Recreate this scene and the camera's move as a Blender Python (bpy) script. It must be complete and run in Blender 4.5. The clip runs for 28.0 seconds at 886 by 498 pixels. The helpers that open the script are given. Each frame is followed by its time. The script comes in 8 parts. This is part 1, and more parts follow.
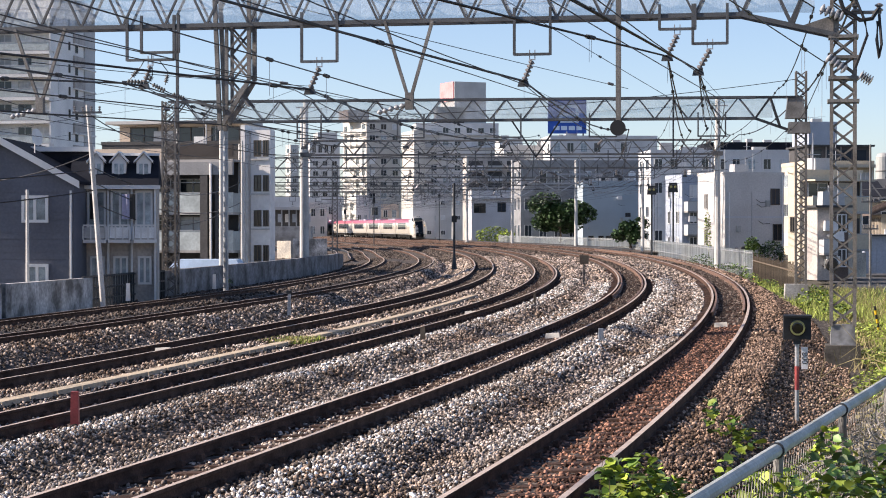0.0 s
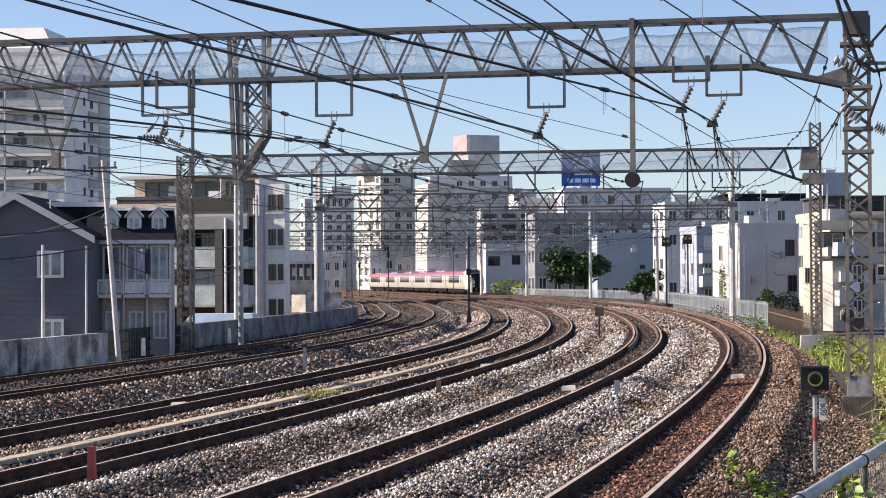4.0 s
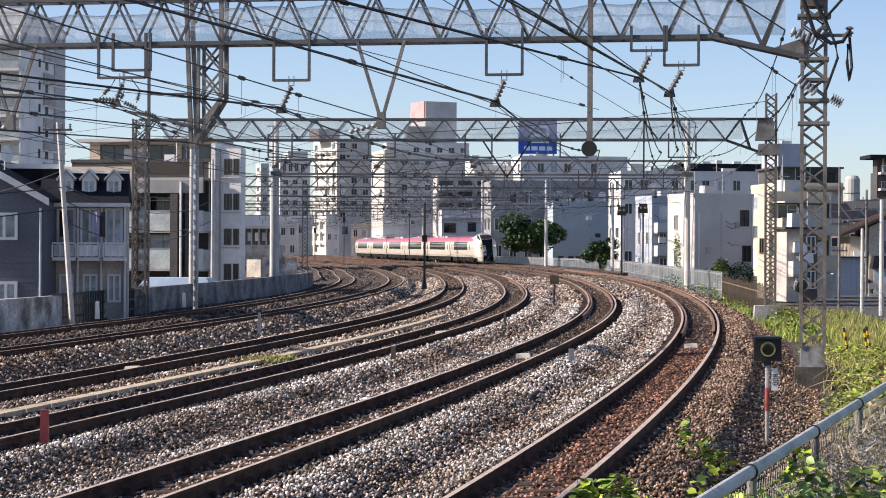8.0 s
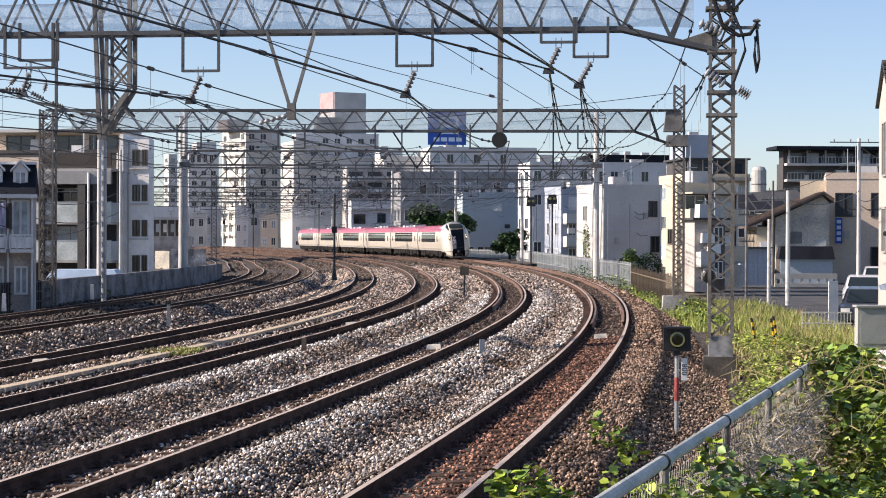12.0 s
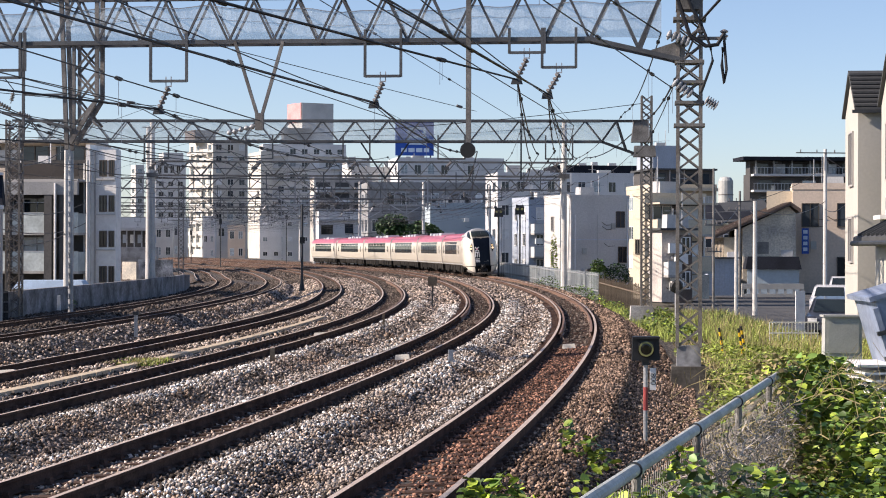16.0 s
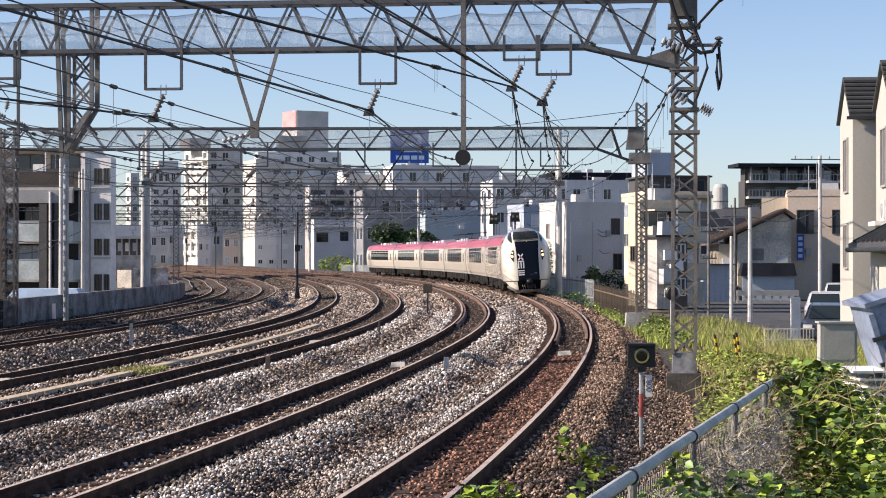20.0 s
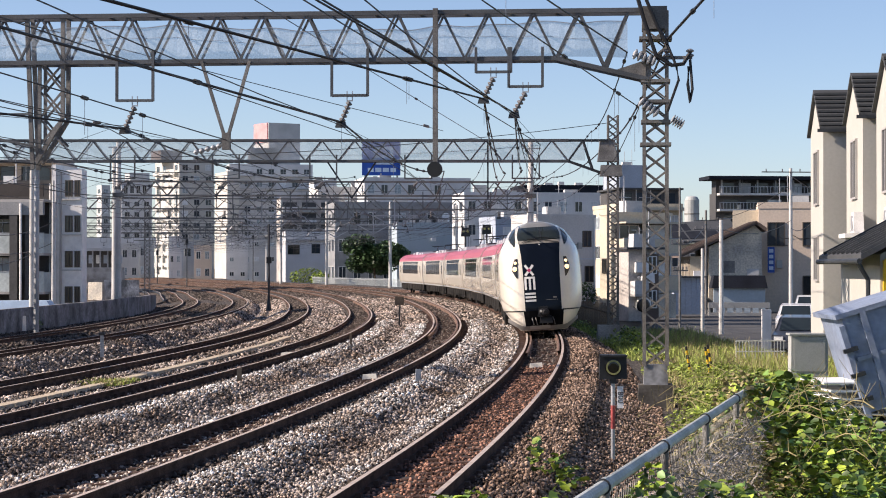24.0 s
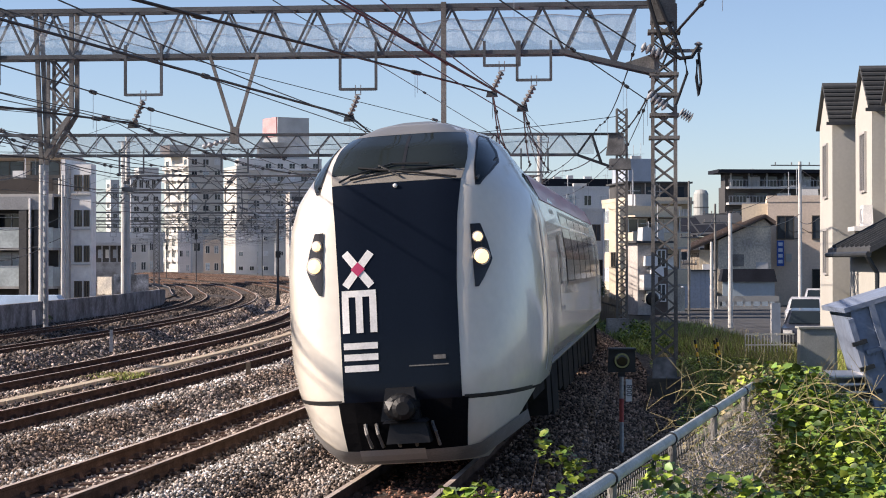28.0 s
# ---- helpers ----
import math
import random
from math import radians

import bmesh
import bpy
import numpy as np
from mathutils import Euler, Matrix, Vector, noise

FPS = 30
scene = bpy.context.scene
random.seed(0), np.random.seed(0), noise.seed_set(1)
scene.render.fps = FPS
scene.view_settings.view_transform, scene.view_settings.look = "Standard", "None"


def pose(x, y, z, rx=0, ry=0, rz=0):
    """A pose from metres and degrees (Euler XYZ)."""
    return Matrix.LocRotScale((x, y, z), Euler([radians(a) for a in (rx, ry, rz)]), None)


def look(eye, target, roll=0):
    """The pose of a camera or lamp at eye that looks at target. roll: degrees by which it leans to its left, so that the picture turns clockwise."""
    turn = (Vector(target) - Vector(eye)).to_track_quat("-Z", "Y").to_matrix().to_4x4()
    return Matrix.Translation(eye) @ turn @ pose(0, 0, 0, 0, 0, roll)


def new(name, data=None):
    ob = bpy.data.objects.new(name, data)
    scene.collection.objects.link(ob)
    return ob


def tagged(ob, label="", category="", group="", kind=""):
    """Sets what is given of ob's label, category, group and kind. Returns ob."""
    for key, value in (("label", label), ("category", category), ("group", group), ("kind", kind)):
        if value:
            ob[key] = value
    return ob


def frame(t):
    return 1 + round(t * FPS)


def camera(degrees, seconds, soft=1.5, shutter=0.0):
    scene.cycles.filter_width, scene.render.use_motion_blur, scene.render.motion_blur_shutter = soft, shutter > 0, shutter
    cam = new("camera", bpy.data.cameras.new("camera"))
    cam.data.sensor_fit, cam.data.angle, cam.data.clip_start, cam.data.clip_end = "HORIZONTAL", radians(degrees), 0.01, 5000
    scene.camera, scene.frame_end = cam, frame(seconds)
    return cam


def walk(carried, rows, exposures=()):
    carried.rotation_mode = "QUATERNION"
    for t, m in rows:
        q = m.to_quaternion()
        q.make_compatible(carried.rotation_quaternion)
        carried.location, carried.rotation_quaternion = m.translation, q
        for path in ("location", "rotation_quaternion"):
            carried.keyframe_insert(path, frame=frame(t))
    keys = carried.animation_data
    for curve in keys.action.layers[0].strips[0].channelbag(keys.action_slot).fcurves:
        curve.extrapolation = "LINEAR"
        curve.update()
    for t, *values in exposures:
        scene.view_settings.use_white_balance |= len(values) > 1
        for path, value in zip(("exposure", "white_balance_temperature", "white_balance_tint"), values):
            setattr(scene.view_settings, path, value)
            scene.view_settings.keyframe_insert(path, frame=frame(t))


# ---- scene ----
cam = camera(25.96, 28.0, soft=1.0)

# seconds, turn to the right of +y, tilt upwards, lean, sway sideways and in height; the camera is held in the hand at one spot
EYE = (0.0, 0.0, 2.343)
TURNS = [
    (0.0, -0.039, -0.684, -0.041, 0.072, 0.018),
    (0.5, -0.002, -0.412, 0.092, 0.066, 0.020),
    (1.0, 0.153, -0.187, 0.284, 0.049, 0.022),
    (1.5, 0.311, -0.028, 0.428, 0.050, 0.021),
    (2.0, 0.357, 0.121, 0.420, 0.040, 0.021),
    (2.5, 0.196, 0.332, 0.149, 0.043, 0.013),
    (3.0, -0.136, 0.592, -0.172, 0.050, 0.012),
    (3.5, -0.469, 0.904, -0.373, 0.045, 0.014),
    (5.5, -0.138, 0.691, -0.041, 0.060, 0.005),
    (6.0, 0.169, 0.475, 0.076, 0.048, 0.008),
    (6.5, 0.345, 0.341, 0.099, 0.057, 0.009),
    (7.0, 0.469, 0.212, 0.161, 0.050, 0.013),
    (7.5, 0.604, 0.073, 0.207, 0.043, 0.008),
    (8.0, 0.860, -0.098, 0.283, 0.044, 0.020),
    (8.5, 1.243, -0.235, 0.343, 0.033, 0.020),
    (9.0, 1.634, -0.340, 0.290, 0.045, 0.015),
    (9.5, 2.050, -0.411, 0.219, 0.042, 0.017),
    (10.0, 2.437, -0.435, 0.152, 0.040, 0.016),
    (10.5, 2.780, -0.441, 0.125, 0.038, 0.019),
    (11.0, 3.079, -0.410, 0.117, 0.027, 0.023),
    (11.5, 3.336, -0.375, 0.139, 0.019, 0.026),
    (12.0, 3.555, -0.356, 0.198, 0.021, 0.025),
    (12.5, 3.744, -0.355, 0.250, 0.024, 0.017),
    (14.5, 4.211, -0.240, 0.429, 0.011, 0.021),
    (15.0, 4.302, -0.165, 0.346, 0.006, 0.021),
    (15.5, 4.396, -0.086, 0.239, 0.002, 0.016),
    (16.0, 4.524, -0.035, 0.154, -0.002, 0.015),
    (16.5, 4.680, 0.054, 0.027, 0.005, 0.020),
    (17.0, 4.865, 0.159, 0.006, -0.001, 0.014),
    (17.5, 5.005, 0.227, -0.099, -0.004, 0.020),
    (18.0, 5.075, 0.271, -0.085, -0.004, 0.017),
    (18.5, 5.016, 0.268, -0.082, -0.008, 0.015),
    (19.0, 4.874, 0.219, -0.065, -0.005, 0.021),
    (19.5, 4.737, 0.192, -0.024, -0.000, 0.013),
    (20.0, 4.666, 0.186, 0.014, -0.004, 0.013),
    (20.5, 4.677, 0.197, 0.077, -0.009, 0.013),
    (21.0, 4.778, 0.208, 0.147, -0.001, 0.013),
    (21.5, 4.933, 0.185, 0.213, -0.000, 0.010),
    (23.5, 5.461, 0.389, 0.050, -0.008, 0.002),
    (24.0, 5.511, 0.557, 0.031, -0.008, 0.001),
    (24.5, 5.562, 0.660, -0.015, 0.001, -0.003),
    (25.0, 5.616, 0.686, -0.011, -0.007, -0.006),
    (25.5, 5.629, 0.676, -0.022, -0.005, -0.002),
    (26.0, 5.580, 0.641, 0.009, -0.003, -0.004),
    (26.5, 5.467, 0.596, -0.004, 0.000, -0.005),
    (27.0, 5.358, 0.538, -0.012, 0.006, -0.015),
    (27.5, 5.286, 0.463, -0.031, 0.005, -0.017),
    (28.0, 5.238, 0.381, -0.064, 0.004, -0.008),
]


def aim(turn, tilt, lean, side, rise):
    a, b = radians(turn), radians(tilt)
    way = Vector((math.sin(a) * math.cos(b), math.cos(a) * math.cos(b), math.sin(b)))
    eye = Vector(EYE) + Vector((side, 0, rise))
    return look(eye, eye + way * 50, lean)


walk(cam, [(t, aim(*row)) for t, *row in TURNS], [(0.0, 0.90, 6610, 18), (6.0, 0.80, 6610, 18), (10.0, 0.82, 6610, 18), (18.0, 0.77, 6610, 18), (28.0, 0.73, 6610, 18)])

# ---- light ----
SUN_EL, SUN_AZ = 30.5, -91.0
world = bpy.data.worlds.new("sky")
scene.world = world
world.use_nodes = True
wn = world.node_tree.nodes
sky = wn.new("ShaderNodeTexSky")
sky.sky_type = "NISHITA"
sky.sun_disc = False
sky.sun_elevation, sky.sun_rotation = radians(SUN_EL), radians(SUN_AZ)
sky.air_density, sky.dust_density, sky.ozone_density = 0.78, 0.5, 2.5
wn["Background"].inputs["Strength"].default_value = 0.092
world.node_tree.links.new(sky.outputs[0], wn["Background"].inputs[0])
to_sun = Vector((math.sin(radians(SUN_AZ)) * math.cos(radians(SUN_EL)),
                 math.cos(radians(SUN_AZ)) * math.cos(radians(SUN_EL)), math.sin(radians(SUN_EL))))
sun_data = bpy.data.lights.new("sun", "SUN")
sun_data.energy, sun_data.angle, sun_data.color = 4.5, radians(0.55), (1.0, 0.90, 0.76)
sun = new("sun", sun_data)
sun.matrix_world = look(to_sun * 100, (0, 0, 0))


# ---- materials ----
def mat(name, color, rough=0.7, metal=0.0, vary=0.25, scale=2.0, fine=40.0, bump=0.2, dist=0.01, per=0.0,
        island=False, spec=0.5, stain=None, coat=0.0, emit=0.0, alpha=None):
    """A surface with colour varied at two scales, fine relief, and a change from piece to piece."""
    m = bpy.data.materials.new(name)
    m.use_nodes = True
    n, l = m.node_tree.nodes, m.node_tree.links
    b = n["Principled BSDF"]
    b.inputs["Roughness"].default_value, b.inputs["Metallic"].default_value = rough, metal
    b.inputs["Specular IOR Level"].default_value = spec
    b.inputs["Coat Weight"].default_value = coat
    tc = n.new("ShaderNodeTexCoord")
    n1, n2 = n.new("ShaderNodeTexNoise"), n.new("ShaderNodeTexNoise")
    for k, s, d in ((n1, scale, 4), (n2, fine, 3)):
        k.inputs["Scale"].default_value, k.inputs["Detail"].default_value = s, d
        l.new(tc.outputs["Object"], k.inputs["Vector"])
    mix = n.new("ShaderNodeMix")
    mix.data_type = "RGBA"
    c2 = stain or tuple(c * (1 - vary) for c in color)
    mix.inputs["A"].default_value = (*color, 1)
    mix.inputs["B"].default_value = (*c2, 1)
    ramp = n.new("ShaderNodeMapRange")
    ramp.inputs["From Min"].default_value, ramp.inputs["From Max"].default_value = 0.38, 0.66
    l.new(n1.outputs["Fac"], ramp.inputs["Value"])
    l.new(ramp.outputs["Result"], mix.inputs["Factor"])
    hsv = n.new("ShaderNodeHueSaturation")
    l.new(mix.outputs["Result"], hsv.inputs["Color"])
    val = n.new("ShaderNodeMapRange")
    val.inputs["From Min"].default_value, val.inputs["From Max"].default_value = 0.3, 0.7
    val.inputs["To Min"].default_value, val.inputs["To Max"].default_value = 1 - vary * 0.6, 1 + vary * 0.6
    l.new(n2.outputs["Fac"], val.inputs["Value"])
    last = val.outputs["Result"]
    if per or island:
        src = n.new("ShaderNodeNewGeometry").outputs["Random Per Island"] if island else n.new("ShaderNodeObjectInfo").outputs["Random"]
        pr = n.new("ShaderNodeMapRange")
        pr.inputs["To Min"].default_value, pr.inputs["To Max"].default_value = 1 - per, 1 + per * (1.6 if island else 1)
        if island:
            pw = n.new("ShaderNodeMath")
            pw.operation = "POWER"
            pw.inputs[1].default_value = 1.9
            l.new(src, pw.inputs[0])
            src = pw.outputs[0]
        l.new(src, pr.inputs["Value"])
        mu = n.new("ShaderNodeMath")
        mu.operation = "MULTIPLY"
        l.new(last, mu.inputs[0])
        l.new(pr.outputs["Result"], mu.inputs[1])
        last = mu.outputs[0]
    l.new(last, hsv.inputs["Value"])
    l.new(hsv.outputs["Color"], b.inputs["Base Color"])
    if bump:
        bn = n.new("ShaderNodeBump")
        bn.inputs["Strength"].default_value, bn.inputs["Distance"].default_value = bump, dist
        l.new(n2.outputs["Fac"], bn.inputs["Height"])
        l.new(bn.outputs["Normal"], b.inputs["Normal"])
    if emit:
        l.new(hsv.outputs["Color"], b.inputs["Emission Color"])
        b.inputs["Emission Strength"].default_value = emit
    return m


M = {}


def m_(name, *a, **k):
    M[name] = mat(name, *a, **k)
    return M[name]


m_("earth", (0.127, 0.114, 0.083), 0.95, vary=0.4, scale=0.15, fine=6.0, bump=0.6, dist=0.05)
m_("ballast_stone", (0.66, 0.645, 0.62), 0.95, vary=0.35, scale=0.45, fine=60.0, bump=0.3, per=0.7, island=True, spec=0.2, stain=(0.25, 0.215, 0.185))
m_("brown_stone", (0.405, 0.345, 0.30), 0.95, vary=0.35, scale=0.5, fine=60.0, bump=0.3, per=0.85, island=True, spec=0.2, stain=(0.24, 0.175, 0.13))
m_("red_stone", (0.27, 0.145, 0.1), 0.95, vary=0.35, scale=0.9, fine=60.0, bump=0.3, per=0.8, island=True, spec=0.2, stain=(0.19, 0.10, 0.07))
m_("rust_stone", (0.33, 0.235, 0.175), 0.95, vary=0.35, scale=0.9, fine=60.0, bump=0.3, per=0.78, island=True, spec=0.2, stain=(0.18, 0.12, 0.085))
m_("rail_steel", (0.125, 0.08, 0.062), 0.9, vary=0.45, scale=3.0, fine=50.0, spec=0.05)
m_("rail_top", (0.53, 0.43, 0.36), 0.55, metal=0.0, vary=0.25, scale=4.0, fine=60.0, bump=0.05, spec=0.4)
m_("sleeper", (0.10, 0.062, 0.048), 0.9, vary=0.4, scale=2.0, fine=30.0, per=0.3, spec=0.15)
m_("galv", (0.432, 0.444, 0.457), 0.5, metal=0.4, vary=0.3, scale=1.5, fine=25.0, bump=0.1)
m_("fence_pipe", (0.47, 0.495, 0.475), 0.62, metal=0.15, vary=0.3, scale=3.0, fine=40.0, bump=0.15, spec=0.3, stain=(0.33, 0.36, 0.33))
m_("old_steel", (0.23, 0.22, 0.205), 0.65, metal=0.2, vary=0.45, scale=1.5, fine=30.0, bump=0.2, spec=0.3)
m_("dark_steel", (0.05, 0.055, 0.06), 0.55, metal=0.4, vary=0.3, scale=2.0, fine=30.0)
m_("beam_steel", (0.115, 0.12, 0.125), 0.55, metal=0.3, vary=0.35, scale=1.5, fine=30.0, bump=0.1)
m_("wire", (0.03, 0.03, 0.032), 0.5, metal=0.5, vary=0.2)
m_("porcelain", (0.20, 0.19, 0.185), 0.3, vary=0.3)
m_("concrete", (0.457, 0.444, 0.419), 0.9, vary=0.35, scale=0.9, fine=18.0, bump=0.4, stain=(0.254, 0.241, 0.222))
m_("wall_concrete", (0.27, 0.275, 0.285), 0.9, vary=0.55, scale=0.9, fine=7.0, bump=0.5, stain=(0.10, 0.10, 0.098), spec=0.2)
m_("pole_concrete", (0.635, 0.622, 0.584), 0.85, vary=0.2, scale=1.2, fine=20.0)
m_("asphalt", (0.076, 0.076, 0.076), 0.9, vary=0.3, scale=0.4, fine=30.0, bump=0.3)
m_("white_wall", (0.58, 0.572, 0.55), 0.85, vary=0.16, scale=0.35, fine=8.0, bump=0.1, spec=0.2)
m_("cream_wall", (0.60, 0.53, 0.41), 0.85, vary=0.16, scale=0.35, fine=8.0, bump=0.1, spec=0.2)
m_("grey_wall", (0.533, 0.533, 0.521), 0.85, vary=0.18, scale=0.3, fine=8.0, bump=0.1)
m_("beige_wall", (0.62, 0.51, 0.41), 0.85, vary=0.15, scale=0.3, fine=8.0, bump=0.1)
m_("dark_siding", (0.124, 0.134, 0.166), 0.75, vary=0.2, scale=0.5, fine=10.0)
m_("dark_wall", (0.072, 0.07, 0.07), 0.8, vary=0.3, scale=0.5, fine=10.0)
m_("roof_dark", (0.022, 0.025, 0.034), 0.9, vary=0.3, scale=1.0, fine=20.0, spec=0.1)
m_("roof_brown", (0.14, 0.102, 0.083), 0.75, vary=0.3, scale=1.0, fine=20.0)
m_("window_glass", (0.035, 0.045, 0.055), 0.08, vary=0.3, scale=0.5, bump=0.0, per=0.6)
m_("curtain", (0.699, 0.711, 0.711), 0.8, vary=0.2, per=0.3)
m_("white_frame", (0.737, 0.737, 0.724), 0.5, vary=0.08)
m_("bronze_frame", (0.09, 0.075, 0.06), 0.5, metal=0.3)
m_("sign_blue", (0.012, 0.085, 0.42), 0.5, vary=0.12, scale=0.3)
m_("sign_light", (0.55, 0.68, 0.82), 0.6, vary=0.1)
m_("train_white", (0.74, 0.68, 0.58), 0.22, vary=0.05, scale=0.4, fine=10.0, bump=0.0, coat=0.5)
m_("train_grey", (0.533, 0.546, 0.572), 0.35, vary=0.06, bump=0.0, coat=0.3)
m_("train_red", (0.50, 0.11, 0.15), 0.4, vary=0.15, scale=0.6, bump=0.0, coat=0.2)
m_("train_black", (0.006, 0.009, 0.016), 0.18, vary=0.15, scale=0.6, bump=0.0, spec=0.16)
m_("train_glass", (0.02, 0.028, 0.032), 0.05, vary=0.1, bump=0.0, spec=0.4)
m_("underframe", (0.03, 0.027, 0.024), 0.9, vary=0.4, scale=1.5, fine=12.0, spec=0.1)
m_("lamp_glow", (1.0, 0.68, 0.30), 0.3, vary=0.0, bump=0.0, emit=1.3)
m_("red_paint", (0.381, 0.064, 0.057), 0.6, vary=0.3, scale=3.0)
m_("white_paint", (0.813, 0.8, 0.775), 0.5, vary=0.14, scale=3.0)
m_("black_paint", (0.015, 0.015, 0.015), 0.5, vary=0.2)
m_("yellow_paint", (0.80, 0.50, 0.01), 0.5, vary=0.08)
m_("tarp", (0.22, 0.275, 0.385), 0.6, vary=0.25, scale=1.2, fine=8.0, bump=0.3, dist=0.03, stain=(0.20, 0.23, 0.29))
m_("leaf", (0.14, 0.225, 0.045), 0.5, vary=0.35, scale=1.2, fine=10.0, per=0.6, island=True, bump=0.0, stain=(0.064, 0.127, 0.023))
m_("leaf_dark", (0.044, 0.095, 0.028), 0.6, vary=0.35, scale=0.6, fine=8.0, per=0.5, island=True, bump=0.0)
m_("leaf_bright", (0.30, 0.39, 0.05), 0.5, vary=0.3, scale=1.5, fine=10.0, per=0.5, island=True, bump=0.0)
m_("grass", (0.35, 0.42, 0.09), 0.7, vary=0.35, scale=0.6, fine=8.0, per=0.5, island=True, bump=0.0)
m_("dry_grass", (0.381, 0.318, 0.152), 0.8, vary=0.3, scale=0.8, fine=8.0, per=0.4, island=True, bump=0.0)
m_("bark", (0.09, 0.065, 0.045), 0.9, vary=0.4, scale=3.0, fine=20.0, bump=0.5)
m_("timber", (0.203, 0.152, 0.102), 0.85, vary=0.35, scale=2.0, fine=20.0, per=0.2)
m_("beige_duct", (0.55, 0.45, 0.32), 0.9, vary=0.35, scale=0.8, fine=20.0)
for leafy in ("leaf", "leaf_dark", "leaf_bright", "grass"):
    M[leafy].node_tree.nodes["Principled BSDF"].inputs["Transmission Weight"].default_value = 0.0
    M[leafy].node_tree.nodes["Principled BSDF"].inputs["Subsurface Weight"].default_value = 0.0


# ---- mesh tools ----
class Shape:
    """Gathers faces for one mesh."""

    def __init__(self):
        self.v, self.f = [], []

    def face(self, *pts):
        k = len(self.v)
        self.v += [tuple(p) for p in pts]
        self.f.append(tuple(range(k, k + len(pts))))
        return self

    def box(self, x0, x1, y0, y1, z0, z1, m=None, cut=0.0):
        c = [Vector((x, y, z)) for z in (z0, z1) for x, y in ((x0, y0), (x1, y0), (x1, y1), (x0, y1))]
        if cut:
            mid = Vector(((x0 + x1) / 2, (y0 + y1) / 2, 0))
            c = c[:4] + [Vector((p.x - math.copysign(cut, p.x - mid.x), p.y - math.copysign(cut, p.y - mid.y), p.z)) for p in c[4:]]
        if m is not None:
            c = [m @ p for p in c]
        k = len(self.v)
        self.v += [tuple(p) for p in c]
        self.f += [tuple(k + i for i in q) for q in ((3, 2, 1, 0), (4, 5, 6, 7), (0, 1, 5, 4), (1, 2, 6, 5), (2, 3, 7, 6), (3, 0, 4, 7))]
        return self

    def prism(self, outline, z0, z1, m=None):
        """An upright prism over an outline of (x, y), counter-clockwise."""
        n, k = len(outline), len(self.v)
        for z in (z0, z1):
            for x, y in outline:
                p = Vector((x, y, z))
                self.v.append(tuple(m @ p if m is not None else p))
        self.f.append(tuple(k + i for i in reversed(range(n))))
        self.f.append(tuple(k + n + i for i in range(n)))
        self.f += [(k + i, k + (i + 1) % n, k + n + (i + 1) % n, k + n + i) for i in range(n)]
        return self

    def tube(self, pts, r, n=6, r1=None, caps=True):
        pts = [Vector(p) for p in pts]
        k = len(self.v)
        for i, p in enumerate(pts):
            d = (pts[min(i + 1, len(pts) - 1)] - pts[max(i - 1, 0)]).normalized()
            side = d.cross(Vector((0, 0, 1)))
            side = side.normalized() if side.length > 1e-3 else Vector((1, 0, 0))
            up = side.cross(d)
            rr = r if r1 is None else r + (r1 - r) * i / (len(pts) - 1)
            for j in range(n):
                a = 2 * math.pi * (j + 0.5) / n
                self.v.append(tuple(p + side * (rr * math.cos(a)) + up * (rr * math.sin(a))))
        for i in range(len(pts) - 1):
            a, b = k + i * n, k + (i + 1) * n
            self.f += [(a + j, a + (j + 1) % n, b + (j + 1) % n, b + j) for j in range(n)]
        if caps:
            self.f.append(tuple(k + j for j in reversed(range(n))))
            self.f.append(tuple(k + (len(pts) - 1) * n + j for j in range(n)))
        return self

    def bar(self, p, q, w, h=None):
        """A square bar from p to q."""
        return self.tube([p, q], w * 0.7071, 4)

    def lathe(self, prof, m, n=12):
        """Turns a profile of (radius, height) about z."""
        k = len(self.v)
        for r, z in prof:
            for j in range(n):
                a = 2 * math.pi * j / n
                self.v.append(tuple(m @ Vector((r * math.cos(a), r * math.sin(a), z))))
        for i in range(len(prof) - 1):
            a, b = k + i * n, k + (i + 1) * n
            self.f += [(a + j, a + (j + 1) % n, b + (j + 1) % n, b + j) for j in range(n)]
        self.f.append(tuple(k + j for j in reversed(range(n))))
        self.f.append(tuple(k + (len(prof) - 1) * n + j for j in range(n)))
        return self

    def grid(self, rows):
        """A sheet through rows of points."""
        k, n = len(self.v), len(rows[0])
        for row in rows:
            self.v += [tuple(p) for p in row]
        for i in range(len(rows) - 1):
            for j in range(n - 1):
                a = k + i * n + j
                self.f.append((a, a + 1, a + n + 1, a + n))
        return self

    def lattice(self, xs, zs, solid, y0, y1):
        """A flat board with openings: the cells (i, j) named in solid, between the cuts xs and zs."""
        at = {}

        def vert(i, j, y):
            if (i, j, y) not in at:
                at[i, j, y] = len(self.v)
                self.v.append((xs[i], y, zs[j]))
            return at[i, j, y]
        for i, j in solid:
            self.f.append((vert(i, j, y0), vert(i + 1, j, y0), vert(i + 1, j + 1, y0), vert(i, j + 1, y0)))
            self.f.append((vert(i, j, y1), vert(i, j + 1, y1), vert(i + 1, j + 1, y1), vert(i + 1, j, y1)))
            for (di, dj), (a, b) in (((0, -1), ((i, j), (i + 1, j))), ((1, 0), ((i + 1, j), (i + 1, j + 1))), ((0, 1), ((i + 1, j + 1), (i, j + 1))), ((-1, 0), ((i, j + 1), (i, j)))):
                if (i + di, j + dj) not in solid:
                    self.f.append((vert(*b, y0), vert(*a, y0), vert(*a, y1), vert(*b, y1)))
        return self

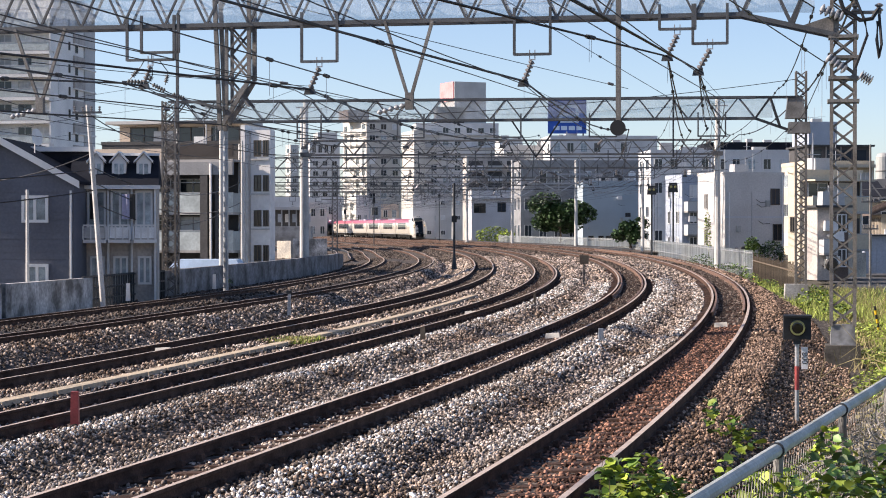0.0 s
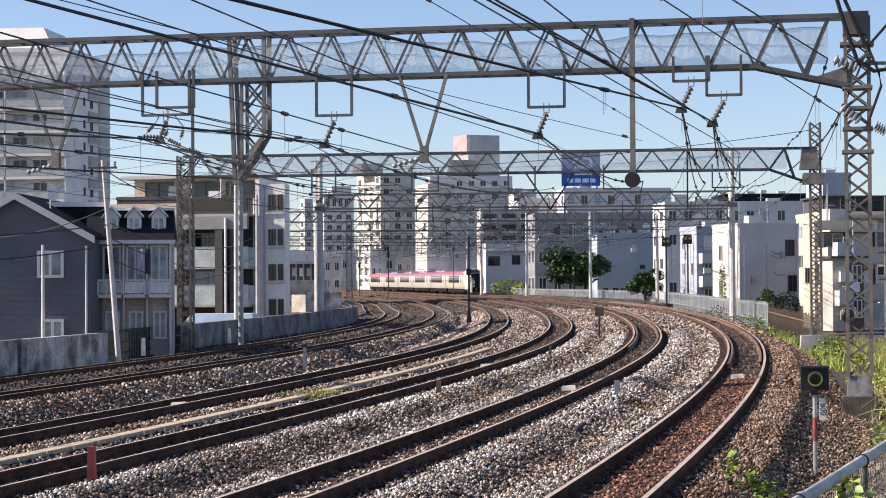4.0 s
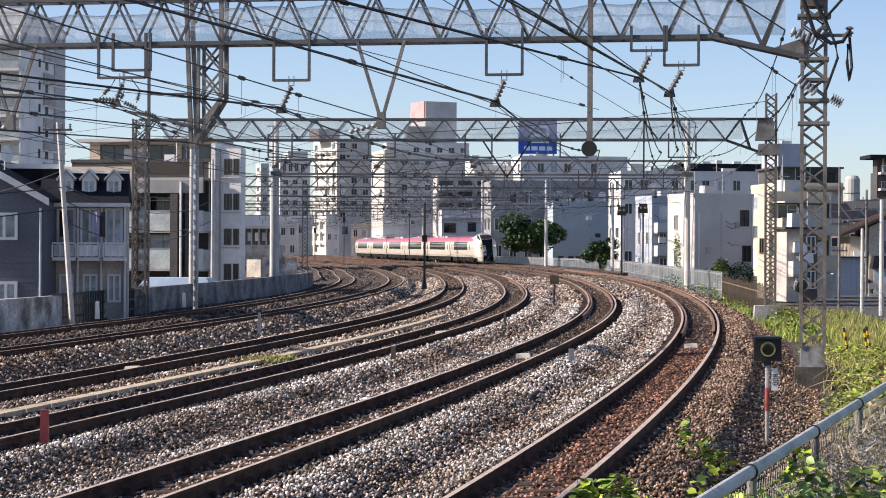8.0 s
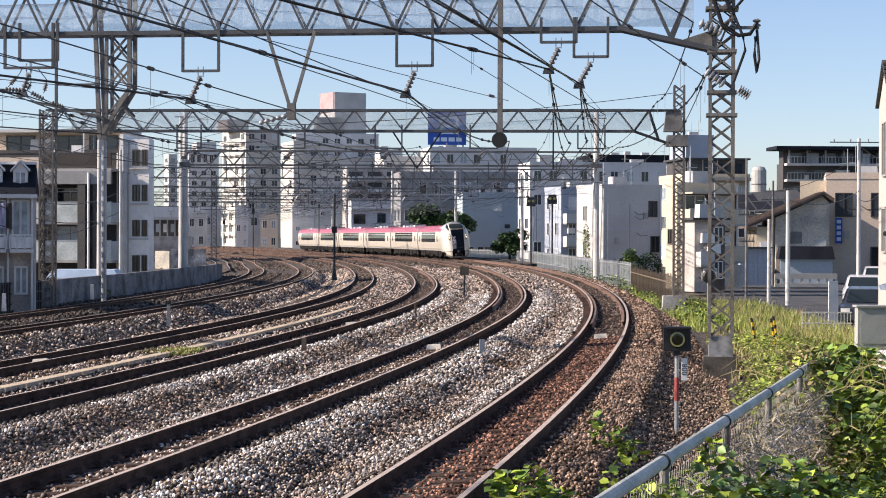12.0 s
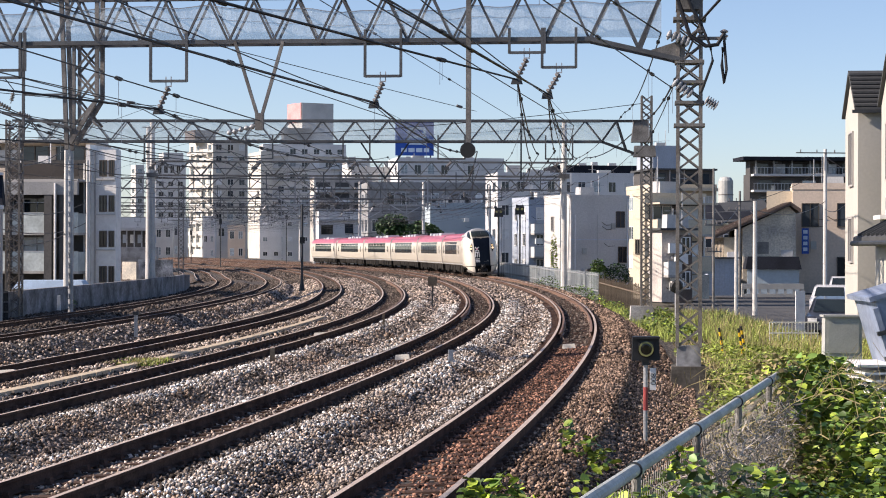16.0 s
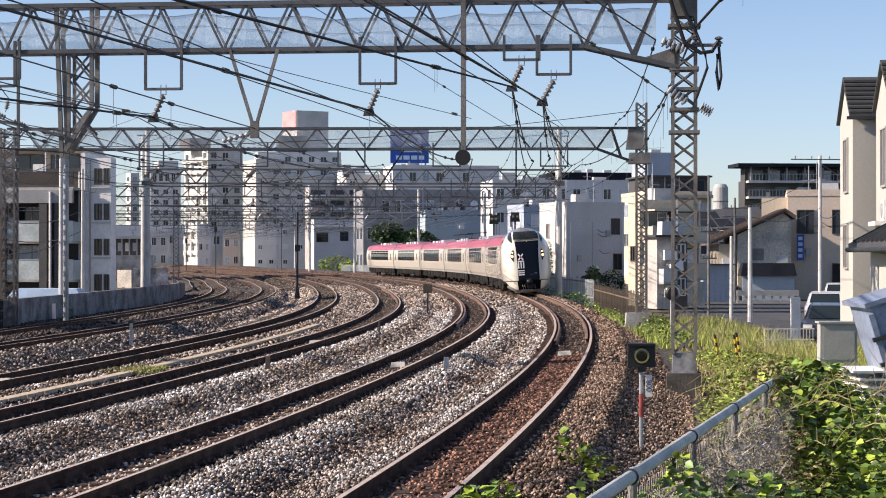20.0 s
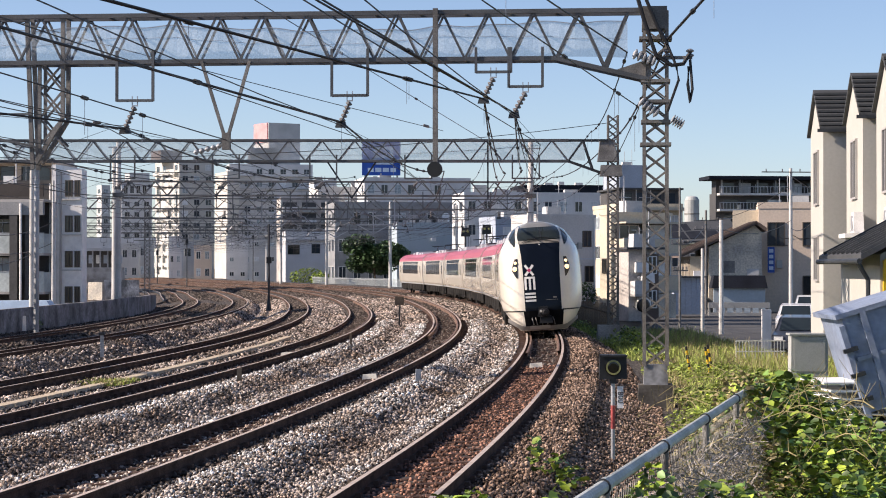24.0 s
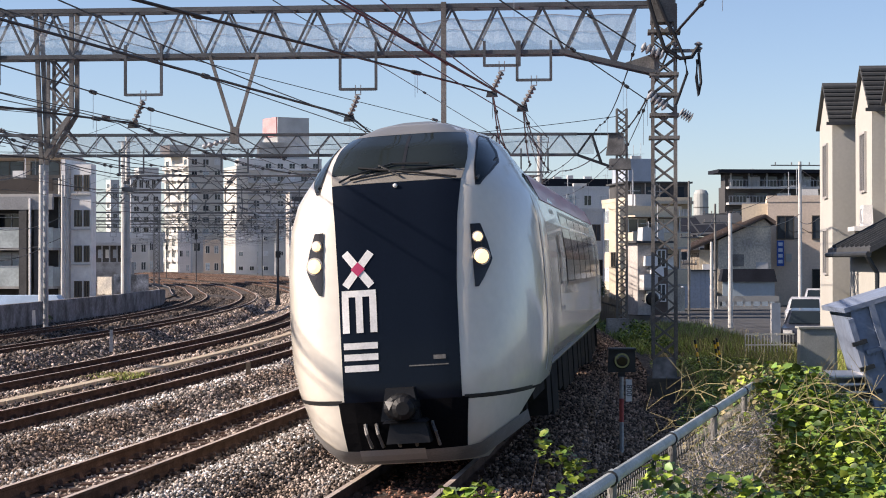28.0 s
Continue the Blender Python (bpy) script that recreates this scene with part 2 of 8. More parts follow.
    def mesh(self, name, material=None, smooth=False):
        me = bpy.data.meshes.new(name)
        me.from_pydata(self.v, [], self.f)
        if material:
            me.materials.append(M[material])
        if smooth:
            me.polygons.foreach_set("use_smooth", [True] * len(me.polygons))
        me.update()
        return me


def thing(name, shape=None, material=None, at=None, label="", category="", group="", kind="", smooth=False):
    ob = new(name, shape.mesh(name, material, smooth) if shape else None)
    if at is not None:
        ob.matrix_world = at
    return tagged(ob, label, category, group, kind)


def part(name, shape, material, parent, label="", at=None, kind="", smooth=False):
    ob = new(name, shape if isinstance(shape, bpy.types.Mesh) else shape.mesh(name, material, smooth))
    ob.parent = parent
    if at is not None:
        ob.matrix_basis = at
    return tagged(ob, label, kind=kind)


# ---- the curve of the line ----
START, HEADING = (15.631, 138.0), -0.0349
# metres along the line, and how sharply it bends there (1/km)
CURVE = [(-180, 1.57), (-150, 1.57), (-70, 2.05), (-20, 0.98), (30, 1.713), (90, 1.63), (170, -0.354), (300, 1.468), (900, -0.026)]
BEND = {}


def sharpness(s):
    for (p, a), (q, b) in zip(CURVE, CURVE[1:]):
        if p <= s <= q:
            return (a + (b - a) * (s - p) / (q - p)) / 1000
    return 0.0


def build_bend():
    for way in (1, -1):
        x, y, ph, s = START[0], START[1], HEADING, 0.0
        BEND[0] = (x, y, ph)
        i = 0
        while -178 < s < 880:
            k = sharpness(s + way * 0.25)
            ph += way * k / 4
            x, y = x - way * math.sin(ph) / 2, y + way * math.cos(ph) / 2
            ph += way * k / 4
            i, s = i + way, s + way / 2
            BEND[i] = (x, y, ph)


build_bend()


def on_line(s, off=0.0, z=0.0):
    """The place s metres along the line from its apex, off metres to the inside of the curve, and the heading."""
    i = math.floor(s * 2)
    f = s * 2 - i
    (x0, y0, a0), (x1, y1, a1) = BEND[i], BEND[i + 1]
    x, y, a = x0 + (x1 - x0) * f, y0 + (y1 - y0) * f, a0 + (a1 - a0) * f
    return Vector((x - off * math.cos(a), y - off * math.sin(a), z)), a


def line_pose(s, off=0.0, z=0.0, cant=0.0):
    """A pose on the line: y along it away from the camera, x to the outside."""
    p, a = on_line(s, off, z)
    return Matrix.Translation(p) @ Matrix.Rotation(a, 4, "Z") @ Matrix.Rotation(-cant, 4, "Y")


# how far each track lies to the inside of the outer one, at these places along the line; the inner ones swing away and lie lower
LANE_AT = [-180, -120, -95, -70, -45, -20, 5, 40, 900]
LANES = {
    0.0: [0.0] * 9,
    3.56: [3.56, 3.56, 3.56, 3.56, 3.86, 4.14, 4.39, 4.63, 4.63],
    7.3: [7.53, 7.53, 7.49, 7.48, 7.93, 8.66, 9.37, 10.04, 10.04],
    10.4: [11.01, 11.01, 10.91, 10.87, 11.31, 12.2, 13.14, 14.06, 14.06],
    15.0: [17.47, 17.47, 17.18, 16.85, 16.55, 16.54, 17.09, 18.23, 18.23],
    17.95: [20.9, 20.9, 20.52, 20.13, 19.81, 19.9, 20.76, 22.73, 22.73],
    60.0: [62.9, 62.9, 62.5, 62.2, 61.9, 61.9, 62.8, 64.8, 64.8],
}
FINE = np.arange(-180.0, 900.0, 1.0)
LANE_NAMES = np.array(sorted(LANES))
LANE_TABLE = np.array([np.convolve(np.pad(np.interp(FINE, LANE_AT, LANES[o]), 12, mode="edge"), np.ones(25) / 25, "valid") for o in LANE_NAMES])


def spread(s, off):
    """Where a line at off metres by the outer track's near end lies at s metres along."""
    if off <= 0:
        return off
    return float(np.interp(off, LANE_NAMES, [np.interp(s, FINE, row) for row in LANE_TABLE]))


def sink(o):
    """How much lower than the outer track the inner ones lie."""
    return float(np.interp(o, [3.56, 7.3, 10.4, 13.0, 15.0], [0.0, -0.05, -0.1, -0.2, -0.3]))


# ---- more materials ----
m_("guard_rail", (0.25, 0.155, 0.11), 0.6, metal=0.2, vary=0.3, scale=3.0, fine=50.0, spec=0.2)
m_("cab_glass", (0.02, 0.026, 0.026), 0.06, vary=0.1, bump=0.0, spec=0.12)
m_("cowl_grey", (0.24, 0.22, 0.19), 0.5, vary=0.2, scale=3.0)
m_("visor_grey", (0.20, 0.195, 0.18), 0.3, vary=0.1, bump=0.0, spec=0.25)
m_("lip_grey", (0.26, 0.25, 0.24), 0.6, vary=0.2, scale=3.0)
m_("lens_black", (0.02, 0.017, 0.014), 0.1, vary=0.2, bump=0.0)
m_("coupler_black", (0.012, 0.012, 0.013), 0.5, vary=0.4, scale=5.0, spec=0.3)
m_("sunny_wall", (0.60, 0.57, 0.515), 0.85, vary=0.14, scale=0.3, fine=8.0, bump=0.1, spec=0.2)
m_("cool_wall", (0.559, 0.592, 0.637), 0.85, vary=0.14, scale=0.3, fine=8.0, bump=0.1, spec=0.2)
m_("blind", (0.46, 0.53, 0.56), 0.25, vary=0.5, scale=2.5, per=0.4)
m_("stained_concrete", (0.62, 0.61, 0.59), 0.9, vary=0.5, scale=1.1, fine=9.0, bump=0.4, stain=(0.17, 0.165, 0.155), spec=0.2)
m_("mast_steel", (0.216, 0.200, 0.180), 0.65, metal=0.15, vary=0.45, scale=1.5, fine=30.0, bump=0.2, spec=0.3, stain=(0.17, 0.15, 0.13))
m_("yard_ground", (0.156, 0.132, 0.115), 0.95, vary=0.5, scale=0.35, fine=5.0, bump=0.5, dist=0.05, stain=(0.10, 0.078, 0.062), spec=0.1)
# dull near-black that stands for the shade inside the coupler opening
m_("recess_shade_black", (0.006, 0.006, 0.007), 0.9, vary=0.3, spec=0.05)
m_("net", (0.62, 0.70, 0.76), 0.9, vary=0.3, scale=1.5, fine=30.0, bump=0.0, spec=0.1)
M["net"].node_tree.nodes["Principled BSDF"].inputs["Alpha"].default_value = 0.45
m_("frosted", (0.50, 0.55, 0.54), 0.35, vary=0.25, scale=1.2, fine=6.0, bump=0.0)
m_("badge_red", (0.5, 0.03, 0.12), 0.5, vary=0.1)
m_("grey_porcelain", (0.42, 0.43, 0.44), 0.35, vary=0.2)
m_("tower_wall", (0.838, 0.824, 0.79), 0.85, vary=0.16, scale=0.3, fine=6.0, bump=0.1)
m_("taupe_wall", (0.5, 0.46, 0.42), 0.85, vary=0.3, scale=0.6, fine=8.0, bump=0.1, stain=(0.349, 0.318, 0.294))
m_("pale_wall", (0.69, 0.685, 0.68), 0.85, vary=0.15, scale=0.3, fine=8.0, bump=0.1)
m_("pale_blue_wall", (0.40, 0.475, 0.52), 0.85, vary=0.1, scale=0.3, fine=8.0, bump=0.1)
m_("weathered_boards", (0.197, 0.176, 0.143), 0.9, vary=0.3, scale=1.0, fine=14.0, bump=0.2, per=0.25, stain=(0.28, 0.235, 0.18))
m_("faded_pink", (0.76, 0.34, 0.34), 0.7, vary=0.25, scale=0.5, fine=6.0)
m_("slate_wall", (0.381, 0.432, 0.508), 0.8, vary=0.2, scale=0.3, fine=8.0, bump=0.1)
m_("old_plaster", (0.62, 0.56, 0.45), 0.9, vary=0.45, scale=0.8, fine=10.0, bump=0.3, stain=(0.33, 0.311, 0.279))
m_("cream_white", (0.47, 0.455, 0.41), 0.8, vary=0.07, scale=0.5, fine=10.0, bump=0.1)
m_("roof_slate", (0.065, 0.068, 0.07), 0.7, vary=0.3, scale=1.0, fine=20.0)
m_("brown_panel", (0.045, 0.036, 0.032), 0.7, vary=0.25, scale=1.0, fine=15.0)
m_("grey_panel", (0.28, 0.285, 0.29), 0.8, vary=0.25, scale=0.8, fine=12.0)
m_("orange_paint", (0.62, 0.27, 0.10), 0.7, vary=0.3, scale=3.0)
m_("teal_paint", (0.06, 0.22, 0.20), 0.6, vary=0.3, scale=3.0)
m_("dark_concrete", (0.125, 0.115, 0.10), 0.9, vary=0.4, scale=2.0, fine=15.0, bump=0.4, spec=0.2)
m_("grey_frame", (0.42, 0.40, 0.38), 0.5, vary=0.1)
m_("shirt_blue", (0.44, 0.43, 0.58), 0.8, vary=0.2, scale=4.0)
m_("lens_dark", (0.34, 0.32, 0.12), 0.25, vary=0.2)
m_("pale_box", (0.787, 0.737, 0.635), 0.7, vary=0.2, scale=4.0)
m_("pale_slat", (0.52, 0.55, 0.53), 0.55, vary=0.2, per=0.25)
m_("car_white", (0.787, 0.787, 0.787), 0.3, vary=0.03, bump=0.0, coat=0.5)
m_("car_dark", (0.05, 0.055, 0.07), 0.3, vary=0.05, bump=0.0, coat=0.5)
m_("cabinet_grey", (0.42, 0.43, 0.41), 0.6, vary=0.2, scale=1.5)
m_("tarp_pale", (0.42, 0.55, 0.70), 0.6, vary=0.2, scale=1.0)
m_("dark_stone", (0.13, 0.105, 0.088), 0.95, vary=0.3, scale=1.2, fine=60.0, bump=0.3, per=0.7, island=True, spec=0.2)


def stone_bed(name, light, dark, cells):
    """Packed stones for the ballast where single stones are too far off to tell: cells of differing tone, the shade in
    their gaps painted dark.
    """
    m = bpy.data.materials.new(name)
    m.use_nodes = True
    n, l = m.node_tree.nodes, m.node_tree.links
    b = n["Principled BSDF"]
    b.inputs["Roughness"].default_value = 0.95
    tc, vo, no = n.new("ShaderNodeTexCoord"), n.new("ShaderNodeTexVoronoi"), n.new("ShaderNodeTexNoise")
    vo.inputs["Scale"].default_value, no.inputs["Scale"].default_value = cells, 0.5
    l.new(tc.outputs["Object"], vo.inputs["Vector"])
    l.new(tc.outputs["Object"], no.inputs["Vector"])
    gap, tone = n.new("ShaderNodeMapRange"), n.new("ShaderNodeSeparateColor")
    # colour falls to near black at cell edges: shade between stones, painted in
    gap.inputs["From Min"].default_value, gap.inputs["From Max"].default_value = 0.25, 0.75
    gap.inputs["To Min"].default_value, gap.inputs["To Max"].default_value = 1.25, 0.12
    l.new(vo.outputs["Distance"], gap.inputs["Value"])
    l.new(vo.outputs["Color"], tone.inputs["Color"])
    mixc, stain = n.new("ShaderNodeMix"), n.new("ShaderNodeMix")
    mixc.data_type = stain.data_type = "RGBA"
    mixc.inputs["A"].default_value, mixc.inputs["B"].default_value = (*dark, 1), (*light, 1)
    l.new(tone.outputs["Red"], mixc.inputs["Factor"])
    stain.inputs["B"].default_value = (0.13, 0.085, 0.06, 1)
    sf = n.new("ShaderNodeMapRange")
    sf.inputs["From Min"].default_value, sf.inputs["From Max"].default_value, sf.inputs["To Max"].default_value = 0.45, 0.7, 0.7
    l.new(no.outputs["Fac"], sf.inputs["Value"])
    l.new(sf.outputs["Result"], stain.inputs["Factor"])
    l.new(mixc.outputs["Result"], stain.inputs["A"])
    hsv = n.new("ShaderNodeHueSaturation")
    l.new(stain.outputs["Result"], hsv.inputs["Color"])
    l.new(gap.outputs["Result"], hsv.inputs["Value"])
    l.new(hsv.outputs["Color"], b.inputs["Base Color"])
    bp = n.new("ShaderNodeBump")
    bp.inputs["Strength"].default_value, bp.inputs["Distance"].default_value, bp.invert = 1.0, 0.05, True
    l.new(vo.outputs["Distance"], bp.inputs["Height"])
    l.new(bp.outputs["Normal"], b.inputs["Normal"])
    M[name] = m


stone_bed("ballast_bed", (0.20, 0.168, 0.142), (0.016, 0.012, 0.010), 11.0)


# ---- ground ----
LEVEL = -0.62
ground = Shape()
ground.face((-3000, -3000, LEVEL - 0.25), (3000, -3000, LEVEL - 0.25), (3000, 4000, LEVEL - 0.25), (-3000, 4000, LEVEL - 0.25))
thing("ground", ground, "earth", label="bare earth and low urban ground reaching the horizon", category="ground", kind="structure")

TRACKS = [("first", 0.0), ("second", 3.56), ("third", 7.3), ("fourth", 10.4), ("fifth", 15.0), ("sixth", 17.95)]
OFFS = [o for _, o in TRACKS]
CANT = 0.062


def bed_height(o):
    """Height of the ballast across the line; o is metres to the inside of the curve."""
    return bed_profile(o) + sink(o)


def bed_profile(o):
    if o < -1.5:
        return max(LEVEL - 0.12, -0.24 + (o + 1.5) * 0.42)
    for a, b in ((0.0, 3.56), (3.56, 7.3), (7.3, 10.4)):
        if a + 1.1 < o < b - 1.1:
            f = (o - a - 1.1) / (b - a - 2.2)
            if a == 7.3:
                return -0.246 + 0.136 * f - 0.03 * math.sin(f * math.pi)
            g = min(1.0, max(0.0, (f - 0.3) / 0.5))
            return -0.285 + 0.225 * g * g * (3 - 2 * g)
    d = min((abs(o - q), o - q) for q in OFFS)
    if 12.2 < o < 13.6:
        d = (1.6, 1.6 if o < 12.7 else -1.6)
    z = -0.178 - CANT * max(-1.4, min(1.4, d[1])) - 0.05 * max(0.0, min(1.0, (d[0] - 1.1) / 0.4))
    if 11.5 < o < 14.0:
        z -= 0.44 * (min(1.0, (o - 11.5) / 1.5) if o < 13.3 else max(0.0, (14.0 - o) / 0.7))
    return z


def bed_point(s, o):
    p = on_line(s, spread(s, o) if o > 0 else o)[0]
    p.z = bed_height(o) + 0.035 * noise.noise((s * 0.7, o * 1.1, 0)) + 0.02 * noise.noise((s * 2.3, o * 2.9, 5))
    return p


bed = Shape()
cross = [-5.0 + 0.3 * i for i in range(93)]
bed.grid([[bed_point(s, o) for o in cross] for s in [-170 + 1.0 * i for i in range(150)] + [-20 + 3.0 * i for i in range(150)]])
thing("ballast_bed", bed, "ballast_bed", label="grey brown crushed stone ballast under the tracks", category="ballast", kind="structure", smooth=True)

# ---- tracks ----
RAIL = [(-0.064, -0.153), (0.064, -0.153), (0.064, -0.142), (0.012, -0.122), (0.009, -0.045), (0.033, -0.034), (0.033, -0.004), (0.026, 0.0),
        (-0.026, 0.0), (-0.033, -0.004), (-0.033, -0.034), (-0.009, -0.045), (-0.012, -0.122), (-0.064, -0.142)]


def track_pose(s, off):
    return line_pose(s, spread(s, off), sink(off), CANT)


def rail_shape(off, side, s0, s1, step, lift=0.0, skip_top=False):
    shape = Shape()
    n = len(RAIL)
    count = int((s1 - s0) / step) + 1
    for i in range(count):
        m = track_pose(s0 + i * step, off)
        for x, z in RAIL:
            shape.v.append(tuple(m @ Vector((side + x, 0, z + lift))))
    for i in range(count - 1):
        a, b = i * n, (i + 1) * n
        for j in range(n):
            if j == 7 and skip_top:
                continue
            shape.f.append((a + j, a + (j + 1) % n, b + (j + 1) % n, b + j))
    return shape


def strip_shape(off, side, s0, s1, step):
    rows = []
    for i in range(int((s1 - s0) / step) + 1):
        m = track_pose(s0 + i * step, off)
        rows.append([m @ Vector((side - 0.034, 0, 0.0006)), m @ Vector((side + 0.034, 0, 0.0006))])
    return Shape().grid(rows)


tracks = {}
for word, off in TRACKS:
    tr = thing("railway_track", label="running railway track with rusty rails on ballast", category="track", group="parallel railway tracks", kind="structure")
    tracks[word] = tr
    for side in (-0.566, 0.566):
        rail = part("rail", rail_shape(off, side, -160, 420, 2.0, skip_top=True), "rail_steel", tr)
        part("running_surface", strip_shape(off, side, -160, 420, 2.0), "rail_top", rail, "worn bright rail head")
for word, side, s0, s1 in (("first", -0.44, -85, 60), ("first", 0.44, -85, 60), ("second", -0.44, -72, 20), ("second", 0.44, -80, 20), ("third", 0.44, -66, 0)):
    off = dict(TRACKS)[word]
    part("guard_rail", rail_shape(off, side, s0, s1, 2.0, -0.012), "guard_rail", tracks[word], "brown guard rail inside the running rail")
yard = [("yard", -4.0, 60, 420), ("yard", 23.0, 40, 420), ("yard", 26.5, 60, 420), ("yard", 30.5, 60, 420), ("yard", 34.0, 40, 420), ("yard", 20.6, 20, 420), ("yard", 37.5, 60, 420)]
for word, off, s0, s1 in yard:
    tr = thing("railway_track", label="far rusty siding track on brown ballast", category="track", group="parallel railway tracks", kind="structure")
    for side in (-0.566, 0.566):
        rail = part("rail", rail_shape(off, side, s0, s1, 6.0), "dark_steel", tr)
        part("running_surface", strip_shape(off, side, s0, s1, 6.0), "rail_top", rail, "worn bright rail head")
far_bed = Shape().grid([[on_line(s, o)[0] + Vector((0, 0, -0.22)) for o in (-9.0, -4.2)] for s in range(50, 420, 10)])
thing("ballast_bed", far_bed, "yard_ground", label="brown ballast of the far yard", category="ballast", kind="structure")
far_bed = Shape().grid([[on_line(s, o)[0] + Vector((0, 0, -0.52)) for o in (24.0, 30.0, 36.0, 62.0)] for s in range(-10, 420, 10)])
thing("ballast_bed", far_bed, "yard_ground", label="brown ballast of the far inner yard", category="ballast", kind="structure")


# ---- gantries ----
def lattice_mast(parent, x, y, z0, z1, w, name="mast", bays=None, material="mast_steel"):
    """Four angle legs with crossed lacing on each side."""
    h = w / 2
    bays = bays or int((z1 - z0) / (w * 0.75))
    dz = (z1 - z0) / bays
    legs = [part(name + "_leg", Shape().box(x + a - 0.035, x + a + 0.035, y + b - 0.035, y + b + 0.035, z0, z1), material, parent) for a, b in ((-h, -h), (h, -h), (h, h), (-h, h))]
    for i in range(bays):
        za, zb = z0 + i * dz, z0 + (i + 1) * dz
        for leg, (ax, ay), (bx, by) in ((legs[0], (-h, -h), (h, -h)), (legs[1], (h, -h), (h, h)), (legs[2], (h, h), (-h, h)), (legs[3], (-h, h), (-h, -h))):
            part("lacing", Shape().bar((x + ax, y + ay, za), (x + bx, y + by, zb), 0.035), material, leg)
            part("lacing", Shape().bar((x + bx, y + by, za), (x + ax, y + ay, zb), 0.035), material, leg)


def truss(parent, x0, x1, z0, z1, depth, pitch, material="beam_steel", chord=0.095, web=0.048, split=True):
    """A box beam along x: four chords, zigzag webs on both faces, cross ties."""
    n = int(round((x1 - x0) / pitch))
    ties = Shape()
    for z in (z0, z1):
        for y in (-depth / 2, depth / 2):
            part("chord", Shape().box(x0, x1, y - chord / 2, y + chord / 2, z - chord / 2, z + chord / 2), material, parent)
        for i in range(n + 1):
            a = x0 + (x1 - x0) * i / n
            ties.bar((a, -depth / 2, z), (a, depth / 2, z), 0.04)
    part("cross_tie", ties, material, parent, kind="stuff")
    wb = Shape()
    for i in range(n):
        a = x0 + (x1 - x0) * i / n
        b = x0 + (x1 - x0) * (i + 1) / n
        c = (a + b) / 2
        for p, q in (((a, z0), (c, z1)), ((c, z1), (b, z0))):
            for y in (-depth / 2, depth / 2):
                wb.bar((p[0], y, p[1]), (q[0], y, q[1]), web)
                if split:
                    part("brace", wb, material, parent)
                    wb = Shape()
    if not split:
        part("bracing", wb, material, parent, kind="stuff")


def insulator(shape, p, q, r=0.06, n=6):
    """A string of porcelain discs from p to q."""
    p, q = Vector(p), Vector(q)
    d = q - p
    m = Matrix.Translation(p) @ d.to_track_quat("Z", "Y").to_matrix().to_4x4()
    prof, length = [], d.length
    for i in range(n):
        z = length * i / n
        prof += [(r * 0.35, z), (r, z + length / n * 0.35), (r, z + length / n * 0.6), (r * 0.35, z + length / n * 0.95)]
    shape.lathe(prof, m, 8)


def hanger_frame(parent, x0, x1, z, zb, drop=None):
    """A square loop of angle iron under the beam, with an insulator and a clamp below it."""
    s = Shape()
    s.bar((x0, -0.3, z + 0.25), (x0, -0.3, zb - 0.02), 0.06)
    s.bar((x1, -0.3, z + 0.25), (x1, -0.3, zb - 0.02), 0.06)
    s.bar((x0, -0.3, zb), (x1, -0.3, zb), 0.06)
    f = part("hanger_frame", s, "beam_steel", parent)
    if drop:
        c = (x0 + x1) / 2
        link = Shape()
        for e in (-0.06, 0.06):
            link.bar((c + e, -0.3, zb + 0.1), (c + e, -0.3, zb - 0.12), 0.02)
        link.bar((c - 0.07, -0.3, zb - 0.12), (c + 0.07, -0.3, zb - 0.12), 0.025)
        part("shackle", link, "galv", f)
        ins = Shape()
        insulator(ins, (c, -0.3, zb - 0.14), (drop[0], -0.3, drop[1] + 0.08), 0.075, 5)
        part("insulator", ins, "porcelain", f)
        part("clamp", Shape().box(drop[0] - 0.14, drop[0] + 0.12, -0.36, -0.24, drop[1] - 0.05, drop[1] + 0.08, cut=0.03), "dark_steel", f)
    return f


NEAR_PORTAL = line_pose(-96.0, -0.1, -0.12)
G1 = thing("overhead_line_gantry", at=NEAR_PORTAL, label="near grey steel lattice portal with netting and hanging brackets", category="gantry", group="overhead line gantries")
lattice_mast(G1, 2.70, 0, 0.3, 8.15, 0.50)
truss(G1, -28.0, 0.5, 7.12, 8.17, 0.5, 1.02)
for z0, z1 in ((8.17, 8.17), (7.12, 6.62)):
    for y in (-0.25, 0.25):
        part("chord", Shape().bar((0.5, y, z0), (2.6, y, z1), 0.10), "beam_steel", G1)
for a, b in (((0.5, 7.12), (1.0, 8.17)), ((1.0, 8.17), (1.6, 6.88)), ((1.6, 6.88), (2.1, 8.17)), ((2.1, 8.17), (1.55, 6.9))):
    for y in (-0.25, 0.25):
        part("brace", Shape().bar((a[0], y, a[1]), (b[0], y, b[1]), 0.06), "beam_steel", G1)
part("foundation", Shape().box(2.29, 3.10, -0.42, 0.42, LEVEL - 0.3, -0.12, cut=0.03), "dark_concrete", G1, "dark weathered concrete block")
ped = part("pedestal", Shape().box(2.43, 2.97, -0.27, 0.27, -0.12, 0.32, cut=0.02), "wall_concrete", G1)
for x in (2.48, 2.92):
    for y in (-0.22, 0.22):
        part("bolt", Shape().tube([(x, y, 0.30), (x, y, 0.40)], 0.022, 6), "old_steel", ped)
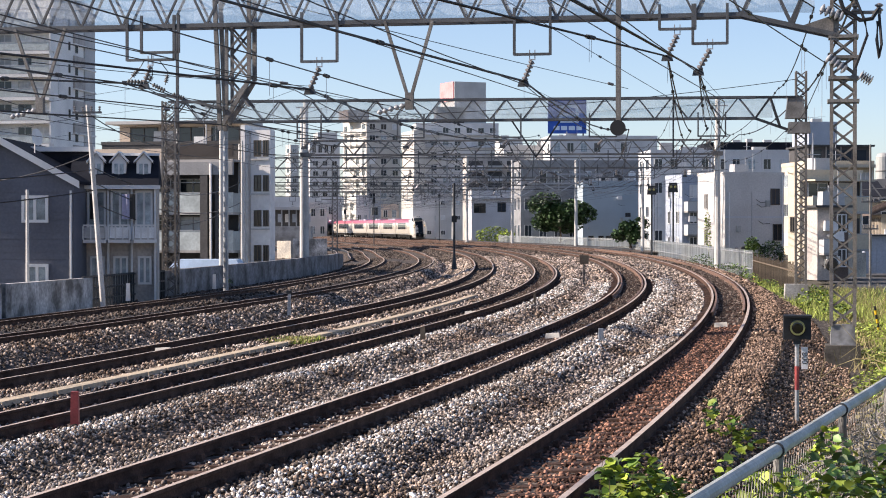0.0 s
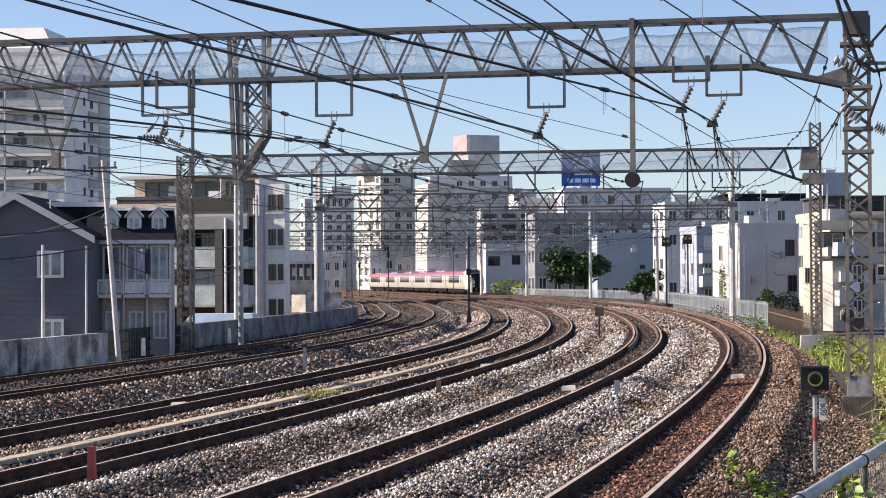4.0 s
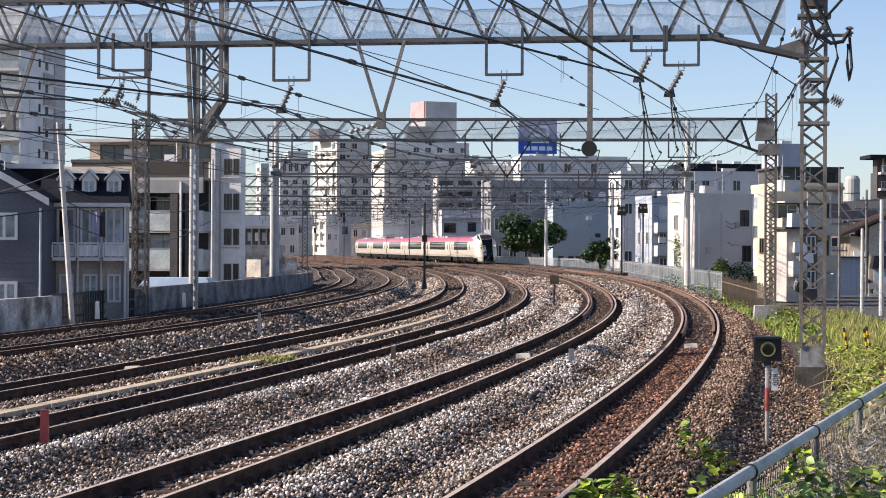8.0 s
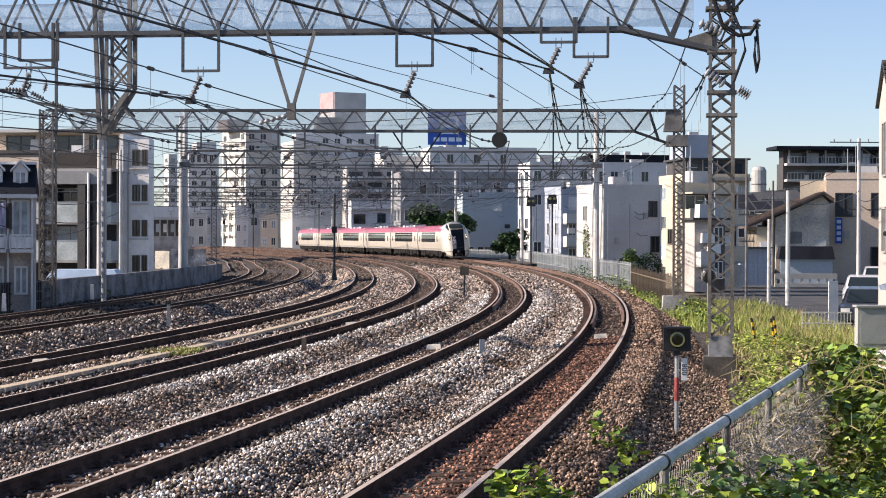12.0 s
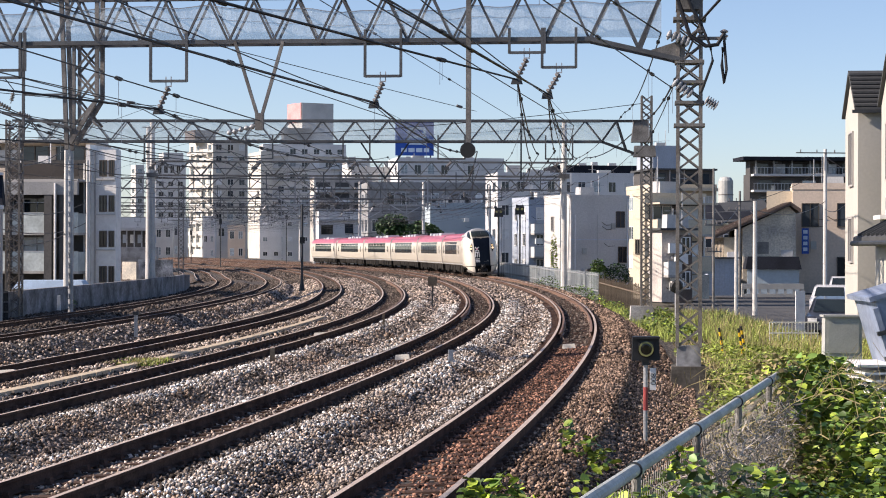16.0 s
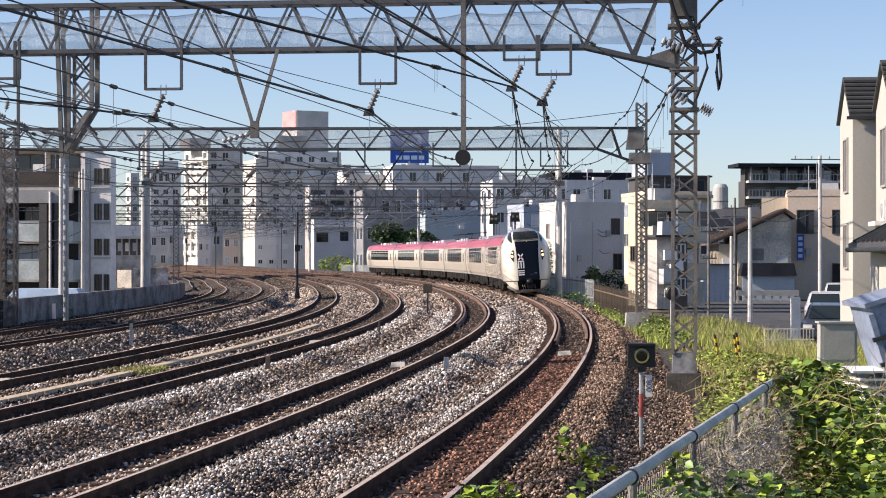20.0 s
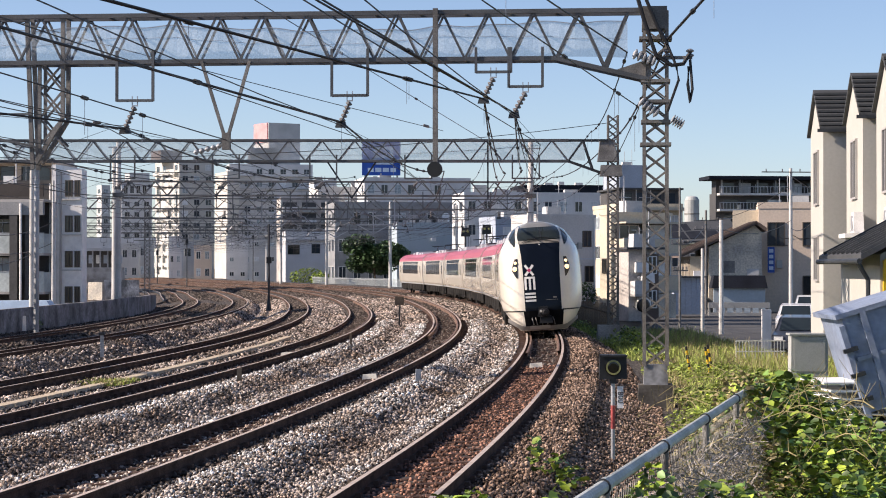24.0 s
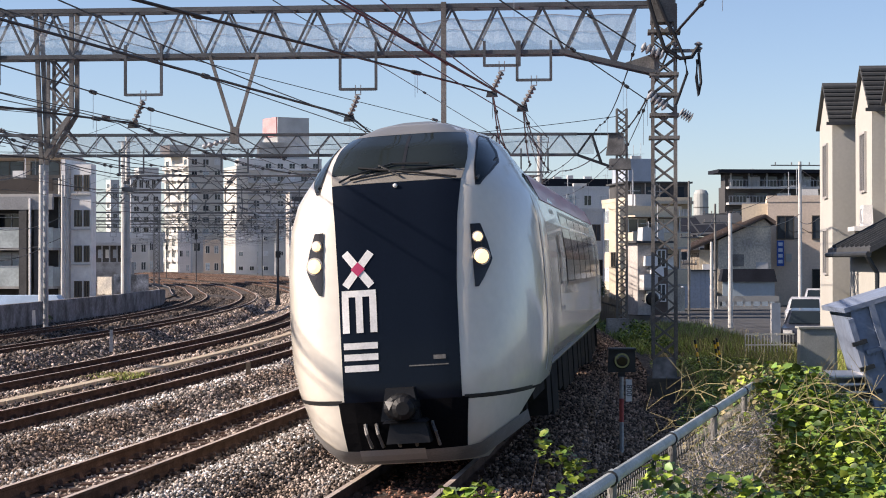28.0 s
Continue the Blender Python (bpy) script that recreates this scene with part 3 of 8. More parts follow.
for x0, x1, zb, drop in ((-13.62, -12.48, 6.34, (-13.2, 5.72)), (-13.27, -12.37, 6.51, None), (-9.43, -8.6, 6.24, (-9.23, 5.54)), (-4.52, -3.71, 6.32, (-4.3, 5.65)), (-1.28, -0.5, 6.82, (-1.1, 6.17)), (-0.55, 0.2, 6.49, (-0.42, 5.84))):
    hanger_frame(G1, x0, x1, 7.12, zb, drop)
for run in (((-13.2, 6.34), (-13.28, 6.2), (-13.55, 5.9)), ((-13.03, 6.50), (-13.0, 6.0), (-13.1, 5.82)), ((-12.85, 6.34), (-12.62, 6.05), (-12.7, 5.75)), ((-13.75, 5.86), (-13.1, 5.82)), ((-13.1, 5.82), (-12.6, 5.57)), ((-12.6, 5.57), (-12.15, 5.40))):
    (xa, za), (xc, zc) = run[-2:]
    q = Shape()
    insulator(q, (xa + (xc - xa) * 0.2, -0.3, za + (zc - za) * 0.2), (xa + (xc - xa) * 0.8, -0.3, za + (zc - za) * 0.8), 0.055, 5)
    strain = part("strain_insulator", q, "old_steel", G1)
    part("link", Shape().tube([(x, -0.3, z) for x, z in run], 0.012, 5), "wire", strain)
for x0, x1, xt in ((-16.4, -15.15, -15.77), (-7.49, -6.39, -6.92)):
    v = Shape()
    v.bar((x0, -0.28, 7.12), (xt - 0.05, -0.28, 5.45), 0.07).bar((x1, -0.28, 7.12), (xt + 0.05, -0.28, 5.45), 0.07)
    v.box(xt - 0.09, xt + 0.09, -0.36, -0.2, 5.12, 5.5)
    hang = part("v_bracket", v, "old_steel", G1)
    s = Shape()
    insulator(s, (xt - 0.75, -0.28, 5.05), (xt - 0.1, -0.28, 5.22), 0.06, 5)
    part("insulator", s, "galv", hang)
pole = part("hanging_pole", Shape().box(-2.245, -2.135, -0.34, -0.22, 4.75, 8.25), "old_steel", G1)
part("disc", Shape().lathe([(0.17, -0.04), (0.175, 0.0), (0.17, 0.04)], Matrix.Translation((-2.19, -0.42, 4.65)) @ Matrix.Rotation(radians(90), 4, "X"), 24), "black_paint", pole, "round black disc")
# lattice leg that hangs under the beam and is drawn in at its foot
leg = Shape()
for y in (-0.22, 0.22):
    leg.bar((-11.54, y, 8.17), (-11.4, y, 4.7), 0.09).bar((-10.7, y, 8.17), (-10.7, y, 5.85), 0.09)
    leg.bar((-10.7, y, 5.85), (-11.32, y, 4.85), 0.09).bar((-11.24, y, 7.12), (-11.24, y, 4.9), 0.07)
frame_leg = part("hanging_frame", leg, "old_steel", G1)
for i in range(3):
    e = Shape()
    z = 7.1 - i * 0.62
    for y in (-0.22, 0.22):
        e.bar((-11.24, y, z), (-10.7, y, z - 0.62), 0.045).bar((-10.7, y, z), (-11.24, y, z - 0.62), 0.045)
    part("lacing", e, "old_steel", frame_leg)
arms = Shape()
arms.bar((-11.3, -0.3, 5.2), (-12.9, -0.3, 5.55), 0.05).bar((-11.4, -0.3, 5.95), (-12.4, -0.3, 5.95), 0.045).bar((-12.4, -0.3, 7.0), (-12.4, -0.3, 4.9), 0.06)
part("bracket_arm", arms, "beam_steel", G1)
# netting inside the beam, slack along its upper edge, with a dark hem
net, hem = Shape(), Shape()
rows = []
for i in range(240):
    x = -26.0 + i * 0.1175
    t = 7.93 + 0.07 * math.sin(x * 0.62 + 1.0) - 0.05 * abs(math.sin(x * 1.55)) + 0.02 * math.sin(x * 5.1)
    b = 7.17 + 0.02 * math.sin(x * 1.9)
    rows.append([Vector((x, 0.10 + 0.02 * math.sin(x * 3 + j * 0.5) + 0.004 * math.sin(x * 17 + j * 0.6), b + (t - b) * j / 5)) for j in range(6)])
net.grid(rows)
netting = part("netting", net, "net", G1, "pale translucent netting inside the beam", kind="stuff")
for lift in (5, 3):
    hem.tube([row[lift] + Vector((0, -0.01, (0.0 if lift == 5 else -0.06 * math.sin(row[lift].x * 0.9)))) for row in rows[::2]], 0.012 if lift == 5 else 0.006, 4)
part("hem", hem, "slate_wall", netting, kind="stuff")
head = Shape()
head.box(2.4, 2.95, -0.3, 0.3, 7.75, 8.25)
part("head_plate", head, "old_steel", G1)
gus = Shape()
for y in (-0.26, 0.26):
    gus.face((1.85, y, 6.86), (2.6, y, 6.5), (2.6, y, 7.1)).face((1.85, y + 0.012, 6.86), (2.6, y + 0.012, 7.1), (2.6, y + 0.012, 6.5))
    for a, b in (((1.85, 6.86), (2.6, 6.5)), ((2.6, 6.5), (2.6, 7.1)), ((2.6, 7.1), (1.85, 6.86))):
        gus.face((a[0], y, a[1]), (a[0], y + 0.012, a[1]), (b[0], y + 0.012, b[1]), (b[0], y, b[1]))
    part("gusset", gus, "old_steel", G1)
    gus = Shape()
for z, w in ((7.55, 0.36), (6.6, 0.32), (6.15, 0.32), (5.7, 0.32), (5.2, 0.34)):
    part("band", Shape().box(2.7 - w, 2.7 + w, -0.3, 0.3, z - 0.035, z + 0.035), "old_steel", G1)
e = Shape().bar((2.6, -0.3, 7.1), (3.5, -0.3, 7.1), 0.07)
arm = part("cross_arm", e, "old_steel", G1)
for x in (2.95, 3.45):
    s = Shape()
    insulator(s, (x, -0.3, 7.1), (x, -0.3, 7.3), 0.09, 2)
    part("insulator", s, "porcelain", arm)
for k, (x0, z0, x1, z1) in enumerate(((2.35, 6.15, 2.75, 5.85), (2.2, 7.2, 2.7, 7.0), (3.05, 5.75, 3.3, 5.6))):
    s = Shape()
    insulator(s, (x0, -0.35, z0), (x1, -0.35, z1), 0.12, 5)
    part("insulator", s, "grey_porcelain", G1)
cable = Shape()
cable.tube([(2.25, -0.4, 8.6), (2.45, -0.4, 7.9), (2.7, -0.42, 7.15), (3.05, -0.42, 6.92), (3.3, -0.42, 6.95), (3.45, -0.35, 7.2)], 0.045, 6)
cable.tube([(2.4, -0.4, 8.6), (2.75, -0.4, 7.75), (2.95, -0.4, 7.4)], 0.04, 6).tube([(2.95, -0.35, 7.4), (3.15, -0.4, 6.9), (3.2, -0.4, 6.6), (2.95, -0.38, 5.9)], 0.03, 6)
cable.tube([(3.45, -0.35, 7.05), (3.5, -0.38, 6.4), (3.45, -0.38, 6.1), (3.4, -0.38, 6.5), (3.42, -0.38, 6.9)], 0.035, 6)
part("feeder_cable", cable, "wire", G1, "thick black looped cables")

G2 = thing("overhead_line_gantry", at=line_pose(-60.0), label="grey steel lattice portal over the tracks with pale netting", category="gantry", group="overhead line gantries")
lattice_mast(G2, 3.13, 0, 0.0, 8.6, 0.40)
truss(G2, -23.0, 1.3, 6.72, 7.57, 0.45, 1.36)
for a, b in (((1.3, 6.72), (2.9, 6.15)), ((1.3, 7.57), (2.9, 7.57)), ((1.3, 6.72), (1.9, 7.57)), ((1.9, 7.57), (2.3, 6.35))):
    for y in (-0.22, 0.22):
        part("brace", Shape().bar((a[0], y, a[1]), (b[0], y, b[1]), 0.08), "dark_steel", G2)
lattice_mast(G2, -22.97, 0, -0.5, 7.6, 0.55)
part("post", Shape().tube([(-20.7, 0.4, -0.5), (-20.7, 0.4, 7.0)], 0.11, 10), "galv", G2)
part("foundation", Shape().box(2.45, 3.45, -0.4, 0.4, LEVEL - 0.3, 0.0, cut=0.05), "concrete", G2)
part("box", Shape().box(2.6, 3.5, -0.35, 0.35, 6.1, 6.55, cut=0.04), "old_steel", G2)
part("box", Shape().box(2.5, 3.3, -0.3, 0.3, 6.7, 7.6, cut=0.1), "old_steel", G2)
net = Shape().grid([[Vector((-22.0 + i * 0.5, 0.1, z)) for z in (6.75, 7.1, 7.5)] for i in range(49)])
part("netting", net, "net", G2, "pale netting inside the beam", kind="stuff")
for x0, x1, zb in ((-5.4, -4.3, 6.0), (-9.3, -8.2, 6.0), (-13.3, -12.2, 6.0), (-1.0, 0.1, 6.0), (-17.5, -16.5, 6.0)):
    hanger_frame(G2, x0, x1, 6.72, zb, ((x0 + x1) / 2 - 0.2, 5.6))
for a, b in (((-2.0, 0, 7.57), (-2.0, 0, 5.2)), ((-6.6, 0, 6.7), (-7.6, 0, 5.2)), ((-8.6, 0, 6.7), (-7.6, 0, 5.2))):
    part("drop_arm", Shape().bar(a, b, 0.065), "dark_steel", G2)

# where along the line, right end (or the pole that carries it), left end, beam's foot and head, mast's head
FAR_GANTRIES = [(-22.0, 1.97, -23.0, 6.7, 7.55, 10.1), (12.0, 5.3, -30.6, 6.9, 7.7, 9.0), (57.0, (20.19, 195), -36.0, 7.3, 8.2, 9.6), (97.0, (16.17, 235), -41.0, 7.3, 8.2, 9.6), (128.0, (9.43, 265), -43.0, 7.4, 8.3, 9.8), (153.0, (3.5, 290), -45.0, 7.4, 8.3, 9.8), (195.0, 5.0, -46.0, 7.4, 8.3, 9.8)]
for k, (s, xr, xl, za, zb, zt) in enumerate(FAR_GANTRIES):
    g = thing("overhead_line_gantry", at=line_pose(s), label="far grey steel portal with concrete masts over the tracks", category="gantry", group="overhead line gantries")
    stands = [xl]
    if isinstance(xr, tuple):
        xr = (line_pose(s).inverted() @ Vector((*xr, 0))).x - 0.2
    else:
        stands.append(xr)
    truss(g, xl, xr, za, zb, 0.5, 1.5 + 0.1 * k, split=k < 2, material="old_steel")
    for x in stands:
        m = part("mast", Shape().tube([(x, 0, LEVEL), (x, 0, zt)], 0.2, 10, 0.15), "pole_concrete", g)
        part("band", Shape().box(x - 0.3, x + 0.3, -0.3, 0.3, za - 0.1, za + 0.15), "old_steel", m)
        part("arm", Shape().bar((x - 0.6, -0.1, zt - 0.5), (x + 0.6, -0.1, zt - 0.5), 0.07), "old_steel", m)
    for o in OFFS:
        x = -spread(s, o)
        hanger_frame(g, x - 0.5, x + 0.5, za, za - 0.8, (x, za - 1.35))
    for x in (-spread(s, 5.4), -spread(s, 12.7)):
        for a, b in (((x, 0, za), (x, 0, za - 2.0)), ((x - 1.4, 0, za - 1.2), (x + 1.4, 0, za - 1.2)), ((x - 1.3, 0, za - 1.2), (x, 0, za - 1.9)), ((x + 1.3, 0, za - 1.2), (x, 0, za - 1.9))):
            part("drop_arm", Shape().bar(a, b, 0.075), "galv", g)
        for e in (-1, 1):
            s_ = Shape()
            insulator(s_, (x + e * 1.4, 0, za - 1.2), (x + e * 1.9, 0, za - 1.05), 0.09, 4)
            part("insulator", s_, "porcelain", g)
            part("steady_arm", Shape().tube([(x + e * 1.9, 0, za - 1.05), (x + e * 2.6, 0, za - 1.3), (x + e * 2.9, 0, za - 1.75)], 0.03, 5), "galv", g)

yard_mast = thing("lattice_mast", at=Matrix.Translation((-11.6, 205, 0)), label="dark lattice mast with cross arms in the yard", category="mast")
lattice_mast(yard_mast, 0, 0, LEVEL, 8.8, 0.55, material="old_steel")
for z in (5.2, 6.4, 7.6):
    part("cross_arm", Shape().bar((-1.4, -0.3, z), (1.4, -0.3, z), 0.08), "old_steel", yard_mast)

# ---- overhead wires ----
SUPPORTS = [-160.0, -96.0, -60.0, -22.0, 12.0, 57.0, 97.0, 128.0, 153.0, 195.0, 250.0]


def span(a, b, sag, n=8):
    return [a.lerp(b, i / n) - Vector((0, 0, sag * 4 * (i / n) * (1 - i / n))) for i in range(n + 1)]


def wire_run(points, sag, r, shape):
    pts = []
    for a, b in zip(points, points[1:]):
        pts += span(a, b, sag * min(1.0, (b - a).length / 45))[(1 if pts else 0):]
    shape.tube(pts, r, 5)
    return pts


NEAR_HANG = {"first": (-0.42, 5.84), "second": (-4.3, 5.65), "third": (-9.23, 5.54), "fourth": (-9.6, 5.6), "fifth": (-13.2, 5.72), "sixth": (-17.5, 5.7)}
for word, off in TRACKS:
    cat = thing("overhead_wire", label="catenary with contact wire and droppers over a track", category="overhead wire", group="overhead wires")
    ms = []
    for s in SUPPORTS:
        x = -spread(s, off)
        z = 5.75
        if s == -96.0:
            x, z = NEAR_HANG[word]
        elif s == -160.0:
            x, z = x + 0.2, 6.9
        ms.append((NEAR_PORTAL if s == -96.0 else line_pose(s)) @ Vector((x, -0.3, z)))
    sh = Shape()
    pts = wire_run(ms, 0.45, 0.011, sh)
    part("messenger_wire", sh, "wire", cat)
    sh = Shape()
    cs = []
    for s in SUPPORTS:
        cs.append(line_pose(s) @ Vector((-spread(s, off) + (0.25 if SUPPORTS.index(s) % 2 else -0.25), -0.3, 5.08)))
    cp = wire_run(cs, 0.02, 0.009, sh)
    part("contact_wire", sh, "wire", cat)
    dr = Shape()
    for p, q in list(zip(pts, cp))[8::1]:
        if p.z - q.z > 0.05:
            dr.tube([p, q], 0.005, 3)
    part("dropper", dr, "wire", cat, kind="stuff")

# feeders: the far end over the camera, then the gantry that first holds the wire (metres along, to the outside, height) and the radius
FEEDERS = [
    ((-26.52, -20.0, 7.99), -96.0, -4.30, 5.72, 0.026),
    ((-36.69, -20.0, 9.33), -96.0, -1.10, 6.22, 0.020),
    ((-36.13, -20.0, 9.33), -96.0, -1.10, 6.22, 0.020),
    ((-16.31, -20.0, 8.51), -96.0, -0.42, 5.90, 0.020),
    ((-15.86, -20.0, 8.51), -96.0, -0.42, 5.90, 0.020),
    ((-19.88, -20.0, 7.14), -96.0, -6.90, 5.33, 0.013),
    ((-17.53, -20.0, 10.26), -60.0, -1.95, 7.44, 0.013),
    ((-15.61, -20.0, 8.56), -96.0, 2.33, 6.01, 0.013),
    ((-17.35, -20.0, 8.86), -96.0, 2.07, 7.23, 0.018),
    ((-50.47, -20.0, 7.27), -96.0, -9.23, 5.60, 0.024),
    ((-19.74, -20.0, 2.0), -96.0, -13.68, 5.81, 0.020),
    ((-22.68, -20.0, 4.46), -96.0, -13.26, 5.75, 0.018),
    ((-29.25, -20.0, 4.7), -96.0, -12.32, 5.20, 0.014),
    ((-35.88, -20.0, 3.94), -96.0, -11.36, 4.82, 0.014),
    ((3.5, -20.0, 8.8), -96.0, 2.95, 7.5, 0.03),
]


def beads(fw, line, r, seed):
    """Clamps and short stays along a wire."""
    rnd = random.Random(seed)
    for a, b in zip(line[1:30], line[2:31]):
        if rnd.random() < 0.6:
            c, d = a.lerp(b, rnd.random()), (b - a).normalized()
            part("clamp", Shape().tube([c - d * 0.12, c - d * 0.05, c + d * 0.05, c + d * 0.12], 0.03 + r * 0.8, 6), "dark_steel", fw)
            if rnd.random() < 0.5:
                part("stay", Shape().tube([c, c + Vector((0, 0, -rnd.uniform(0.4, 0.9)))], 0.006, 4), "galv", fw)


for k, (far_end, s0, xb, zb, r) in enumerate(FEEDERS):
    sh = Shape()
    first = (NEAR_PORTAL if s0 == -96.0 else line_pose(s0)) @ Vector((xb, -0.3, zb))
    pts = [first]
    for j, s in enumerate(SUPPORTS[1:]):
        if s > s0:
            x = xb + (0.6 * math.sin(k * 2.1 + j * 1.3) if xb < 2 else 0.0)
            pts.append(line_pose(s) @ Vector((x * (1.0 + 0.02 * j) if x < 0 else x + 0.15 * j, 0, (7.7 if zb > 6.9 else 6.1) + 0.25 * math.sin(k * 1.7 + j))))
    near = span(Vector(far_end), first, 0.06, 12)
    sh.tube(near, r, 6)
    line = near + wire_run(pts, 0.5, r * 0.9, sh)
    fw = thing("feeder_wire", label="dark feeder wire with clamps strung between the gantries", category="wire", group="feeder wires")
    part("wire", sh, "wire", fw)
    beads(fw, line, r, k)

# thin wires that come in from the inner side to the second gantry
for a, b in (((-32.64, -20.0, 9.34), (7.48, 77.6, 7.9)), ((-22.0, 41.3, 7.66), (-5.41, 79.0, 8.11)), ((-21.0, 31.2, 7.26), (-10.52, 79.0, 7.02)), ((-17.4, 34.0, 5.8), (-14.18, 80.0, 6.89))):
    a, b = Vector(a), Vector(b)
    tw_ = thing("feeder_wire", label="thin dark wire with a string of insulators", category="wire", group="feeder wires")
    part("wire", Shape().tube(span(a, b, 0.3, 16), 0.013, 5), "wire", tw_)
    q, d = Shape(), (b - a).normalized()
    insulator(q, b - d * 2.6, b - d * 2.0, 0.06, 5)
    part("insulator", q, "porcelain", tw_)

# span wires across the tracks between masts
for s, x0, z0, x1, z1 in ((-60.0, -22.9, 6.9, 3.0, 8.3), (-22.0, -22.5, 9.5, 2.4, 9.8), (-59.0, -20.5, 5.6, -9.0, 5.9), (12.0, -26.0, 8.7, 5.0, 8.8), (-24.0, -24.0, 5.4, 2.4, 5.7), (14.0, -27.0, 5.6, 5.0, 5.9), (40.0, -30.0, 6.0, 5.5, 6.3)):
    sh = Shape()
    sh.tube(span(line_pose(s) @ Vector((x0, 0, z0)), line_pose(s) @ Vector((x1, 0, z1)), 0.5, 14), 0.014, 5)
    thing("span_wire", sh, "wire", label="dark wire strung across the tracks", category="wire", group="span wires")

# ---- trackside wall ----
WALL = [(-112, 22.3, 0.55), (-85, 22.3, 0.57), (-70, 22.8, 0.5), (-54, 23.2, 0.5), (-41, 22.9, 0.5), (-31, 22.4, 0.52), (-20, 22.1, 0.54), (-8, 22.4, 0.5), (4, 23.2, 0.3)]


def wall_off(s):
    return float(np.interp(s, [w[0] for w in WALL], [w[1] for w in WALL]))


rows = []
for i in range(59):
    s = -112 + i * 2.0
    a, b = on_line(s, wall_off(s))[0], on_line(s, wall_off(s) + 0.25)[0]
    t = float(np.interp(s, [w[0] for w in WALL], [w[2] for w in WALL]))
    rows.append([a + Vector((0, 0, -0.9)), a + Vector((0, 0, t)), b + Vector((0, 0, t)), b + Vector((0, 0, -0.9))])
west = thing("wall_west", label="long weathered grey concrete wall beside the tracks", category="wall", kind="structure")
for i in range(len(rows) - 1):
    if 20 <= i <= 24:
        continue
    q = Shape()
    q.grid([rows[i], rows[i + 1]])
    q.face(rows[i][0], rows[i][1], rows[i][2], rows[i][3]).face(rows[i + 1][3], rows[i + 1][2], rows[i + 1][1], rows[i + 1][0])
    part("panel", q, "wall_concrete" if i > 24 else "stained_concrete", west)
    a = rows[i][1]
    if i % 5 == 0 and i < 20:
        p = Shape().box(-0.04, 0.1, -0.07, 0.07, -0.7, a.z + 0.02, Matrix.Translation((a.x, a.y, 0)))
        part("pilaster", p, "wall_concrete", west)


# ---- the express train ----
SECTION = [(1.36, 0.95), (1.45, 1.2), (1.475, 1.7), (1.47, 2.3), (1.43, 2.75), (1.36, 3.05), (1.22, 3.32), (1.0, 3.5), (0.6, 3.62), (0.0, 3.66)]


def along(table, z):
    for (a, p), (b, q) in zip(table, table[1:]):
        if a <= z <= b:
            return p + (q - p) * (z - a) / (b - a)
    return table[-1][1] if z > table[-1][0] else table[0][1]


def half_width(z):
    return along([(0.16, 1.02), (0.45, 1.24), (0.95, 1.40), (1.2, 1.45), (1.7, 1.475), (2.3, 1.47), (2.75, 1.44), (3.05, 1.36), (3.2, 1.27), (3.32, 1.2),
                  (3.42, 1.15), (3.55, 1.08), (3.7, 0.98), (3.85, 0.78), (3.95, 0.55), (4.02, 0.28), (4.05, 0.02)], z)


def nose_depth(z):
    """How far the nose lies back at height z, on the middle line."""
    return along([(0.16, 0.30), (0.3, 0.10), (0.6, 0.02), (0.95, 0.0), (1.5, 0.05), (2.2, 0.15), (2.8, 0.30), (3.1, 0.42), (3.22, 0.5), (3.4, 0.72),
                  (3.65, 1.15), (3.82, 1.6), (3.95, 2.1), (4.02, 2.6), (4.05, 3.0)], z)


def nose_point(x, z, out=0.0):
    w = max(half_width(z), 0.02)
    u = min(1.0, abs(x) / w)
    back = nose_depth(z)
    reach = max(0.05, min(1.5, 3.25 - back))
    g = 0.0 if u < 0.28 else 0.22 * ((u - 0.28) / 0.72) ** 1.8 + 0.78 * ((u - 0.28) / 0.72) ** 5.0
    return Vector((x * (1 + out * 0.3), back + reach * g - out, z + out * 0.2))


def nose_patch(x0, x1, z0, z1, out, nx=10, nz=10):
    """A piece of the nose's skin, a little proud of it."""
    rows = []
    for j in range(nz + 1):
        z = z0 + (z1 - z0) * j / nz
        a = x0 if not callable(x0) else x0(z)
        b = x1 if not callable(x1) else x1(z)
        rows.append([nose_point(a + (b - a) * i / nx, z, out) for i in range(nx + 1)])
    return Shape().grid(rows)


def nose_ribbon(xs, low, high, out):
    """A ribbon across the nose between two heights that change with x."""
    rows = []
    for j in range(4):
        rows.append([nose_point(x, along(low, abs(x)) + (along(high, abs(x)) - along(low, abs(x))) * j / 3, out) for x in xs])
    return Shape().grid(rows)


def body_rows(stations, section=SECTION):
    full = [(x, z) for x, z in section] + [(-x, z) for x, z in reversed(section[:-1])]
    return [[Vector((x, y, z)) for x, z in full] for y in stations]


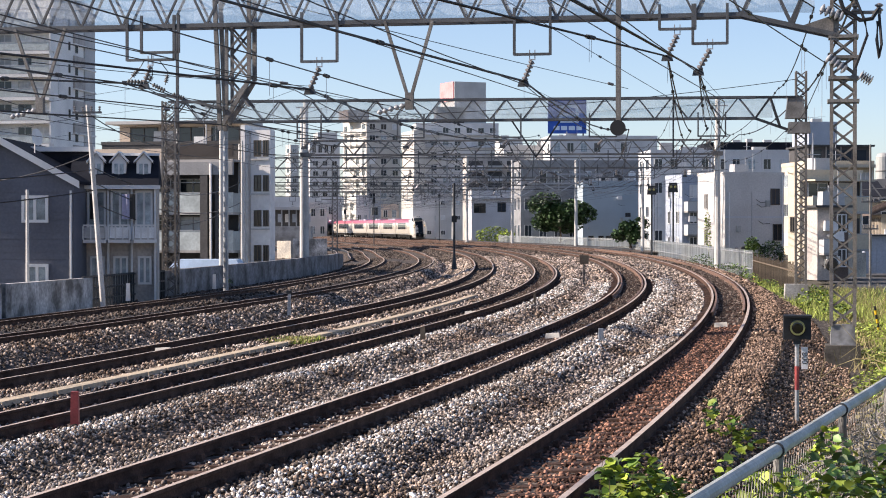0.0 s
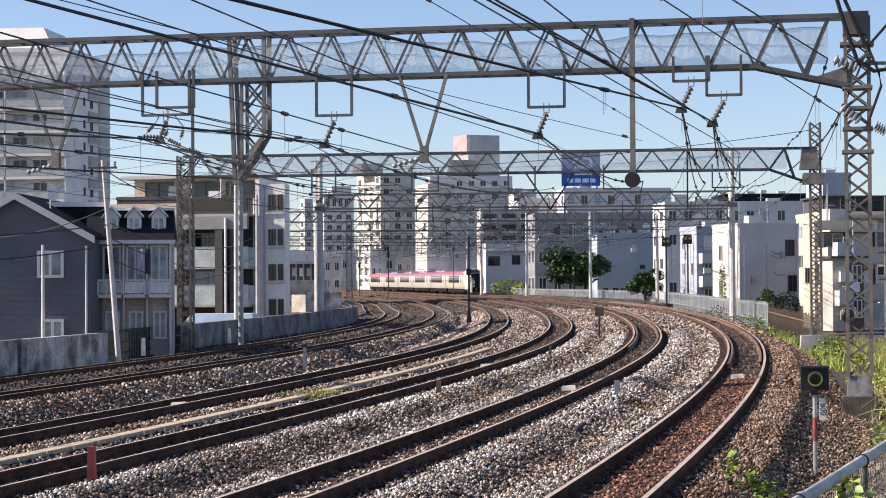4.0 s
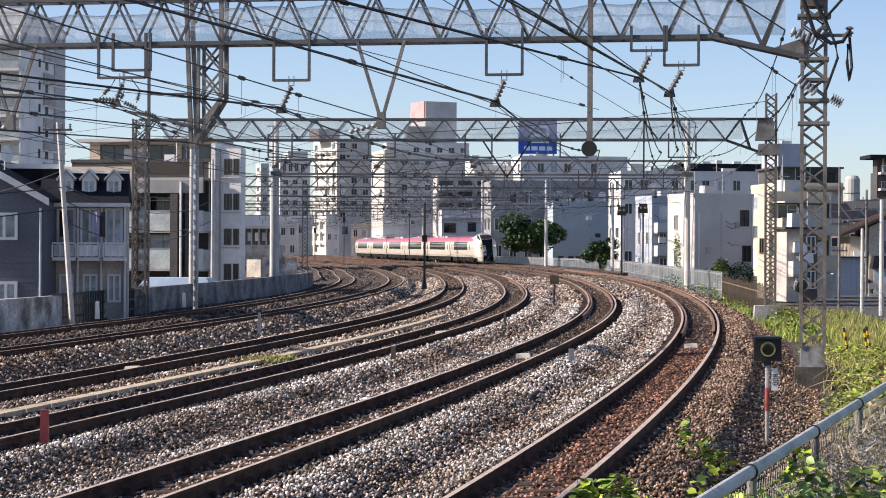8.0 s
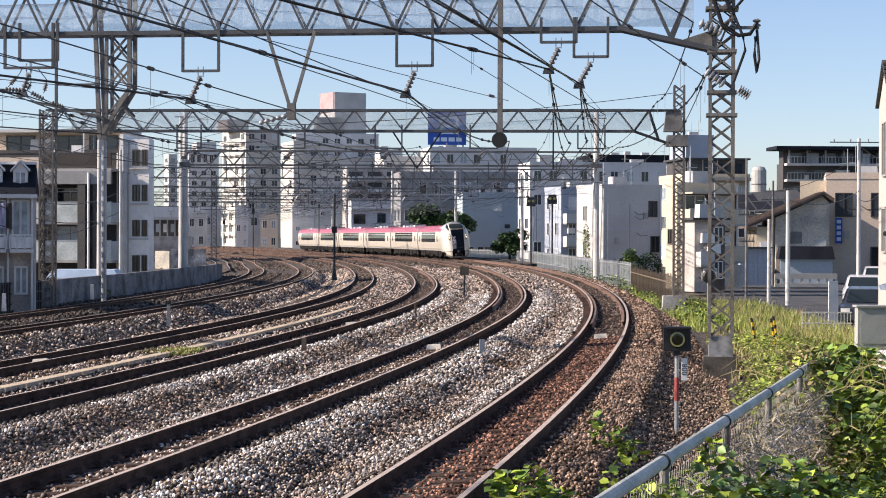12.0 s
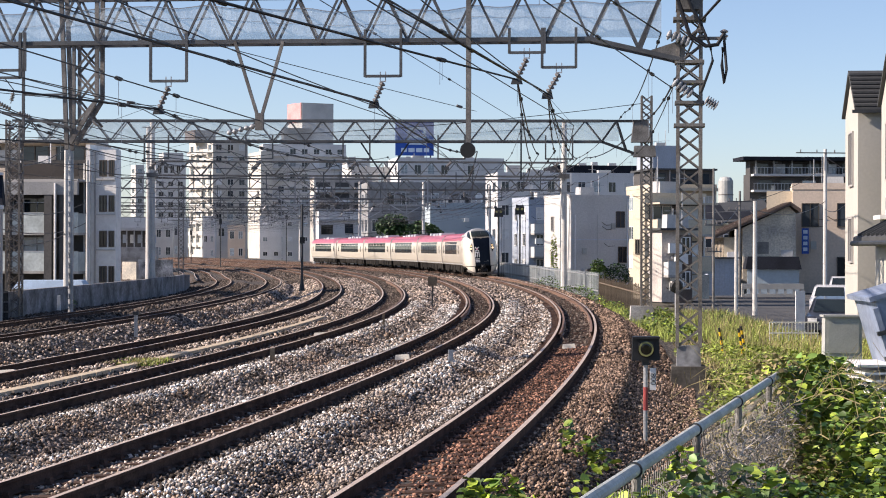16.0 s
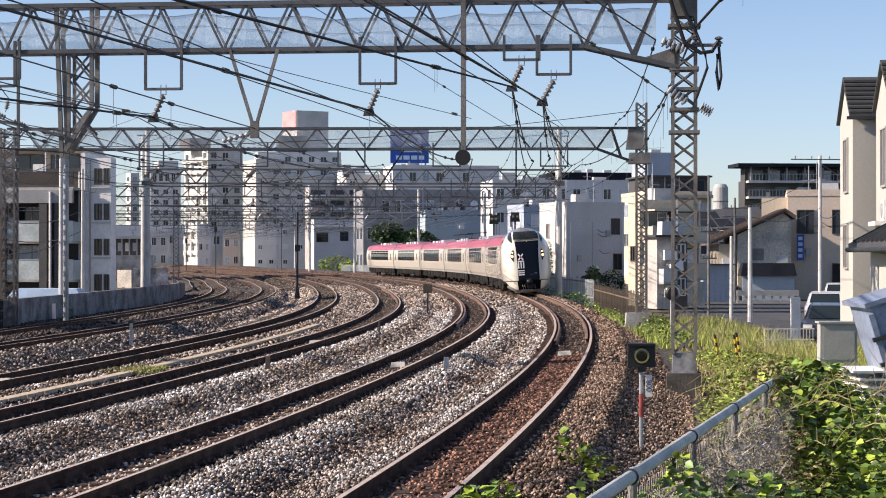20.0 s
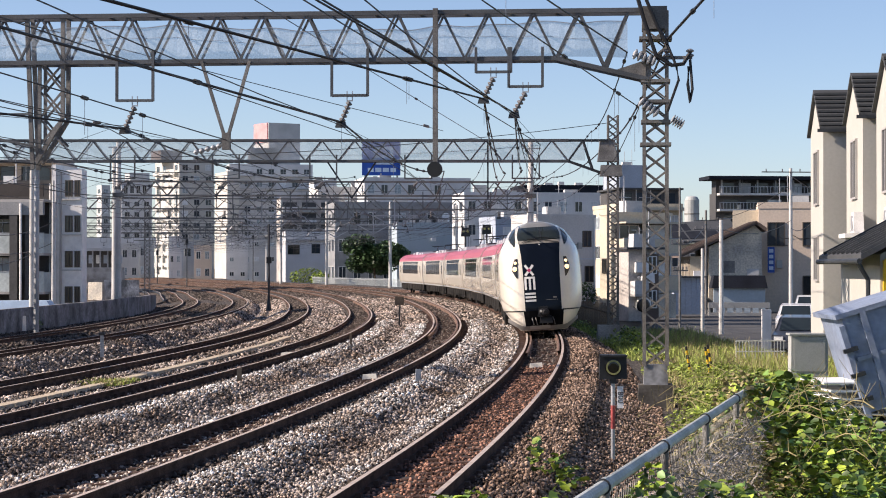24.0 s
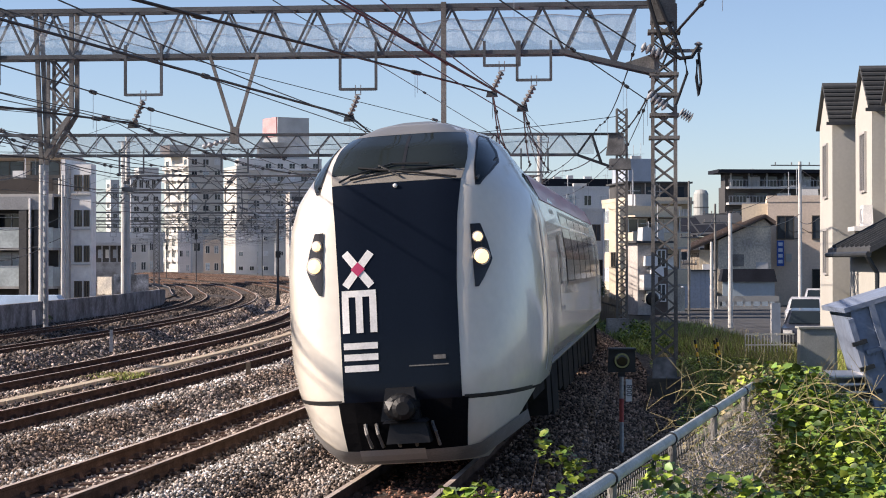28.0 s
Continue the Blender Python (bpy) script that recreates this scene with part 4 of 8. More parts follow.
def bogie(parent, y):
    fr = Shape()
    for x in (-0.95, 0.95):
        fr.box(x - 0.09, x + 0.09, y - 1.5, y + 1.5, 0.42, 0.68).box(x - 0.14, x + 0.14, y - 0.45, y + 0.45, 0.6, 0.92)
        for d in (-1.05, 1.05):
            fr.box(x - 0.13, x + 0.13, y + d - 0.2, y + d + 0.2, 0.3, 0.6)
    fr.box(-0.9, 0.9, y - 0.25, y + 0.25, 0.45, 0.8)
    b = part("bogie", fr, "underframe", parent)
    for d in (-1.05, 1.05):
        w = Shape()
        for x in (-0.566, 0.566):
            m = Matrix.Translation((x, y + d, 0.43)) @ Matrix.Rotation(radians(90), 4, "Y")
            w.lathe([(0.2, -0.075), (0.43, -0.07), (0.43, 0.05), (0.46, 0.06), (0.46, 0.07), (0.2, 0.075)], m, 20)
        w.tube([(-0.6, y + d, 0.43), (0.6, y + d, 0.43)], 0.09, 8)
        part("wheelset", w, "underframe", b)


def side_band(y0, y1, z0, z1, out, sign):
    """A strip on one side of the body, proud of it."""
    zs = [z0 + (z1 - z0) * i / 3 for i in range(4)]
    wall = [(z, x) for x, z in SECTION]
    ys = [y0, y1] if sign > 0 else [y1, y0]
    return Shape().grid([[Vector((sign * (along(wall, z) + out), y, z)) for y in ys] for z in zs])


def on_sides(name, y0, y1, z0, z1, out, material, car, label=""):
    for sign in (-1, 1):
        part(name, side_band(y0, y1, z0, z1, out, sign), material, car, label)


def underfloor(parent, y0, y1, seed):
    rnd = random.Random(seed)
    y = y0
    while y < y1 - 0.6:
        ln = rnd.uniform(0.5, 1.7)
        for sign in (-1, 1):
            a, b = sorted((sign * 1.32, sign * 0.5))
            part("equipment_box", Shape().box(a, b, y, min(y + ln, y1), rnd.uniform(0.28, 0.5), 0.97), "underframe", parent)
        y += ln + rnd.uniform(0.12, 0.4)
    part("frame", Shape().box(-1.2, 1.2, y0, 19.7, 0.8, 0.98), "underframe", parent)


def panto(parent, y):
    s = Shape()
    s.box(-0.7, 0.7, y - 0.6, y + 0.6, 3.75, 3.82)
    for x in (-0.5, 0.5):
        s.bar((x, y - 0.5, 3.8), (x * 0.6, y + 0.9, 4.05), 0.05).bar((x * 0.6, y + 0.9, 4.05), (x * 0.6, y - 0.3, 4.2), 0.04)
    s.bar((-0.85, y - 0.3, 4.2), (0.85, y - 0.3, 4.2), 0.06)
    part("pantograph", s, "dark_steel", parent, "folded pantograph on the roof")


def roof_gear(parent, y0, y1, seed):
    rnd = random.Random(seed)
    y = y0
    while y < y1:
        ln = rnd.uniform(0.6, 2.2)
        part("roof_unit", Shape().box(-0.7, 0.7, y, y + ln, 3.58, 3.66 + rnd.uniform(0.08, 0.2), cut=0.06), "train_grey", parent)
        y += ln + rnd.uniform(0.5, 1.5)


def car_body(name, label, y0, y1, win0, win1, doors, seed):
    car = thing(name, label=label, category="train car", group="cars of the express train")
    n = 6
    st = [y0 + (y1 - y0) * i / n for i in range(n + 1)]
    shell = Shape().grid(body_rows(st))
    full = [(x, z) for x, z in SECTION] + [(-x, z) for x, z in reversed(SECTION[:-1])]
    shell.face(*[Vector((x, y1, z)) for x, z in full])
    if y0 > -1 and name != "driving_car":
        shell.face(*[Vector((x, y0, z)) for x, z in reversed(full)])
    shell.grid([[Vector((-1.36, y, 0.95)), Vector((1.36, y, 0.95))] for y in st])
    part("shell", shell, "train_white", car, smooth=False)
    # red roof shoulders
    red = [(1.375, 3.03), (1.235, 3.32), (1.01, 3.51), (0.61, 3.632), (0.0, 3.672)]
    part("roof_panel", Shape().grid(body_rows([y0 + 0.25, y1 - 0.25], red)), "train_red", car, "crimson roof")
    k = int((win1 - win0) / 2.1)
    for i in range(k):
        a = win0 + (win1 - win0) * i / k + 0.1
        b = win0 + (win1 - win0) * (i + 1) / k - 0.1
        on_sides("window_frame", a - 0.1, b + 0.1, 1.90, 2.97, 0.005, "train_black", car)
        on_sides("window", a, b, 1.96, 2.91, 0.010, "train_glass", car)
    for d in doors:
        on_sides("door", d, d + 0.95, 1.02, 2.95, 0.006, "train_white", car)
        for e in (d - 0.02, d + 0.95):
            on_sides("door_seam", e, e + 0.02, 1.0, 2.97, 0.010, "train_grey", car)
        on_sides("door_pane", d + 0.25, d + 0.7, 1.95, 2.6, 0.012, "train_glass", car)
    on_sides("side_stripe", y0 + 0.02, y1 - 0.02, 0.98, 1.06, 0.008, "train_grey", car)
    underfloor(car, 3.4 if name == "driving_car" else 0.6, y1 - 0.5, seed)
    for y in ((4.2, 17.2) if name == "driving_car" else (3.0, 17.0)):
        bogie(car, y)
    gang = Shape().box(-0.6, 0.6, y1, y1 + 0.5, 1.0, 3.2)
    part("gangway", gang, "black_paint", car)
    return car


def driving_car():
    car = car_body("driving_car", "white express train driving car with black nose panel", 3.25, 20.6, 7.0, 17.6, (5.0, 18.6), 3)
    zs = [0.87, 0.95, 1.2, 1.45, 1.7, 2.0, 2.3, 2.55, 2.75, 2.9, 3.05, 3.12, 3.2, 3.26, 3.32, 3.37, 3.42, 3.48, 3.55, 3.62, 3.7, 3.78, 3.85, 3.9, 3.95, 3.99, 4.02, 4.04]
    us = [-1, -0.97, -0.93, -0.88, -0.82, -0.75, -0.66, -0.56, -0.45, -0.33, -0.2, 0, 0.2, 0.33, 0.45, 0.56, 0.66, 0.75, 0.82, 0.88, 0.93, 0.97, 1]
    rows = []
    for z in zs:
        w = half_width(z)
        row = [nose_point(u * w, z) for u in us]
        end = 3.26
        rows.append([Vector((-w, end, z))] + row + [Vector((w, end, z))])
    part("nose", Shape().grid(rows), "train_white", car, smooth=True)
    # skirt below the body line, cut back towards its foot
    rows = []
    for z in (0.16, 0.22, 0.3, 0.45, 0.6, 0.72, 0.84):
        w = half_width(z) * (0.80 + 0.175 * (z - 0.16) / 0.68)
        rows.append([nose_point(u * w, z) for u in us])
    part("skirt", Shape().grid(rows), "train_white", car, "white front skirt", smooth=True)
    part("cab_underframe", Shape().box(-1.0, 1.0, 0.75, 3.3, 0.3, 0.86).box(-1.3, 1.3, 1.3, 3.3, 0.7, 0.86), "underframe", car)
    # raised cab roof running down to the ordinary roof
    p0 = [(1.36, 3.05), (1.2, 3.32), (1.08, 3.55), (0.93, 3.74), (0.67, 3.9), (0.28, 4.02), (0.0, 4.045)]
    p1 = [(1.368, 3.05), (1.23, 3.32), (1.005, 3.505), (0.8, 3.57), (0.605, 3.63), (0.3, 3.66), (0.0, 3.67)]
    hump = []
    for i in range(9):
        f = i / 8
        f = f * f * (3 - 2 * f)
        half = [(a[0] + (b[0] - a[0]) * f, a[1] + (b[1] - a[1]) * f) for a, b in zip(p0, p1)]
        full = half + [(-x, z) for x, z in reversed(half[:-1])]
        hump.append([Vector((x, 3.0 + i * 0.42, z)) for x, z in full])
    part("cab_roof", Shape().grid(hump), "train_white", car, "raised cab roof", smooth=True)
    EDGE = lambda z: along([(0.86, 0.635), (2.1, 0.64), (2.8, 0.67), (3.21, 0.715)], z)
    panel = part("nose_panel", nose_patch(lambda z: -EDGE(z), EDGE, 0.86, 3.21, 0.008, 12, 24), "train_black", car, "glossy black front panel", smooth=True)
    SCREEN = lambda z: along([(3.32, 0.74), (3.45, 0.755), (3.6, 0.74), (3.75, 0.69), (3.82, 0.64), (3.9, 0.55), (4.02, 0.24)], z)
    part("wiper_cowl", nose_patch(lambda z: -0.715 - (z - 3.21) * 0.25, lambda z: 0.715 + (z - 3.21) * 0.25, 3.215, 3.325, 0.008, 12, 4), "cowl_grey", car, "light grey cowl under the windscreen", smooth=True)
    part("windscreen", nose_patch(lambda z: -SCREEN(z), SCREEN, 3.33, 3.80, 0.012, 14, 12), "cab_glass", car, "raked dark windscreen", smooth=True)
    part("centre_bar", nose_patch(0.05, 0.085, 3.335, 3.78, 0.018, 2, 6), "black_paint", car)
    part("visor", nose_patch(lambda z: -SCREEN(z) - 0.02, lambda z: SCREEN(z) + 0.02, 3.805, 4.02, 0.008, 12, 8), "visor_grey", car, "grey beige brow over the windscreen", smooth=True)
    inner = [(2.0, 0.83), (2.72, 0.80)]
    outer = [(2.0, 0.855), (2.1, 0.92), (2.3, 1.02), (2.5, 0.975), (2.72, 0.90)]
    for sx in (-1, 1):
        lamp = part("headlight", nose_patch(lambda z: sx * along(inner, z), lambda z: sx * along(outer, z), 2.02, 2.70, 0.012, 5, 14), "lens_black", car, "slanting headlight cluster")
        for x, z, r in ((0.905, 2.34, 0.078), (0.875, 2.555, 0.05)):
            c = nose_point(sx * x, z, 0.02)
            turned = Matrix.Translation(c) @ Matrix.Rotation(radians(sx * 14), 4, "Z") @ Matrix.Rotation(radians(90), 4, "X")
            part("reflector", Shape().lathe([(r * 1.25, -0.01), (r * 1.25, 0.012), (r, 0.016)], turned, 16), "grey_frame", lamp)
            part("lamp", Shape().lathe([(r, 0.017), (r * 0.9, 0.035), (r * 0.45, 0.05)], turned, 16), "lamp_glow", lamp, "lit warm lamp")
        low, high = [(3.14, 0.875), (3.35, 0.85), (3.6, 0.835), (3.78, 0.79)], [(3.14, 0.885), (3.28, 0.98), (3.42, 1.03), (3.56, 0.98), (3.7, 0.89), (3.78, 0.82)]
        part("quarter_frame", nose_patch(lambda z: sx * (along(low, z) - 0.015), lambda z: sx * (along(high, z) + 0.025), 3.13, 3.79, 0.006, 6, 14), "black_paint", car, smooth=True)
        part("quarter_window", nose_patch(lambda z: sx * along(low, z), lambda z: sx * along(high, z), 3.16, 3.76, 0.012, 6, 14), "cab_glass", car, "small triangular side cab window", smooth=True)
        part("quarter_bar", Shape().tube([nose_point(sx * along(low, 3.2), 3.2, 0.02), nose_point(sx * along(high, 3.46), 3.46, 0.02)], 0.018, 6), "black_paint", car)
        xs = [sx * (0.66 + 0.05 * i) for i in range(14)]
        part("skirt_gap", nose_ribbon(xs, [(0.6, 0.845), (1.4, 0.845)], [(0.6, 0.885), (1.4, 0.885)], 0.009), "black_paint", car)
        xs = [sx * 0.112 * i for i in range(12)]
        part("bumper_lip", nose_ribbon(xs, [(0.0, 0.165), (0.75, 0.17), (1.24, 0.47)], [(0.0, 0.31), (0.75, 0.33), (1.24, 0.62)], 0.03), "lip_grey", car, "dark grey bumper lip", smooth=True)
        for y, w, stuff in ((1.92, 0.16, "train_grey"), (2.3, 0.03, "dark_steel"), (2.95, 0.02, "train_grey")):
            heights = [1.0 + 2.05 * i / 12 for i in range(13)]
            ends = (y, y + w) if sx > 0 else (y + w, y)
            part("side_seam", Shape().grid([[Vector((sx * (half_width(z) + 0.006), e, z)) for e in ends] for z in heights]), stuff, car)
    # no real hollow: a black patch on the skin paints the opening's shade
    part("coupler_recess", nose_patch(lambda z: -0.70 + 0.1 * (0.86 - z), lambda z: 0.70 - 0.1 * (0.86 - z), 0.31, 0.858, 0.012, 8, 5), "recess_shade_black", car)
    part("step_plate", nose_patch(-0.5, 0.2, 0.2, 0.33, 0.045, 6, 2), "grey_frame", car)
    for x in (-0.42, -0.3, -0.12, 0.06, 0.3):
        part("hose", Shape().tube([nose_point(x, 0.62, 0.01), nose_point(x + 0.03, 0.5, 0.1), nose_point(x + 0.06, 0.36, 0.04)], 0.02, 6), "old_steel", car)
    c = Shape()
    c.lathe([(0.13, -0.30), (0.17, -0.27), (0.19, -0.1), (0.2, 0.2)], Matrix.Translation((0, 0, 0.80)) @ Matrix.Rotation(radians(-90), 4, "X") @ Matrix.Diagonal((1, 0.8, 1, 1)), 18)
    c.box(-0.17, 0.3, -0.24, 0.2, 0.42, 0.66, cut=0.05).box(-0.22, 0.2, -0.2, 0.2, 0.66, 1.0, cut=0.06)
    coupler = part("coupler", c, "coupler_black", car, "black automatic coupler", smooth=False)
    part("coupler_face", Shape().lathe([(0.12, 0.0), (0.12, 0.09), (0.07, 0.12)], Matrix.Translation((0.05, -0.30, 0.80)) @ Matrix.Rotation(radians(90), 4, "X"), 14), "coupler_black", coupler)
    part("coupler_horn", Shape().face((-0.15, -0.315, 0.88), (-0.11, -0.315, 0.78), (-0.06, -0.315, 0.87)).face((-0.15, -0.305, 0.88), (-0.06, -0.305, 0.87), (-0.11, -0.305, 0.78)), "pale_box", coupler)
    part("coupler_cover", Shape().box(-0.2, 0.28, -0.26, 0.1, 0.64, 0.67, cut=0.03), "coupler_black", coupler)
    # badge of plain shapes: a cross with a pink middle, then bars
    def badge(x, z, ln, wd, ang, material="white_paint", lift=0.016):
        rows = []
        ca, sa = math.cos(radians(ang)), math.sin(radians(ang))
        for v in (-wd / 2, wd / 2):
            rows.append([nose_point(x + u * ca - v * sa, z + u * sa + v * ca, lift) for u in (-ln / 2, 0, ln / 2)])
        part("badge", Shape().grid(rows), material, panel)
    badge(-0.42, 2.28, 0.46, 0.085, 52)
    badge(-0.42, 2.28, 0.46, 0.085, -52)
    badge(-0.42, 2.28, 0.11, 0.11, 45, "badge_red", 0.020)
    for dx in (-0.15, 0.0, 0.15):
        badge(-0.42 + dx, 1.80, 0.40, 0.075, 90)
    badge(-0.42, 2.02, 0.37, 0.07, 0)
    for dz in (1.46, 1.34, 1.22):
        badge(-0.42, dz, 0.37, 0.07, 0)
    badge(0.42, 1.30, 0.13, 0.045, 0, "old_steel")
    badge(0.30, 1.22, 0.42, 0.012, 0, "old_steel")
    for chain in (((-0.62, 3.24), (-0.5, 3.30), (-0.05, 3.42), (0.35, 3.40)), ((0.66, 3.22), (0.2, 3.30), (-0.42, 3.39)), ((-0.5, 3.26), (0.1, 3.34), (0.62, 3.36)), ((-0.2, 3.41), (0.05, 3.27))):
        part("wiper", Shape().tube([nose_point(x, z, 0.05) for x, z in chain], 0.013, 5), "black_paint", car)
    part("washer_nozzle", Shape().lathe([(0.025, 0), (0.025, 0.03), (0.01, 0.04)], Matrix.Translation(nose_point(0.0, 3.17, 0.01)) @ Matrix.Rotation(radians(90), 4, "X"), 8), "white_paint", car)
    return car


CARS = [driving_car()]
for i in range(5):
    c = car_body("passenger_car", "white express passenger car with crimson roof and dark windows", 0.0, 20.0, 3.6, 16.4, (1.2, 17.8), 10 + i)
    if i in (1, 3):
        panto(c, 4.0)
        panto(c, 16.0)
    roof_gear(c, 5.5, 14.0, i)
    CARS.append(c)
CAR_START = [0.0] + [21.1 + 20.5 * i for i in range(5)]


# ---- the town ----
WINDOWS = {}


def window(b, face, u0, u1, za, zb, glass="window_glass", frame_m="white_frame", w=0.06, width=0.0, sill=False):
    """A framed pair of panes on the front (along x), the near side (along y at x = 0) or the far side (x = width)."""
    key = (round(u1 - u0, 2), round(zb - za, 2), glass, frame_m, w)
    if key not in WINDOWS:
        a, h = key[0], key[1]
        fr = Shape().lattice([0, w, a / 2 - w / 2, a / 2 + w / 2, a - w, a], [0, w, h - w, h],
                             {(i, j) for i in range(5) for j in range(3) if i in (0, 2, 4) or j != 1}, -0.07, 0.02)
        WINDOWS[key] = (fr.mesh("window", frame_m), Shape().box(w, a - w, -0.025, 0.01, w, h - w).mesh("pane", glass),
                        Shape().box(-0.06, a + 0.06, -0.13, 0.0, -0.07, 0).mesh("sill", frame_m))
    if face == "front":
        at = Matrix.Translation((u0, 0, za))
    elif face == "side":
        at = Matrix.Translation((0, u1, za)) @ Matrix.Rotation(radians(-90), 4, "Z")
    else:
        at = Matrix.Translation((width, u0, za)) @ Matrix.Rotation(radians(90), 4, "Z")
    f = part("window", WINDOWS[key][0], None, b, at=at)
    part("pane", WINDOWS[key][1], None, f)
    if sill:
        part("sill", WINDOWS[key][2], None, f)
    return f


BUILT = []


def block(name, x, y, turn, w, d, z1, material, label, z0=LEVEL, floors=0, cols=0, side=0, right=0, win=(0.5, 0.45), parapet=0.4, glass="window_glass", frame_m="white_frame", roof_gear=0):
    """A flat-roofed building from its near corner: front along x (turned), sides going back along y."""
    b = thing(name, at=Matrix.Translation((x, y, 0)) @ Matrix.Rotation(radians(turn), 4, "Z"), label=label, category="building")
    BUILT.append((b, w, d, z0, z1))
    part("wall", Shape().box(0, w, 0, d, z0, z1), material, b)
    part("roof", Shape().box(0.2, w - 0.2, 0.2, d - 0.2, z1, z1 + 0.03), "concrete", b)
    if parapet:
        p = Shape()
        p.box(-0.04, w + 0.04, -0.04, 0.18, z1, z1 + parapet).box(-0.04, w + 0.04, d - 0.18, d + 0.04, z1, z1 + parapet)
        p.box(-0.04, 0.18, 0.18, d - 0.18, z1, z1 + parapet).box(w - 0.18, w + 0.04, 0.18, d - 0.18, z1, z1 + parapet)
        part("parapet", p, material, b)
    pick = random.Random(int(abs(x * 7 + y * 3)))
    if floors:
        fh = (z1 - z0) / floors
        for face, n, length in (("front", cols, w), ("side", side, d), ("right", right, d)):
            for i in range(n):
                for f in range(floors):
                    u0 = length * (i + 0.5 - win[0] / 2) / n
                    u1 = length * (i + 0.5 + win[0] / 2) / n
                    za = z0 + fh * (f + 0.52 - win[1] / 2)
                    if pick.random() < 0.9:
                        pane = pick.choice((glass, glass, glass, "blind", "curtain")) if glass == "window_glass" else glass
                        window(b, face, u0, u1, za, za + fh * win[1], pane, frame_m, width=w)
            if n:
                for f in range(1, floors):
                    z = z0 + fh * f
                    band = Shape()
                    if face == "front":
                        band.box(0, w, -0.03, 0, z - 0.06, z + 0.06)
                    elif face == "side":
                        band.box(-0.03, 0, 0, d, z - 0.06, z + 0.06)
                    else:
                        band.box(w, w + 0.03, 0, d, z - 0.06, z + 0.06)
                    part("band", band, material, b)
    rnd = random.Random(int(abs(x * 10)))
    for i in range(roof_gear):
        u, v = rnd.uniform(0.1, 0.8) * w, rnd.uniform(0.1, 0.6) * d
        part("roof_unit", Shape().box(u, u + rnd.uniform(0.8, 2.2), v, v + 1.2, z1, z1 + rnd.uniform(0.7, 1.6)), "grey_wall", b)
    return b


def balcony(b, x0, x1, z, depth=1.1, high=1.05, panel="white_wall", y=0.0):
    """A slab with a solid front panel, end panels and a rail."""
    s = Shape().box(x0, x1, y - depth, y, z - 0.14, z)
    o = part("balcony", s, "concrete", b)
    part("panel", Shape().box(x0, x1, y - depth, y - depth + 0.07, z, z + high).box(x0, x0 + 0.07, y - depth + 0.07, y, z, z + high).box(x1 - 0.07, x1, y - depth + 0.07, y, z, z + high), panel, o)
    part("handrail", Shape().box(x0, x1, y - depth - 0.02, y - depth + 0.09, z + high, z + high + 0.05), "galv", o)
    return o


def open_balcony(b, x0, x1, z, depth=1.2, high=1.05, bars=0.45):
    """A slab with a barred railing in front of a dark opening."""
    o = part("balcony", Shape().box(x0, x1, -depth, 0, z - 0.2, z), "white_wall", b)
    part("handrail", Shape().box(x0, x1, -depth, -depth + 0.06, z + high - 0.05, z + high), "galv", o)
    n = int((x1 - x0) / bars)
    for i in range(n + 1):
        q = x0 + 0.02 + (x1 - x0 - 0.08) * i / n
        part("bar", Shape().box(q, q + 0.045, -depth + 0.01, -depth + 0.05, z, z + high - 0.05), "galv", o)
    return o


def gable_roof(b, x0, x1, y0, y1, z0, z1, along="x", over=0.35, material="roof_dark", thick=0.12):
    """Two slopes with thickness; the ridge runs along x or y."""
    for sgn in (-1, 1):
        s = Shape()
        if along == "x":
            m = (y0 + y1) / 2
            e = y0 - over if sgn < 0 else y1 + over
            zz = z0 - over * (z1 - z0) / ((y1 - y0) / 2)
            a, c = [(x0 - over, m, z1), (x1 + over, m, z1)], [(x1 + over, e, zz), (x0 - over, e, zz)]
        else:
            m = (x0 + x1) / 2
            e = x0 - over if sgn < 0 else x1 + over
            zz = z0 - over * (z1 - z0) / ((x1 - x0) / 2)
            a, c = [(m, y0 - over, z1), (m, y1 + over, z1)], [(e, y1 + over, zz), (e, y0 - over, zz)]
        top = [Vector(p) + Vector((0, 0, thick)) for p in a + c]
        bot = [Vector(p) for p in a + c]
        s.face(*top).face(*reversed(bot))
        for i in range(4):
            s.face(bot[i], bot[(i + 1) % 4], top[(i + 1) % 4], top[i])
        part("roof", s, material, b)


def gable_wall(b, x0, x1, y0, y1, z0, z1, z2, material, along="x"):
    """Walls of a house with its gables."""
    s = Shape().box(x0, x1, y0, y1, z0, z1)
    if along == "x":
        m = (y0 + y1) / 2
        for x in (x0, x1):
            s.face((x, y0, z1), (x, y1, z1), (x, m, z2))
    else:
        m = (x0 + x1) / 2
        for y in (y0, y1):
            s.face((x0, y, z1), (x1, y, z1), (m, y, z2))
    part("wall", s, material, b)


# tall block beside the line, with balconies to the front
tw = block("apartment_tower", -74.4, 225.6, -6, 29.5, 16.0, 29.1, "tower_wall", "tall pale apartment tower with balconies on every floor", floors=0, parapet=0.5)
rnd = random.Random(8)
